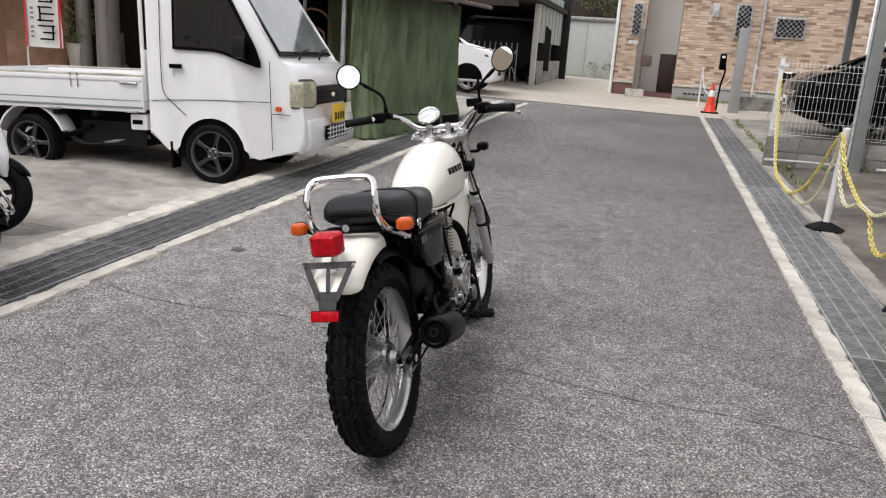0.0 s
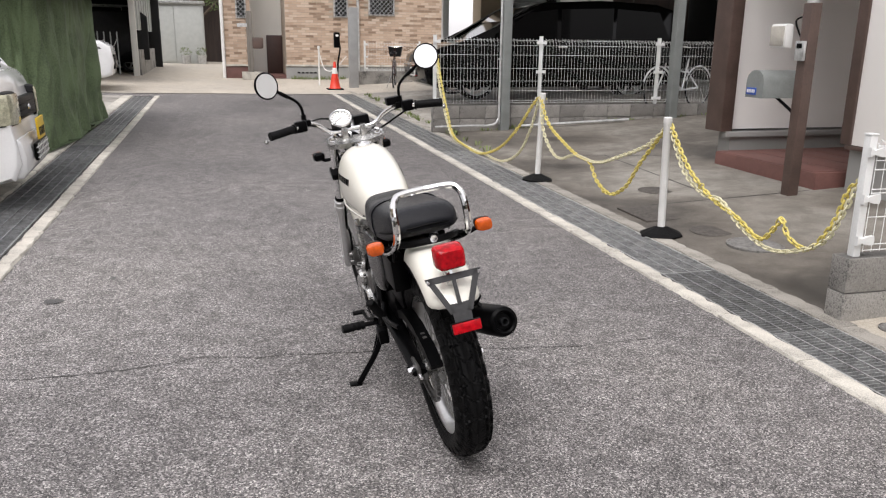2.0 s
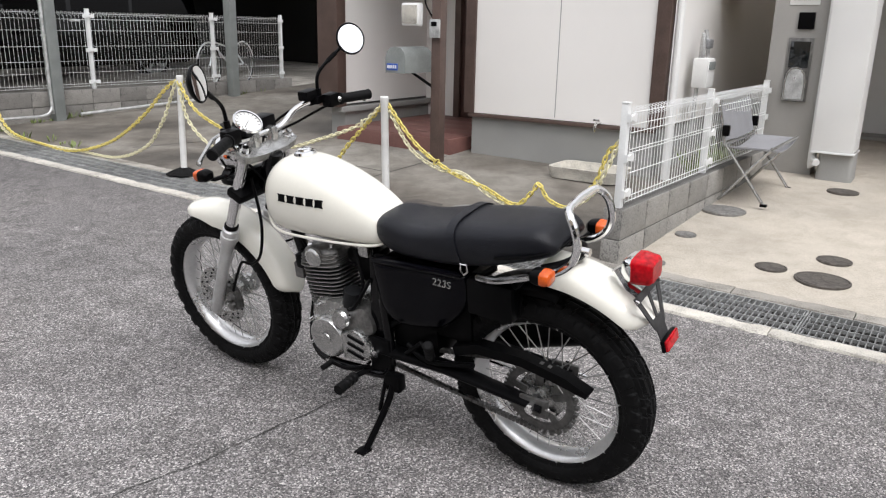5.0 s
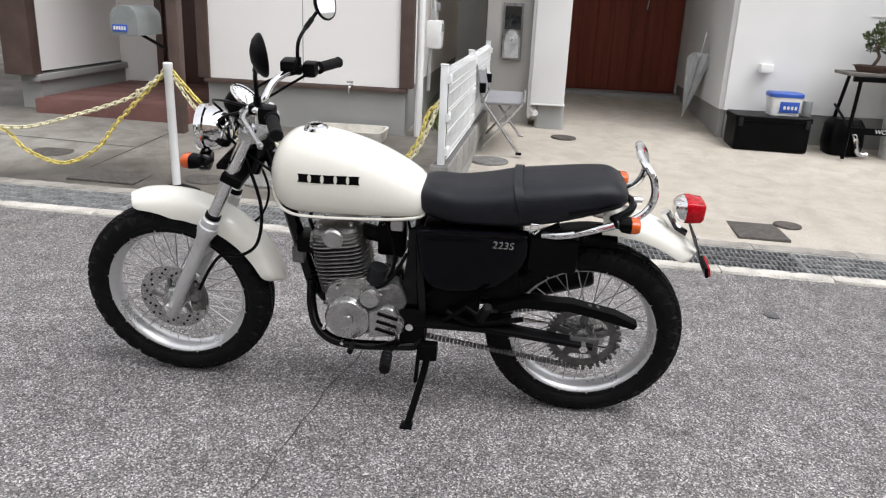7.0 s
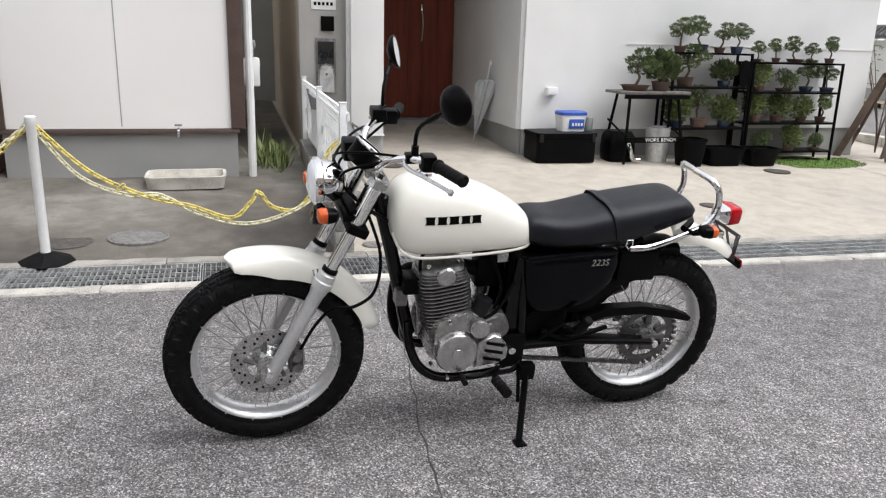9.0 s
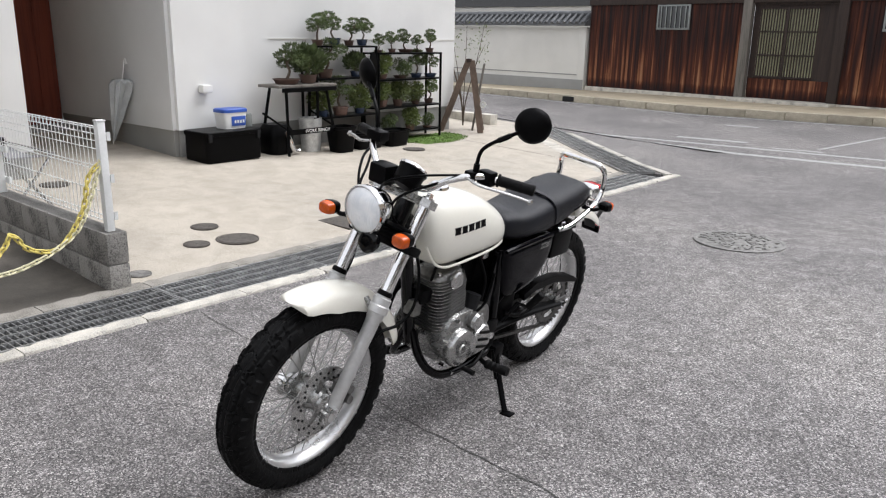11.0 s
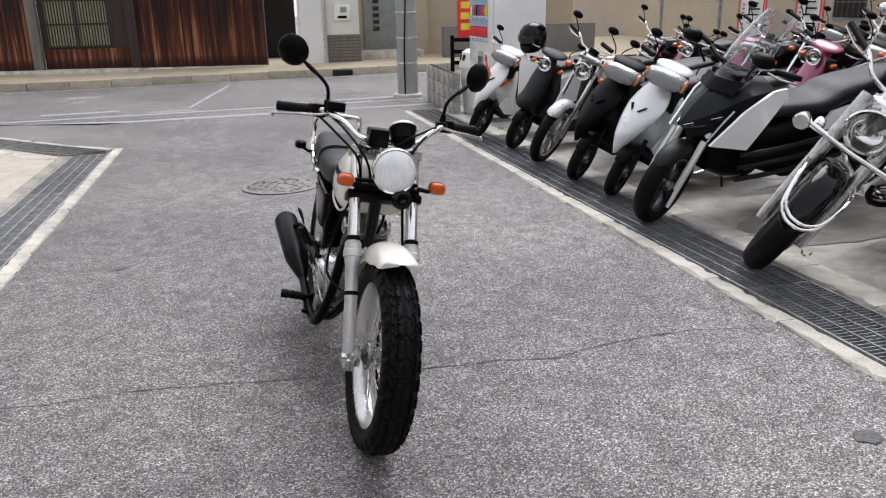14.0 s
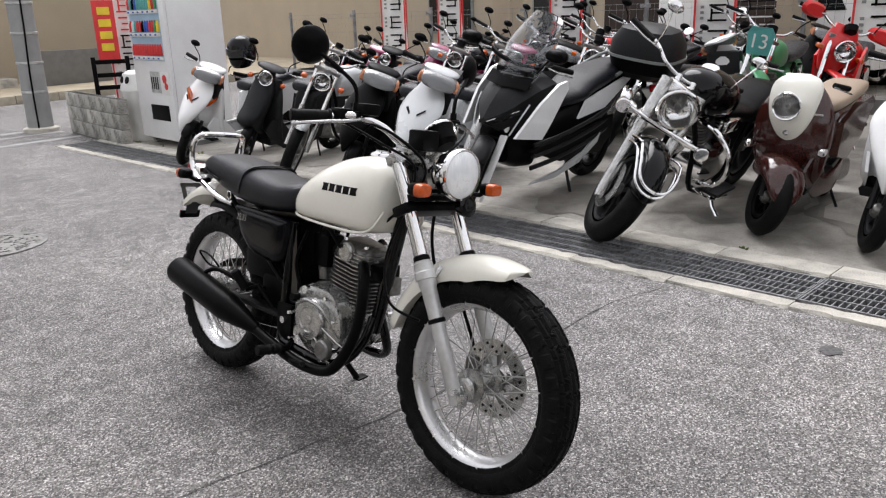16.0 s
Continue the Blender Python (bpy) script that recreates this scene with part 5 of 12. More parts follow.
        part("indicator_lens", loft(bmesh.new(), [oval(U(-.070 - d, s * .178, .797), (1, 0, 0), (0, 0, 1), .027 * f, .020 * f, 18, 3.2) for d, f in ((0, 1), (.018, 1), (.028, .86), (.031, .6))]), AMBER, ind)
        part("indicator_stalk", tube(bmesh.new(), [U(-.03, s * .09, .775), U(-.045, s * .14, .772), U(-.058, s * .165, .785)], .008, 8), BLACK, bike)
    # instruments
    gd = Vector((0, -.62, .78)).normalized()
    gm = Matrix.Translation(U(1.098, .045, 1.035)) @ gd.to_track_quat("Z", "Y").to_matrix().to_4x4()
    sp = fp("speedometer", lathe(bmesh.new(), [(0, -.045), (.03, -.044), (.043, -.03), (.046, .01), (.049, .014), (.050, .022), (.046, .024)], 36, gm), BLACK, label="round speedometer in a black cup with chrome rim")
    fp("bezel", lathe(bmesh.new(), [(.050, .018), (.0515, .022), (.049, .027), (.045, .026)], 36, gm), CHROME, sp)
    fp("dial", lathe(bmesh.new(), [(.046, .021), (0, .0215)], 36, gm), WHITE_PLASTIC, sp, "white dial")
    for k in range(13):
        fp("dial_mark", box(bmesh.new(), (-.0012, .033, .0218), (.0012, .042, .0224), 0, gm @ Matrix.Rotation(radians(-130 + 260 * k / 12), 4, "Z")), BLACK, sp)
    bm = bmesh.new()
    box(bm, (-.001, -.006, .0224), (.001, .034, .0232), 0, gm @ Matrix.Rotation(radians(120), 4, "Z"))
    fp("needle", bm, BLACK, sp)
    fp("warning_lamp_box", box(bmesh.new(), (.012, 1.085, .985), (.082, 1.150, 1.048), .008), BLACK, label="black warning lamp box")
    fp("key_switch", cyl(bmesh.new(), U(1.10, -.045, .975), U(1.085, -.045, 1.0), .016, n=16), BLACK)
    # cables
    for pts, r in (([U(1.00, .20, 1.06), U(1.08, .13, 1.03), U(1.17, .06, .97), U(1.12, .03, .88), U(1.0, .04, .80)], .0045), ([U(1.00, -.20, 1.06), U(1.10, -.16, 1.03), U(1.17, -.09, .95), U(1.10, -.05, .85), U(.95, -.06, .72)], .0045),
                   ([U(.96, -.24, 1.055), U(1.06, -.17, 1.0), U(1.15, -.11, .94), U(1.1, -.08, .82)], .0045), ([U(1.02, .19, 1.07), U(1.13, .12, 1.06), U(1.19, .03, 1.02), U(1.14, -.04, .93)], .004)):
        fp("cable", tube(bmesh.new(), curve(pts, 6), r, 7), BLACK)
    fp("brake_hose", tube(bmesh.new(), curve([U(1.09, .07, .86), U(1.045, .10, .72), U(1.06, .115, .60), U(1.12, .11, .545), U(1.19, .095, .53), U(1.24, .085, .47), U(1.285, .085, .385)], 6), .0055, 8), BLACK, label="black brake hose")
    fp("clutch_hose", tube(bmesh.new(), curve([U(1.12, -.11, .80), U(1.10, -.15, .66), U(1.15, -.17, .54), U(1.24, -.13, .50)], 6), .0045, 7), BLACK)

    # frame
    fr = part("frame_downtube", tube(bmesh.new(), curve([U(1.045, 0, .90), U(.99, 0, .70), U(.925, 0, .44), U(.905, 0, .37)], 5), .023, 14), BLACK_GLOSS, bike, "black tubular frame")
    part("steering_head", cyl(bmesh.new(), U(1.10, 0, .80), U(1.035, 0, .94), .030, n=18), BLACK_GLOSS, bike)
    part("frame_spine", tube(bmesh.new(), curve([U(1.05, 0, .87), U(.85, 0, .80), U(.56, 0, .70)], 5), .022, 10), BLACK_GLOSS, bike)
    for s in (1, -1):
        part("frame_cradle", tube(bmesh.new(), curve([U(.915, s * .015, .42), U(.91, s * .05, .34), U(.875, s * .09, .275), U(.79, s * .112, .245), U(.60, s * .115, .256), U(.54, s * .11, .268), U(.525, s * .10, .33), U(.535, s * .095, .50), U(.545, s * .085, .69)], 6), .0165, 12), BLACK_GLOSS, bike)
        part("pivot_plate", box(bmesh.new(), (-s * .112 - .008, .515, .255), (-s * .112 + .008, .60, .40), .006), BLACK, bike)
        part("frame_gusset", loft(bmesh.new(), [[U(u, s * v, w) for u, w in ((.575, .30), (.60, .42), (.585, .56), (.575, .68), (.535, .69), (.52, .50), (.525, .30))] for v in (.078, .096)]), BLACK_GLOSS, bike)
        part("pivot_bolt", cyl(bmesh.new(), U(.565, s * .105, .345), U(.565, s * .134, .345), .013, n=12), CHROME, bike)
        part("subframe_tube", tube(bmesh.new(), [U(.53, s * .09, .44), U(.12, s * .09, .74)], .010, 8), BLACK, bike)
        part("swingarm", tube(bmesh.new(), [U(.56, s * .085, .345), U(.30, s * .092, .352), U(-.03, s * .100, .322)], [.036, .033, .026], 12, flat=.5), BLACK, bike, "black swinging arm")
        part("axle_plate", box(bmesh.new(), (-s * .104 - .006, -.05, .29), (-s * .104 + .006, .045, .352), .005), DARK_STEEL, bike)
        part("axle_nut", cyl(bmesh.new(), U(0, s * .10, .325), U(0, s * .135, .325), .014, n=6), CHROME, bike)
        part("chain_adjuster", cyl(bmesh.new(), U(-.04, s * .105, .325), U(-.075, s * .105, .322), .006, n=8), CHROME, bike)
        # pegs
        part("footpeg_bracket", tube(bmesh.new(), curve([U(.60, s * .11, .27), U(.625, s * .15, .262), U(.63, s * .185, .262)], 4), .010, 8), BLACK, bike)
        m, h = axis_to(U(.63, s * .175, .262), U(.622, s * .268, .268))
        part("footpeg", lathe(bmesh.new(), [(0, 0), (.018, 0), (.019, .01), (.016, .014), (.019, .03), (.016, .036), (.019, .05), (.016, .056), (.019, .075), (.017, h), (0, h)], 14, m), RUBBER, bike, "black rubber footpeg")
        part("pillion_bracket", tube(bmesh.new(), [U(.46, s * .10, .36), U(.385, s * .115, .43), U(.33, s * .13, .405)], .009, 8), BLACK, bike)
        m, h = axis_to(U(.335, s * .14, .41), U(.315, s * .175, .475))
        part("pillion_peg", lathe(bmesh.new(), [(0, 0), (.016, 0), (.017, h), (.012, h + .004), (0, h + .004)], 12, m), RUBBER, bike)
    # chain guard and lower slider
    bm = bmesh.new()
    g = [(.29, .43), (.20, .462), (.05, .462), (-.09, .434), (-.165, .40), (-.155, .385), (-.06, .408), (.05, .43), (.20, .428), (.28, .40)]
    loft(bm, [[U(u, v, w) for u, w in g] for v in (.045, .085)])
    part("chain_guard", bm, BLACK, bike, "black chain guard")
    part("guard_brace", tube(bmesh.new(), curve([U(.45, .10, .40), U(.36, .115, .37), U(.20, .105, .40)], 4), .009, 8), BLACK, bike)

    # engine
    cyl_dir = Matrix.Translation(U(.785, .015, .422)) @ Matrix.Rotation(radians(-9), 4, "X")
    eng = part("crankcase", loft(bmesh.new(), [oval(U(.732, v, .388), U(1, 0, 0), U(0, 0, 1), a, b, 28, 3.2) for v, a, b in ((.118, .085, .075), (.112, .112, .098), (.06, .128, .115), (-.06, .128, .115), (-.115, .118, .105), (-.122, .10, .085))]), ALU_CASE, bike, "silver-grey engine crankcase")
    m = Matrix.Translation(U(.767, .112, .356)) @ U(0, 1, 0).to_track_quat("Z", "Y").to_matrix().to_4x4()
    part("generator_cover", lathe(bmesh.new(), [(.076, 0), (.076, .022), (.070, .032), (.03, .036), (.024, .033), (.02, .033), (.018, .037), (0, .037)], 40, m), ALU, eng)
    part("sprocket_cover", loft(bmesh.new(), [[U(.642 + (u - .642) * f, v, .360 + (w - .338) * f) for u, w in ((.70, .27), (.612, .282), (.585, .30), (.582, .34), (.615, .392), (.645, .398), (.70, .372))] for v, f in ((.09, 1), (.132, 1), (.142, .9), (.143, .5))]), ALU, eng, "slotted alloy sprocket cover", angle=40)
    for k in range(3):
        part("cover_slot", box(bmesh.new(), (-.147, -.035 - .004 * k, -.006), (-.139, .035 - .004 * k, .006), .004, Matrix.Translation((0, .642, .327 + .03 * k)) @ Matrix.Rotation(radians(14), 4, "X")), BLACK, eng)
    part("starter_motor", cyl(bmesh.new(), U(.695, .03, .445), U(.695, .135, .445), .033, n=20), ALU_DULL, eng)
    part("starter_body", cyl(bmesh.new(), U(.69, .085, .47), U(.672, .085, .535), .030, n=20), DARK_GREY, eng)
    part("gear_housing", loft(bmesh.new(), [oval(U(.655, v, .425), U(1, 0, -.4), U(.4, 0, 1), a, b, 22, 3) for v, a, b in ((.06, .07, .055), (.112, .068, .052), (.122, .055, .04))]), ALU_DULL, eng)
    # filler block added to close a see-through gap with darkness
    part("dark_fill_block", box(bmesh.new(), (-.08, .345, .355), (.08, .53, .475), .025), BLACK, bike, "added black filler block for the dark clutter ahead of the rear wheel")
    part("starter_cap", lathe(bmesh.new(), [(.034, 0), (.03, .012), (0, .014)], 20, Matrix.Translation(U(.695, .135, .445)) @ U(0, 1, 0).to_track_quat("Z", "Y").to_matrix().to_4x4()), ALU, eng)
    m = Matrix.Translation(U(.728, -.112, .385)) @ U(0, -1, 0).to_track_quat("Z", "Y").to_matrix().to_4x4()
    part("clutch_cover", lathe(bmesh.new(), [(.076, 0), (.076, .02), (.069, .032), (.044, .036), (.040, .032), (.018, .032), (.016, .036), (0, .036)], 40, m), ALU, eng)
    part("right_cover", loft(bmesh.new(), [oval(U(.755, v + .004, .366), U(1, 0, .12), U(-.12, 0, 1), a, b, 32, 2.6) for v, a, b in ((-.112, .116, .098), (-.122, .115, .097), (-.128, .107, .09), (-.131, .08, .062))]), ALU_CASE, eng, "cast alloy clutch-side cover")
    part("cover_rib", tube(bmesh.new(), curve([U(.665, -.145, .43), U(.725, -.152, .455), U(.795, -.146, .44), U(.825, -.130, .40)], 5), .006, 6), ALU, eng)
    for du, dw, rr in ((-.02, -.03, .005), (.045, -.05, .005), (.085, -.01, .004)):
        part("cover_rib", tube(bmesh.new(), curve([U(.728 + du, -.147, .385 + dw), U(.745 + du * 1.5, -.139, .36 + dw * 1.5), U(.75 + du * 1.8, -.128, .345 + dw * 1.8)], 4), rr, 6), ALU, eng)
    part("case_boss", cyl(bmesh.new(), U(.66, -.10, .33), U(.66, -.138, .33), .020, .017, n=16), ALU, eng)
    part("oil_fill_cap", cyl(bmesh.new(), U(.69, -.10, .475), U(.69, -.135, .48), .016, .014, n=14), CHROME, eng)
    part("oil_filter_cover", lathe(bmesh.new(), [(.035, 0), (.035, .02), (.03, .026), (0, .026)], 24, Matrix.Translation(U(.815, -.128, .30)) @ U(0, -1, 0).to_track_quat("Z", "Y").to_matrix().to_4x4()), ALU_DULL, eng)
    part("filler_plug", cyl(bmesh.new(), U(.64, -.12, .44), U(.64, -.15, .445), .014, n=12), BLACK, eng)
    for k, (u, w) in enumerate(((.80, .47), (.845, .40), (.85, .31), (.79, .255), (.70, .25), (.61, .29), (.60, .38), (.66, .46))):
        for s in (1, -1):
            part("case_bolt", cyl(bmesh.new(), U(u, s * .110, w), U(u, s * .134, w), .0065, n=6), CHROME, eng)
    # core coloured black to stand in for the shade between the fins
    barrel = part("cylinder", loft(bmesh.new(), [oval(cyl_dir @ Vector((0, 0, z)), (1, 0, 0), cyl_dir.to_3x3() @ Vector((0, 1, 0)), .054, .054, 24, 2.4) for z in (0, .215)]), BLACK, bike, "finned air-cooled cylinder")
    fin = bmesh.new()
    loft(fin, [oval((0, 0, z), (1, 0, 0), (0, 1, 0), a, a, 28, 4) for z, a in ((-.0016, .080), (-.0012, .083), (.0012, .083), (.0016, .080))])
    fin = mesh_of("cooling_fin", fin, ALU)
    fin.materials.append(ALU_DULL)
    # flat fin faces coloured duller than the rims, deepening the gaps' shade
    for p in fin.polygons:
        if abs(p.normal.z) > .8:
            p.material_index = 1
    for k in range(13):
        s = 1.0 if k < 9 else .97
        share("cooling_fin", fin, barrel, cyl_dir @ Matrix.Translation((0, 0, .012 + .0135 * k)) @ Matrix.Diagonal((s * 1.04, s * (1.06 + .006 * k), 1, 1)))
    head = part("cylinder_head", loft(bmesh.new(), [oval(cyl_dir @ Vector((0, 0, z)), (1, 0, 0), cyl_dir.to_3x3() @ Vector((0, 1, 0)), a, b, 28, 3.4) for z, a, b in ((.172, .078, .08), (.178, .08, .083), (.205, .078, .082), (.225, .066, .078), (.238, .045, .06))]), ALU_DULL, bike, "engine cylinder head")
    for k in range(4):
        share("head_fin", fin, head, cyl_dir @ Matrix.Translation((0, .004, .178 + .0115 * k)) @ Matrix.Diagonal((1.06 - .03 * k, 1.10 - .04 * k, 1, 1)))
    for k in range(4):
        q = cyl_dir @ Vector((.042 * (-1) ** k, .05 * (1 if k < 2 else -1), .222))
        part("head_bolt", cyl(bmesh.new(), q, q + Vector((0, 0, .018)), .008, n=6), CHROME, head)
    for s in (1, -1):
        c = cyl_dir @ Vector((-s * .075, 0.0, .208))
        part("cam_cover", lathe(bmesh.new(), [(.034, 0), (.034, .012), (.028, .018), (0, .018)], 26, Matrix.Translation(c) @ U(0, s, 0).to_track_quat("Z", "Y").to_matrix().to_4x4()), ALU, head)
    # carburettor, manifold, hoses
    part("carburettor", box(bmesh.new(), (-.03, .60, .545), (.045, .69, .66), .012), BLACK, bike, "black carburettor body")
    part("carb_top", cyl(bmesh.new(), U(.65, -.02, .66), U(.65, -.02, .70), .026, n=16), BLACK, bike)
    part("intake_rubber", tube(bmesh.new(), [U(.75, 0, .62), U(.68, 0, .605)], .026, 12), RUBBER, bike)
    part("float_bowl", cyl(bmesh.new(), U(.648, -.02, .545), U(.648, -.02, .50), .024, .020, n=14), ALU_DULL, bike)
    part("fuel_tap", box(bmesh.new(), (-.075, .60, .66), (-.045, .64, .70), .006), ALU, bike)
    for pts in ([U(.66, .07, .68), U(.62, .09, .58), U(.64, .10, .50)], [U(.72, .10, .45), U(.64, .12, .50), U(.58, .10, .60)], [U(.63, -.09, .67), U(.60, -.11, .56), U(.64, -.11, .46)], [U(.80, -.08, .64), U(.77, -.11, .70), U(.72, -.09, .69)], [U(.88, .03, .58), U(.90, .06, .68), U(.85, .06, .74)]):
        part("hose", tube(bmesh.new(), curve(pts, 5), .006, 7), BLACK, bike)
    part("reed_box", box(bmesh.new(), (-.06, .895, .545), (.03, .95, .60), .010), BLACK, bike)
    part("regulator", box(bmesh.new(), (-.05, .93, .50), (.0, .97, .56), .006), ALU_DULL, bike)
    # exhaust
    part("exhaust_header", tube(bmesh.new(), curve([U(.86, -.03, .585), U(.90, -.06, .59), U(.935, -.085, .545), U(.945, -.10, .46), U(.935, -.115, .37), U(.90, -.135, .285), U(.84, -.148, .236), U(.70, -.155, .228), U(.52, -.16, .265), U(.42, -.165, .295)], 7), .0185, 14), BLACK, bike, "black exhaust header")
    part("header_flange", lathe(bmesh.new(), [(.02, 0), (.034, 0), (.034, .010), (.02, .010)], 18, axis_to(U(.885, -.025, .59), U(.93, -.05, .60))[0]), ALU_DULL, bike)
    m, h = axis_to(U(.46, -.163, .285), U(-.035, -.218, .425))
    muf = part("muffler", lathe(bmesh.new(), [(.019, 0), (.022, .01), (.040, .10), (.053, .165), (.055, .20), (.055, h - .02), (.050, h - .006), (.040, h), (.034, h - .004), (.030, h - .02), (.016, h - .02)], 32, m), BLACK, bike, "matt black exhaust silencer")
    part("tail_pipe", lathe(bmesh.new(), [(.014, h - .02), (.014, h + .004), (.011, h + .004), (.011, h - .03), (0, h - .03)], 20, m), DARK_GREY, muf)
    part("muffler_stay", tube(bmesh.new(), curve([U(.40, -.10, .42), U(.28, -.13, .43), U(.17, -.165, .455), U(.12, -.19, .43)], 5), .009, 8), BLACK, bike)
    part("muffler_clamp", tube(bmesh.new(), curve([U(.16, -.15, .46), U(.10, -.16, .50), U(.05, -.17, .505), U(.08, -.15, .46)], 5, True), .004, 6, True), BLACK, bike)
    part("brake_pedal", tube(bmesh.new(), curve([U(.60, -.13, .25), U(.68, -.17, .232), U(.75, -.175, .238), U(.775, -.19, .25)], 5), .008, 8), BLACK, bike)
    part("brake_rod", tube(bmesh.new(), [U(.56, -.10, .30), U(.02, -.10, .255)], .004, 6), CHROME, bike)
    part("brake_arm", tube(bmesh.new(), [U(.0, -.085, .31), U(.02, -.10, .25)], .008, 6), ALU, bike)
    # gear lever and side stand
    part("gear_lever", tube(bmesh.new(), curve([U(.60, .13, .288), U(.68, .15, .265), U(.745, .155, .272)], 5), .007, 8), BLACK, bike)
    part("gear_rubber", cyl(bmesh.new(), U(.748, .150, .272), U(.748, .20, .274), .010, n=12), RUBBER, bike)
    part("stand_bracket", box(bmesh.new(), (-.145, .47, .225), (-.105, .53, .285), .008), BLACK, bike)
    ss = part("side_stand", tube(bmesh.new(), curve([U(.50, .13, .262), U(.51, .16, .19), U(.535, .225, .09), U(.545, .252, .052)], 5), [.012] * 16, 9), BLACK, bike, "black side stand with a worn foot")
    part("stand_foot", box(bmesh.new(), (-.030, -.02, -.006), (.02, .02, .006), .003, Matrix.Translation(U(.548, .262, .049)) @ Matrix.Rotation(radians(10), 4, "Y")), BLACK, ss)
    part("stand_spring", tube(bmesh.new(), [U(.53, .13, .27), U(.535, .175, .16)], .007, 8), BLACK, bike)
    # tail
    tl = part("tail_lamp", loft(bmesh.new(), [oval(U(u, 0, .787), U(0, 1, 0), U(0, 0, 1), a, b, 20, 5) for u, a, b in ((-.225, .028, .020), (-.238, .040, .030), (-.255, .045, .035))]), CHROME, bike, "square red tail lamp on a chrome base")
    part("lamp_lens", loft(bmesh.new(), [oval(U(u, 0, .787), U(0, 1, 0), U(0, 0, 1), a, b, 20, 6) for u, a, b in ((-.253, .044, .035), (-.268, .045, .036), (-.303, .041, .032), (-.311, .034, .025))]), RED_LENS, tl, "red lens")
    part("lamp_stay", tube(bmesh.new(), [U(-.20, 0, .77), U(-.235, 0, .72), U(-.27, 0, .70)], .016, 8), CHROME, bike)
    bm = bmesh.new()
    for p in ([(-.085, .735), (.085, .735), (.080, .718), (-.080, .718)], [(-.085, .735), (-.066, .735), (-.016, .63), (-.034, .63)], [(.085, .735), (.066, .735), (.016, .63), (.034, .63)], [(-.030, .655), (.030, .655), (.026, .595), (-.026, .595)], [(-.006, .72), (.006, .72), (.006, .65), (-.006, .65)]):
        loft(bm, [[U(-.285 - (.735 - w) * .42 + o, v, w) for v, w in p] for o in (0, .004)])
    part("plate_bracket", bm, BRACKET, bike, "empty dark grey number plate bracket")
    rf = part("rear_reflector", box(bmesh.new(), (-.045, -.008, -.017), (.045, .004, .017), .003, Matrix.Translation(U(-.350, 0, .592)) @ Matrix.Rotation(radians(-14), 4, "X")), BLACK, bike, "red rear reflector")
    part("reflector_lens", box(bmesh.new(), (-.043, -.014, -.015), (.043, -.006, .015), .003, Matrix.Translation(U(-.350, 0, .592)) @ Matrix.Rotation(radians(-14), 4, "X")), RED_LENS, rf)
    for v in (.078, -.078):
        part("plate_bolt", cyl(bmesh.new(), U(-.285, v, .728), U(-.294, v, .726), .005, n=8), CHROME, bike)
    part("tail_bracket", tube(bmesh.new(), curve([U(-.03, .10, .775), U(-.08, .06, .785), U(-.10, 0, .79), U(-.08, -.06, .785), U(-.03, -.10, .775)], 5), .012, 8), BLACK, bike)
    part("seat_lock", cyl(bmesh.new(), U(-.10, 0, .80), U(-.125, 0, .80), .012, n=12), CHROME, bike)
    return bike


motorcycle = cream_motorcycle()


# ---- the parked two-wheelers ----
def plain_tyre(R, width, rim, n=44):
    prof = []
    H = R - rim
    for j in range(15):
        t = -2.3 + 4.6 * j / 14
        g = 0.004 if j in (5, 9) else 0.0
        prof.append((R - H / 2 + H / 2 * math.cos(t) - g, width / 2 * math.sin(t)))
    return wheel_x(prof, n)


def alloy_rim(rim, width):
    return wheel_x([(rim + .006, -width * .36), (rim - .012, -width * .30), (rim - .02, 0), (rim - .012, width * .30), (rim + .006, width * .36), (rim - .004, 0)], 36)


def rim_spoke(rim, f):
    bm = bmesh.new()
    return loft(bm, [[(-.016, -.018 * k, z), (.016, -.018 * k, z), (.016, .018 * k, z), (-.016, .018 * k, z)] for k, z in ((f, .03), (.7 * f, rim - .014))])


def wheel_hub():
    return lathe(bmesh.new(), [(0, -.05), (.03, -.05), (.042, -.03), (.042, .03), (.03, .05), (0, .05)], 18, Matrix.Rotation(math.pi / 2, 4, "Y"))


_WHEELS = {}


def wheel(parent, name, m, R, width, rim, mat, spokes=5):
    key = (R, width, rim, mat.name, spokes)
    if key not in _WHEELS:
        _WHEELS[key] = (mesh_of("tyre", plain_tyre(R, width, rim), RUBBER), mesh_of("rim", alloy_rim(rim, width), mat), mesh_of("rim_spoke", rim_spoke(rim, 1.0 if spokes < 8 else .42), mat), mesh_of("hub", wheel_hub(), ALU_DULL))
    ty, ri, sp, hu = _WHEELS[key]
    t = share(name, hu, parent, m)
    share("rim", ri, t)
    share("tyre", ty, t)
    for k in range(spokes):
        share("rim_spoke", sp, t, Matrix.Rotation(2 * math.pi * k / spokes, 4, "X"))
    return t


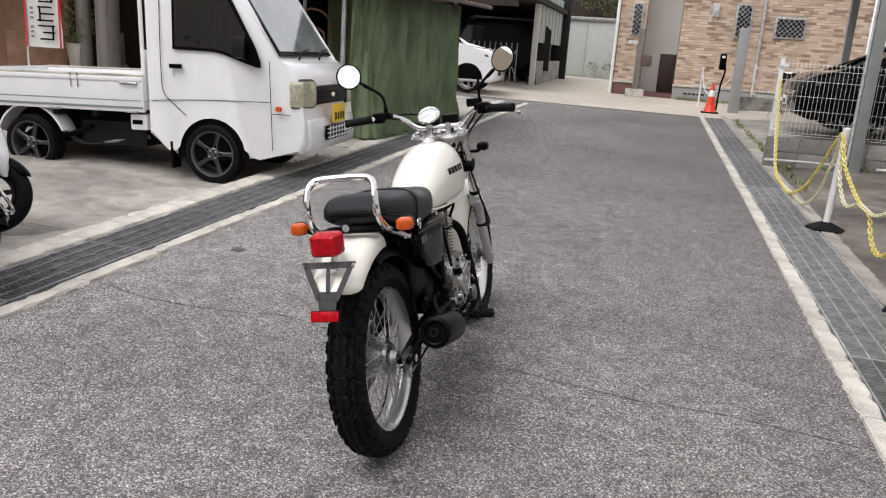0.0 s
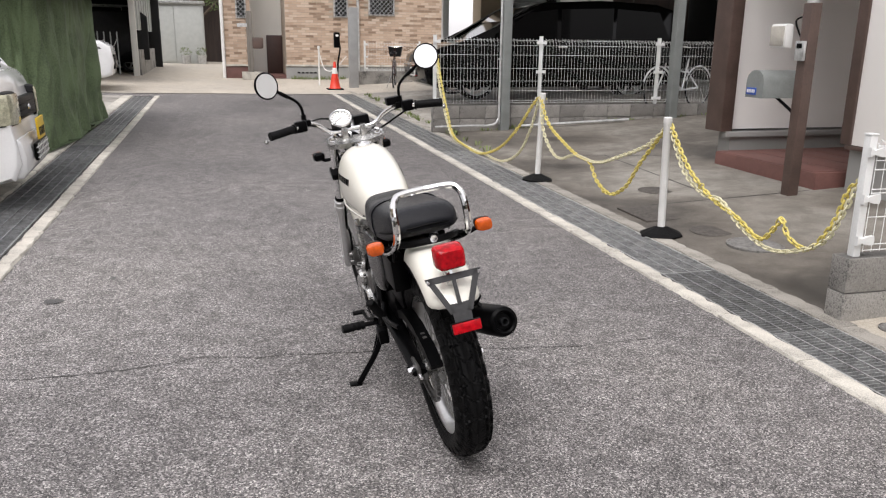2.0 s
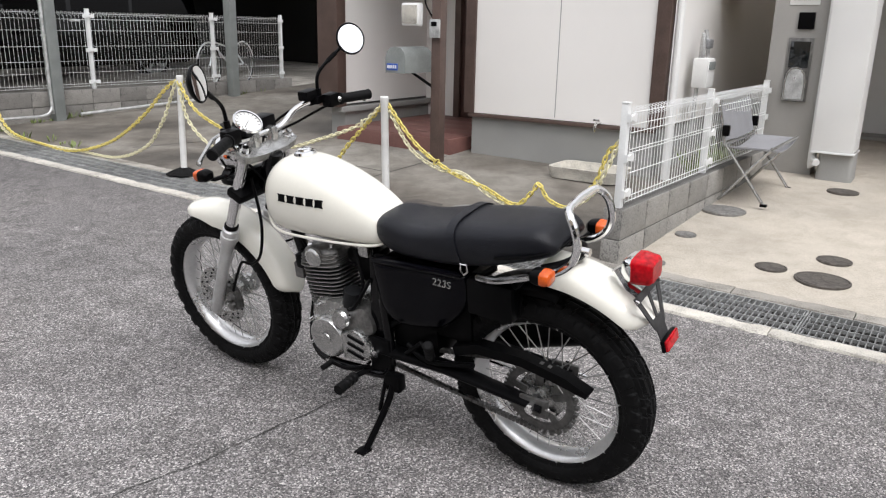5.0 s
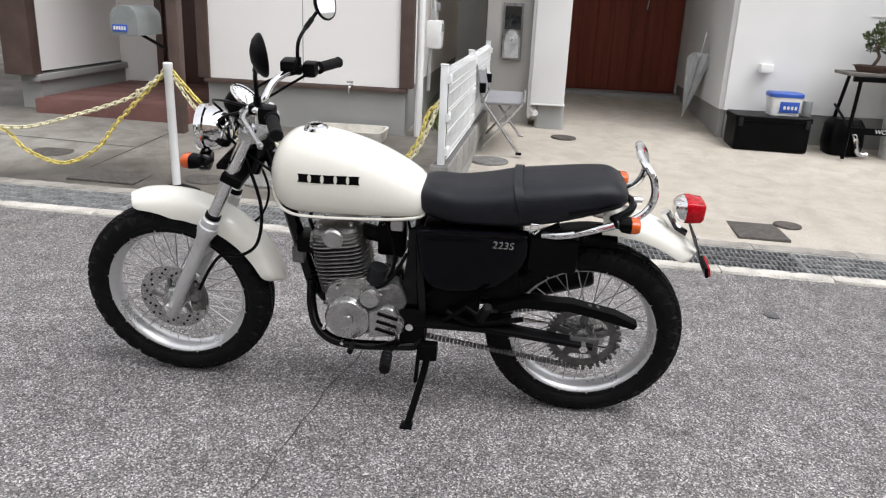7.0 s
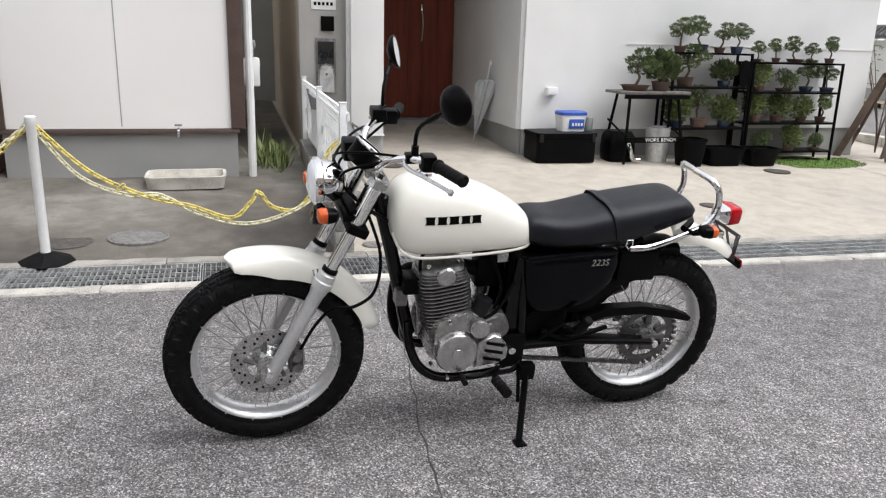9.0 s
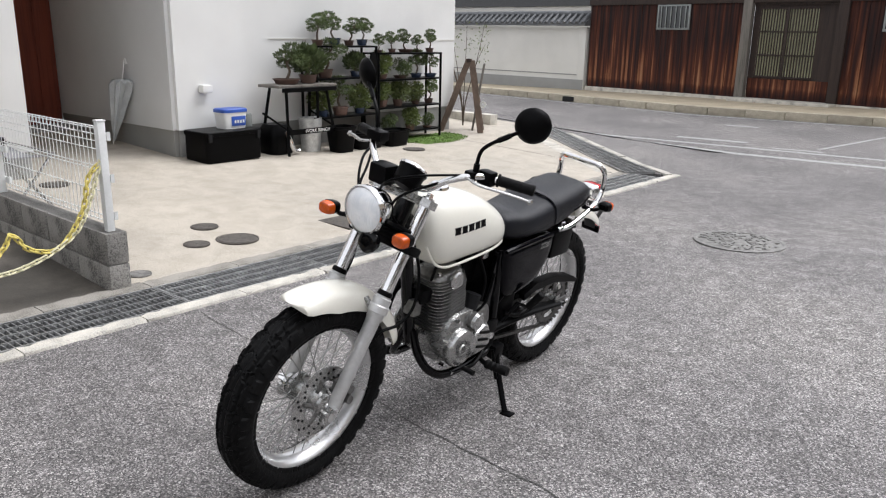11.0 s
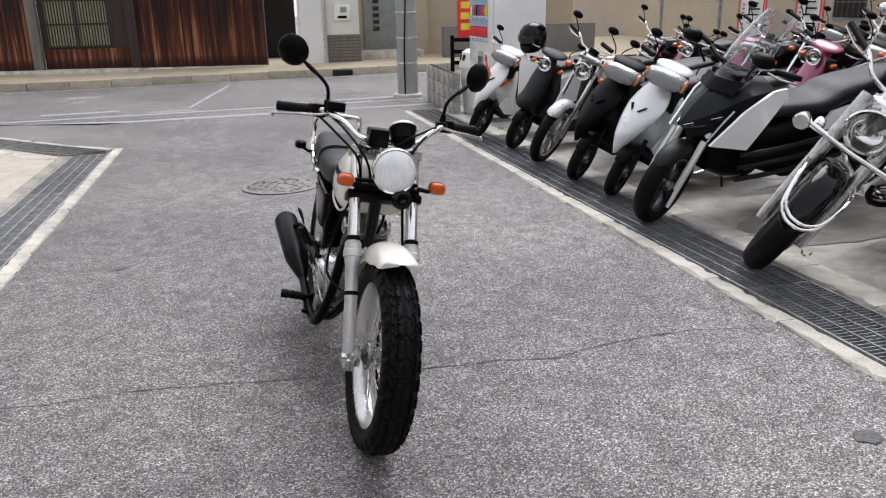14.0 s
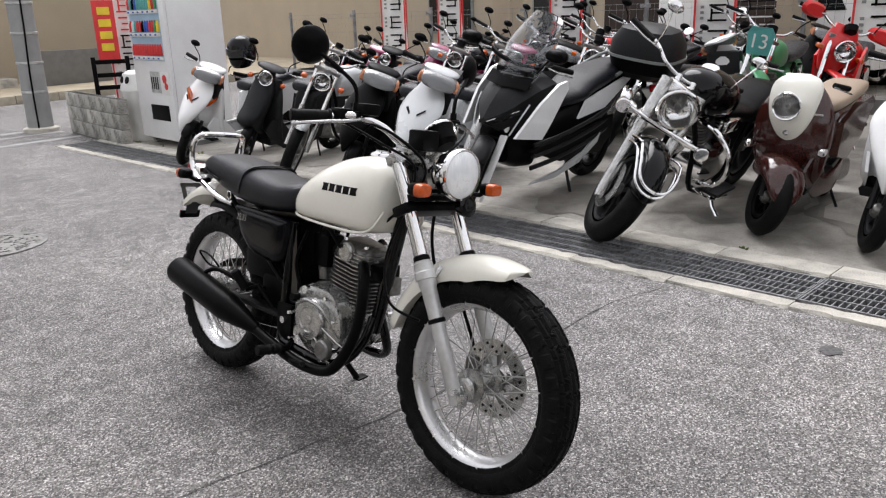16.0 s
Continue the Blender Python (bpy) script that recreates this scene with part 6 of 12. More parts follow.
def round_lamp(name, parent, m, r, depth, shell=CHROME, label=""):
    """A round headlamp along z of m: shell with a rolled rim, silvered bowl, bulb cap and a clear domed lens."""
    k = r / .09
    h = part(name, lathe(bmesh.new(), [(0, -depth), (.5 * r, -depth * .93), (.86 * r, -depth * .5), (r, -.012), (1.08 * r, -.004), (1.10 * r, .006), (1.04 * r, .014), (.95 * r, .010)], 32, m), shell, parent, label)
    part("reflector", lathe(bmesh.new(), [(.95 * r, .008), (.80 * r, -.022 * k), (.55 * r, -.042 * k), (.25 * r, -.054 * k), (0, -.056 * k)], 32, m), CHROME, h)
    part("bulb_cap", lathe(bmesh.new(), [(.16 * r, -.055 * k), (.16 * r, -.018 * k), (.10 * r, -.010 * k), (0, -.008 * k)], 14, m), ALU_DULL, h)
    part("lamp_lens", lathe(bmesh.new(), [(.95 * r, .009), (.7 * r, .020 * k), (.35 * r, .027 * k), (0, .029 * k)], 32, m), LAMP_GLASS_CLEAR, h).visible_shadow = False
    return h


def rider_frame(fx, fy, heading, lean, wb):
    """Frame of a two-wheeler whose front tyre touches the ground at fx, fy."""
    c, s = math.cos(radians(heading)), math.sin(radians(heading))
    return bike_frame(fx + s * wb, fy - c * wb, heading, lean, 0.012)


def blob(rows, mat, name, parent, label="", n=22, p=2.8, axis="u"):
    """A moulded body: rows of (place along the axis, centre, half height, half width)."""
    bm = bmesh.new()
    rings = []
    for a, c, h, w in lerp_rows(rows, 4 * (len(rows) - 1)):
        if axis == "u":
            rings.append(oval(U(a, 0, c), U(0, 1, 0), U(0, 0, 1), w, h, n, p))
        else:
            rings.append(oval(U(c, 0, a), U(0, 1, 0), U(1, 0, 0), w, h, n, p))
    loft(bm, rings)
    return part(name, bm, mat, parent, label, angle=50)


def mirrors(parent, u, w, v0, v1, dw, mat=BLACK, r=.05):
    for s in (1, -1):
        m = part("mirror", tube(bmesh.new(), curve([U(u, s * v0, w), U(u + .02, s * (v0 + .01), w + dw * .5), U(u, s * v1, w + dw)], 4), .005, 6), mat, parent)
        mm = Matrix.Translation(U(u - .01, s * v1, w + dw + .03)) @ Vector((0, -1, .05)).to_track_quat("Z", "Y").to_matrix().to_4x4()
        part("mirror_shell", loft(bmesh.new(), [[mm @ Vector((x * f * 1.25, y * f * .8, z)) for x, y in [(r * math.cos(t * .3927), r * math.sin(t * .3927)) for t in range(16)]] for f, z in ((.5, -.025), (.9, -.012), (1, 0))]), mat, m)
        part("mirror_glass", loft(bmesh.new(), [[mm @ Vector((x * f * 1.25, y * f * .8, z)) for x, y in [(r * math.cos(t * .3927), r * math.sin(t * .3927)) for t in range(16)]] for f, z in ((.94, .001), (.9, .003))]), MIRROR, m)


def bars(parent, u, w, half, back, mat=CHROME, rise=.03, lever_mat=ALU):
    pts = [U(u - back, half, w), U(u - back * .4, half * .62, w + .004), U(u, half * .38, w - rise * .6), U(u + .01, 0, w - rise)]
    pts += [Vector((-p.x, p.y, p.z)) for p in pts[-2::-1]]
    part("handlebar", tube(bmesh.new(), curve(pts, 5), .011, 8), mat, parent)
    for s in (1, -1):
        g0 = U(u - back * .45, s * half * .66, w + .003)
        part("grip", cyl(bmesh.new(), g0, U(u - back, s * half * 1.01, w), .017, n=10), RUBBER, parent)
        part("lever", tube(bmesh.new(), [U(u + .04 - back * .3, s * half * .55, w), U(u + .045 - back * .6, s * half * .8, w - .01), U(u + .01 - back, s * half * 1.03, w - .02)], .006, 6), lever_mat, parent)


def indicator(parent, p, size=(.03, .02, .018), mat=AMBER):
    part("indicator", loft(bmesh.new(), [oval(Vector(p) + Vector((0, d, 0)), (1, 0, 0), (0, 0, 1), size[0] * f, size[2] * f, 14, 3) for d, f in ((-size[1], .8), (0, 1), (size[1] * .7, .92), (size[1], .6))]), mat, parent)


def steer(b, names, u, w, rake, angle):
    """Turns the front end of a parked two-wheeler to the left about its steering axis."""
    q = U(u, 0, w)
    m = Matrix.Translation(q) @ Matrix.Rotation(radians(angle), 4, U(-math.sin(radians(rake)), 0, math.cos(radians(rake)))) @ Matrix.Translation(-q)
    for o in b.children:
        if o.name.split(".")[0] in names:
            o.matrix_basis = m @ o.matrix_basis


FRONT_END = {"front_wheel", "front_fender", "fork_leg", "fork_lower", "fork_tube", "fork_guard", "handle_cowl", "headlamp", "lamp_bar", "spot_lamp", "nacelle", "fender_loop", "indicator", "grip", "brake_lever", "lever", "handlebar", "mirror", "clamp", "instrument", "fork_shroud", "lamp_corner"}


def scooter(fx, fy, heading, lean, body, label, accent=None, lamp="cowl", wb=1.18, R=.215, seat_mat=VINYL, group="scooters parked in a row", mirror=True, turn=36):
    b = thing("scooter", rider_frame(fx, fy, heading, lean, wb), label, "scooter", group)
    acc = accent or body
    wheel(b, "front_wheel", Matrix.Translation(U(wb, 0, R)), R, .115 if accent else .085, .135, BLACK if accent else DARK_GREY, 5)
    wheel(b, "rear_wheel", Matrix.Translation(U(0, 0, R)), R, .09, .135, DARK_GREY, 5)
    retro = lamp == "round" and accent is not None
    for s in (1, -1):
        part("fork_leg", tube(bmesh.new(), [U(wb, s * .06, R), U(wb - .12, s * .055, .46)], .017, 8), DARK_GREY, b)
    if retro:
        blob([(wb - .30, .33, .03, .07), (wb - .23, .38, .08, .11), (wb - .10, .42, .09, .135), (wb + .06, .41, .085, .13), (wb + .17, .345, .06, .10), (wb + .215, .29, .02, .04)], body, "front_fender", b, p=2.1)
        blob([(.24, wb - .32, .04, .13), (.36, wb - .28, .06, .20), (.50, wb - .25, .08, .235), (.62, wb - .25, .09, .245), (.74, wb - .27, .09, .235), (.84, wb - .30, .075, .19), (.92, wb - .33, .05, .12)], body, "leg_shield", b, p=2.1, axis="w")
        blob([(.575, wb - .185, .015, .02), (.63, wb - .17, .03, .075), (.72, wb - .17, .05, .125), (.82, wb - .195, .06, .15), (.91, wb - .235, .055, .155), (.965, wb - .27, .04, .12), (.99, wb - .30, .015, .05)], acc, "front_panel", b, "cream front panel", p=2.1, axis="w")
        part("horn_badge", lathe(bmesh.new(), [(0, 0), (.018, 0), (.018, .006), (.010, .008), (0, .008)], 16, Matrix.Translation(U(wb - .128, 0, .645)) @ Vector((0, 1, -.1)).to_track_quat("Z", "Y").to_matrix().to_4x4()), CHROME, b)
        blob([(wb - .45, .935, .012, .05), (wb - .42, .94, .02, .10), (wb - .38, .94, .022, .12), (wb - .34, .94, .02, .10), (wb - .31, .935, .012, .05)], acc, "handle_cowl", b, p=2.4)
        part("script_badge", box(bmesh.new(), (-.185, wb - .215, .755), (-.115, wb - .195, .77), .003), CHROME, b)
        hm = Matrix.Translation(U(wb - .078, 0, .815)) @ Vector((0, 1, .10)).to_track_quat("Z", "Y").to_matrix().to_4x4()
    else:
        part("front_fender", arch(bmesh.new(), (wb, R), R + .022, 35, 150, .05, .035, 14, 8, .003, .1, .1), BLACK, b)
        if lamp == "round":
            blob([(.34, wb - .20, .03, .07), (.42, wb - .10, .09, .10), (.50, wb - .08, .12, .125), (.60, wb - .15, .10, .135), (.72, wb - .21, .075, .14), (.84, wb - .27, .055, .12), (.92, wb - .31, .04, .08)], body, "leg_shield", b, p=2.3, axis="w")
        else:
            blob([(.36, wb + .08, .02, .012), (.42, wb + .05, .05, .05), (.50, wb + .0, .08, .10), (.59, wb - .07, .085, .155), (.68, wb - .14, .075, .185), (.76, wb - .20, .06, .165), (.84, wb - .25, .045, .11), (.91, wb - .29, .03, .06)], body, "leg_shield", b, p=1.75, axis="w")
            for s in (1, -1):
                part("shield_slot", loft(bmesh.new(), [[U(wb - .045 + d - .03 * a, s * (.035 + .045 * a), .665 + .03 * a + c) for a, c in ((0, -.006), (1, -.004), (1, .006), (0, .004))] for d in (-.02, .006)]), BLACK, b)
        blob([(.24, wb - .36, .03, .15), (.34, wb - .30, .04, .19), (.46, wb - .28, .045, .20), (.60, wb - .29, .045, .20), (.74, wb - .32, .04, .17), (.82, wb - .34, .02, .10)], body if lamp != "nose" else WHITE_PAINT, "side_shield", b, p=2.6, axis="w")
        blob([(wb - .42, .955, .012, .05), (wb - .38, .96, .020, .10), (wb - .33, .965, .026, .135), (wb - .28, .965, .024, .135), (wb - .235, .962, .016, .11), (wb - .21, .958, .008, .06)], body, "handle_cowl", b, p=2.4)
        hm = Matrix.Translation(U(wb - .14, 0, .90)) @ Vector((0, 1, .05)).to_track_quat("Z", "Y").to_matrix().to_4x4()
    if lamp == "round":
        round_lamp("lamp_body" if retro else "headlamp", b, hm, .080 if retro else .064, .08)
    else:
        part("headlamp", loft(bmesh.new(), [oval(U(u, 0, .925 + z), U(0, 1, 0), U(-.45, 0, .89), a, c, 24, 2.8) for u, z, a, c in ((wb - .26, .0, .14, .045), (wb - .17, -.006, .145, .054), (wb - .125, -.014, .125, .048), (wb - .105, -.020, .08, .032))]), CLEAR_LENS, b, "wide clear headlamp")
        for s in (1, -1):
            part("lamp_corner", loft(bmesh.new(), [oval(U(u, s * v, .913), U(.5, s * .86, 0), U(-.45, 0, .89), a, c, 14, 2.6) for u, v, a, c in ((wb - .22, .125, .035, .040), (wb - .165, .128, .034, .042), (wb - .148, .130, .022, .028))]), AMBER_PALE, b, "pale amber lamp corner")
    for s in (1, -1):
        if lamp == "nose":
            part("indicator", loft(bmesh.new(), [[U(wb - .085 + d - .03 * a, s * (.105 + .045 * a), .69 + c * .03 + .045 * a) for a, c in ((-1, -.3), (0, -1), (1, -.2), (1, .5), (0, .7), (-1, .2))] for d in (-.05, .022)]), AMBER, b)
        else:
            indicator(b, U(wb - .155, s * .225, .545), (.026, .04, .026), CHROME) if retro else (indicator(b, U(wb - .21, s * .155, .86), (.024, .03, .018)) if lamp == "round" else None)
        part("grip", cyl(bmesh.new(), U(wb - .36, s * .19, .965), U(wb - .42, s * .31, .965), .018, n=10), RUBBER, b)
        part("brake_lever", tube(bmesh.new(), [U(wb - .30, s * .17, .962), U(wb - .31, s * .24, .955), U(wb - .36, s * .315, .945)], .006, 6), ALU, b)
        part("side_panel", loft(bmesh.new(), [[U(u, s * v, w) for u, w in ((.44, .40), (.40, .62), (.10, .70), (-.25, .73), (-.34, .68), (-.10, .46), (.20, .34))] for v in (.10, .155, .165)]), body, b)
    for s in (1, -1):
        part("floor_skirt", loft(bmesh.new(), [[U(u, s * (v + .012 * i), w) for u, v, w in ((wb - .20, .155, .50), (wb - .13, .13, .40), (wb - .20, .135, .30), (wb - .34, .15, .20), (.52, .155, .175), (.34, .15, .24), (.30, .15, .36), (.44, .158, .33), (wb - .46, .165, .31), (wb - .32, .175, .46))] for i in (0, 1, 1.5)]), body, b)
    part("floor_board", loft(bmesh.new(), [[U(u, v, w) for v, w in ((-.15, .25), (.15, .25), (.165, .29), (.15, .305), (-.15, .305), (-.165, .29))] for u in (.36, .55, .80, wb - .18)]), DARK_GREY, b)
    part("inner_shield", box(bmesh.new(), (-.15, wb - .36, .28), (.15, wb - .26, .86), .03), BEIGE_VINYL if retro else DARK_GREY, b)
    blob([(.46, .42, .12, .10), (.40, .52, .18, .135), (.20, .58, .15, .15), (-.05, .62, .12, .145), (-.28, .68, .07, .11), (-.36, .70, .03, .06)], body, "rear_body", b, p=2.7)
    blob([(.50, .70, .02, .08), (.46, .73, .04, .12), (.30, .745, .045, .14), (.05, .775, .05, .15), (-.18, .80, .045, .14), (-.30, .80, .025, .10)], seat_mat, "seat", b, p=3)
    part("engine_unit", loft(bmesh.new(), [oval(U(u, .10, w), U(0, 1, 0), U(0, 0, 1), .035, h, 16, 3) for u, w, h in ((.36, .27, .05), (.25, .26, .08), (.05, .23, .085), (-.06, .22, .07))]), ALU_DULL, b)
    part("silencer", cyl(bmesh.new(), U(.22, -.13, .26), U(-.16, -.14, .34), .045, n=14), BLACK, b)
    part("tail_lamp", box(bmesh.new(), (-.08, -.385, .66), (.08, -.33, .72), .015), RED_LENS, b)
    part("rear_guard", arch(bmesh.new(), (0, R), R + .05, 80, 150, .07, .02, 10, 6), DARK_GREY, b)
    part("stand", tube(bmesh.new(), [U(.34, .10, .24), U(.36, .15, .12), U(.38, .20, .035 + .0)], .010, 7), DARK_GREY, b)
    if mirror:
        mirrors(b, wb - .33, .97, .15, .23, .13, BLACK, .038)
    steer(b, FRONT_END if not retro else FRONT_END - {"indicator"}, wb, R, 27, turn)
    return b


_FIN = mesh_of("fin", loft(bmesh.new(), [oval((0, 0, d), (1, 0, 0), (0, 1, 0), .088, .086, 16, 4) for d in (0, .012)]), ALU_DULL)


def naked_bike(fx, fy, heading, lean, tank, label, wb=1.40, R=.30, rim_mat=ALU, group="motorcycles parked on the forecourt", guard=CHROME, lamp=True, bar_w=1.0, w=.095, high_guard=False, seat=VINYL, turn=38):
    b = thing("motorcycle", rider_frame(fx, fy, heading, lean, wb), label, "motorcycle", group)
    wheel(b, "front_wheel", Matrix.Translation(U(wb, 0, R)), R, w, R - .085, rim_mat, 10)
    wheel(b, "rear_wheel", Matrix.Translation(U(0, 0, R)), R, w + .02, R - .09, rim_mat, 10)
    t = math.tan(radians(27))
    for s in (1, -1):
        part("fork_lower", tube(bmesh.new(), [U(wb, s * .09, R), U(wb - .33 * t, s * .09, R + .33)], .023, 10), ALU, b)
        part("fork_tube", tube(bmesh.new(), [U(wb - .33 * t, s * .09, R + .33), U(wb - .68 * t, s * .09, R + .68)], .017, 10), CHROME, b)
    if high_guard:
        blob([(wb - .20, .74, .02, .05), (wb - .05, .74, .02, .07), (wb + .15, .70, .015, .06), (wb + .28, .66, .01, .03)], tank, "front_fender", b)
    else:
        part("front_fender", arch(bmesh.new(), (wb, R), R + .035, 55, 150, .06, .045, 16, 8, .003, .1, .1), guard, b)
    part("rear_fender", arch(bmesh.new(), (0, R), R + .07, 75, 140, .08, .05, 12, 8), tank if high_guard else BLACK, b)
    top = R + .66
    part("clamp", box(bmesh.new(), (-.12, wb - .38, top - .03), (.12, wb - .30, top), .01), ALU_DULL, b)
    if lamp:
        hm = Matrix.Translation(U(wb - .20, 0, top - .08)) @ Vector((0, 1, -.04)).to_track_quat("Z", "Y").to_matrix().to_4x4()
        round_lamp("headlamp", b, hm, .076, .12)
        for s in (1, -1):
            indicator(b, U(wb - .26, s * .17, top - .11), (.026, .03, .02))
    bars(b, wb - .36, top + .10 * bar_w, .36, .14, rise=.07 * bar_w)
    part("instrument", lathe(bmesh.new(), [(0, -.03), (.045, -.025), (.05, .02), (.046, .024), (0, .02)], 20, Matrix.Translation(U(wb - .30, 0, top + .07)) @ Vector((0, -.6, .8)).to_track_quat("Z", "Y").to_matrix().to_4x4()), BLACK, b)
    blob([(wb - .42, .80, .09, .09), (wb - .50, .83, .125, .125), (wb - .66, .83, .12, .13), (wb - .82, .78, .085, .10), (wb - .88, .75, .04, .06)], tank, "fuel_tank", b, p=2.5)
    blob([(wb - .84, .76, .02, .08), (wb - .88, .78, .045, .11), (.30, .785, .045, .13), (.05, .82, .05, .13), (-.14, .84, .035, .10), (-.20, .84, .015, .06)], seat, "seat", b, p=3)
    blob([(.52, .60, .06, .09), (.42, .60, .09, .11), (.25, .62, .07, .10), (.14, .66, .03, .06)], BLACK_GLOSS if not high_guard else tank, "side_cover", b, p=3)
    part("crankcase", loft(bmesh.new(), [oval(U(.66, v, .36), U(1, 0, 0), U(0, 0, 1), a, c, 20, 3) for v, a, c in ((.13, .09, .07), (.11, .13, .10), (-.11, .13, .10), (-.13, .09, .07))]), ALU_DULL, b)
    cy = part("cylinder", loft(bmesh.new(), [oval(U(.72, 0, z), U(1, 0, 0), U(0, 1, 0), .065, .065, 12, 3) for z in (.44, .66)]), ALU_DULL, b)
    for k in range(8):
        share("fin", _FIN, cy, Matrix.Translation(U(.72, 0, .46 + .022 * k)))
    for s in (1, -1):
        part("frame_tube", tube(bmesh.new(), curve([U(wb - .36, 0, top - .06), U(wb - .45, s * .06, .5), U(.80, s * .11, .24), U(.55, s * .12, .24), U(.48, s * .10, .50), U(.30, s * .10, .72)], 4), .016, 8), BLACK, b)
        part("swingarm", tube(bmesh.new(), [U(.50, s * .10, .34), U(0, s * .11, R)], .02, 8), BLACK, b)
        part("shock", tube(bmesh.new(), [U(.05, s * .13, R + .03), U(.17, s * .12, .70)], .024, 10), CHROME, b)
        part("footpeg", cyl(bmesh.new(), U(.52, s * .13, .28), U(.52, s * .27, .28), .015, n=8), RUBBER, b)
    part("exhaust", tube(bmesh.new(), curve([U(.80, -.03, .58), U(.90, -.07, .48), U(.86, -.12, .30), U(.60, -.15, .25), U(.25, -.17, .28), U(-.25, -.18, .34)], 5), [.018] * 16 + [.03, .042, .045, .045, .045, .045, .045, .045, .045, .04], 10), CHROME, b)
    part("tail_lamp", box(bmesh.new(), (-.05, -.30, .74), (.05, -.24, .80), .01), RED_LENS, b)
    part("side_stand", tube(bmesh.new(), [U(.50, .11, .26), U(.53, .18, .14), U(.55, .235, .055)], .011, 7), CHROME, b)
    mirrors(b, wb - .38, top + .10, .22, .29, .14, BLACK, .040)
    steer(b, FRONT_END, wb, R, 27, turn)
    return b


def maxi_scooter(fx, fy, heading, lean):
    wb, R = 1.50, .285
    b = thing("maxi_scooter", rider_frame(fx, fy, heading, lean, wb), "large black and white touring scooter with a tall smoked windscreen", "scooter")
    wheel(b, "front_wheel", Matrix.Translation(U(wb, 0, R)) , R, .12, .19, DARK_GREY, 5)
    wheel(b, "rear_wheel", Matrix.Translation(U(0, 0, R)), R, .14, .18, DARK_GREY, 5)
    part("front_fender", arch(bmesh.new(), (wb, R), R + .02, 45, 150, .066, .05, 18, 8, .003, .15, .1), DARK_GREY, b)
    for s in (1, -1):
        part("fork_leg", tube(bmesh.new(), [U(wb + .01, s * .09, R), U(wb - .20, s * .09, .72)], .021, 10), WHITE_PAINT, b)
        part("fork_guard", loft(bmesh.new(), [[U(wb + .05 - (w - .30) * .5 + d, s * v, w) for d, w in ((-.018, .20), (.004, .20), (.035, .44), (.012, .62), (-.018, .60))] for v in (.102, .122)]), WHITE_PAINT, b, "pale fork guard")
    nose = bmesh.new()
    rings = []
    for u, wt, hw, wm, wl in ((wb - .05, .705, .020, .690, .665), (wb - .10, .775, .085, .730, .640), (wb - .17, .850, .135, .775, .600), (wb - .25, .915, .170, .825, .565), (wb - .38, .965, .205, .885, .550), (wb - .52, .985, .225, .920, .560)):
        half = [(0, wt), (hw * .34, wt - .012), (hw * .62, (wt * 2 + wm) / 3 - .012), (hw, wm), (hw * .96, wm - .03), (hw * .80, (wm + wl) / 2), (hw * .55, wl)]
        rings.append([U(u, v, w) for v, w in half] + [U(u, -v, w) for v, w in half[:0:-1]])
    loft(nose, rings)
    part("front_fairing", nose, DARK_GREY, b, "matte black creased nose", angle=14)
    part("radiator_cowl", loft(bmesh.new(), [oval(U(u, 0, w), U(0, 1, 0), U(.25, 0, 1), hv, hw, 18, 3.2) for u, w, hv, hw in ((wb - .17, .56, .09, .08), (wb - .20, .50, .12, .13), (wb - .30, .48, .16, .16), (wb - .42, .48, .19, .17))]), BLACK, b)
    for k in range(4):
        part("cowl_slat", box(bmesh.new(), (-.08, wb - .185, .44 + .035 * k), (.08, wb - .165, .452 + .035 * k), .003), DARK_GREY, b)
    for s in (1, -1):
        part("headlamp", loft(bmesh.new(), [[U(wb - .055 + d - .15 * a - .03 * a * a, s * (.028 + .125 * a), .668 + .068 * a + c) for a, c in ((0, -.010), (.5, -.026), (1, -.008), (1, .016), (.5, .012), (0, .008))] for d in (-.06, .010)]), CAR_GLASS, b, "narrow slanted dark headlamp")
        part("lamp_strip", tube(bmesh.new(), [U(wb - .045 - .15 * a - .03 * a * a, s * (.030 + .125 * a), .682 + .072 * a) for a in (0, .35, .7, 1)], .0045, 6), ALU, b, "bright trim line over the headlamp")
        part("edge_trim", tube(bmesh.new(), curve([U(wb - .15, s * .15, .60), U(wb - .21, s * .185, .72), U(wb - .27, s * .20, .80)], 4), .006, 6), SILVER_PAINT, b)
        part("white_panel", loft(bmesh.new(), [[U(u, s * (v + .012 * i), w) for u, v, w in ((wb - .12, .205, .60), (wb - .34, .268, .575), (wb - .41, .283, .69), (wb - .55, .285, .89), (wb - .54, .278, .945), (wb - .46, .270, .93), (wb - .30, .250, .815))] for i in (0, 1, 1.6)]), WHITE_PAINT, b, "white side panel")
        part("lower_panel", loft(bmesh.new(), [[U(u, s * (v + .02 * i), w) for u, v, w in ((wb - .30, .20, .48), (.80, .215, .34), (.20, .20, .30), (.05, .20, .42), (.10, .21, .58), (.75, .225, .52))] for i in (0, 1)]), BLACK, b)
        part("sill_trim", loft(bmesh.new(), [[U(u, s * (v + .016 * i), w) for u, v, w in ((1.12, .20, .225), (.80, .225, .275), (.50, .232, .36), (.28, .226, .47), (.30, .226, .40), (.55, .235, .285), (.85, .225, .225))] for i in (0, 1)]), SILVER_PAINT, b, "pale sill trim")
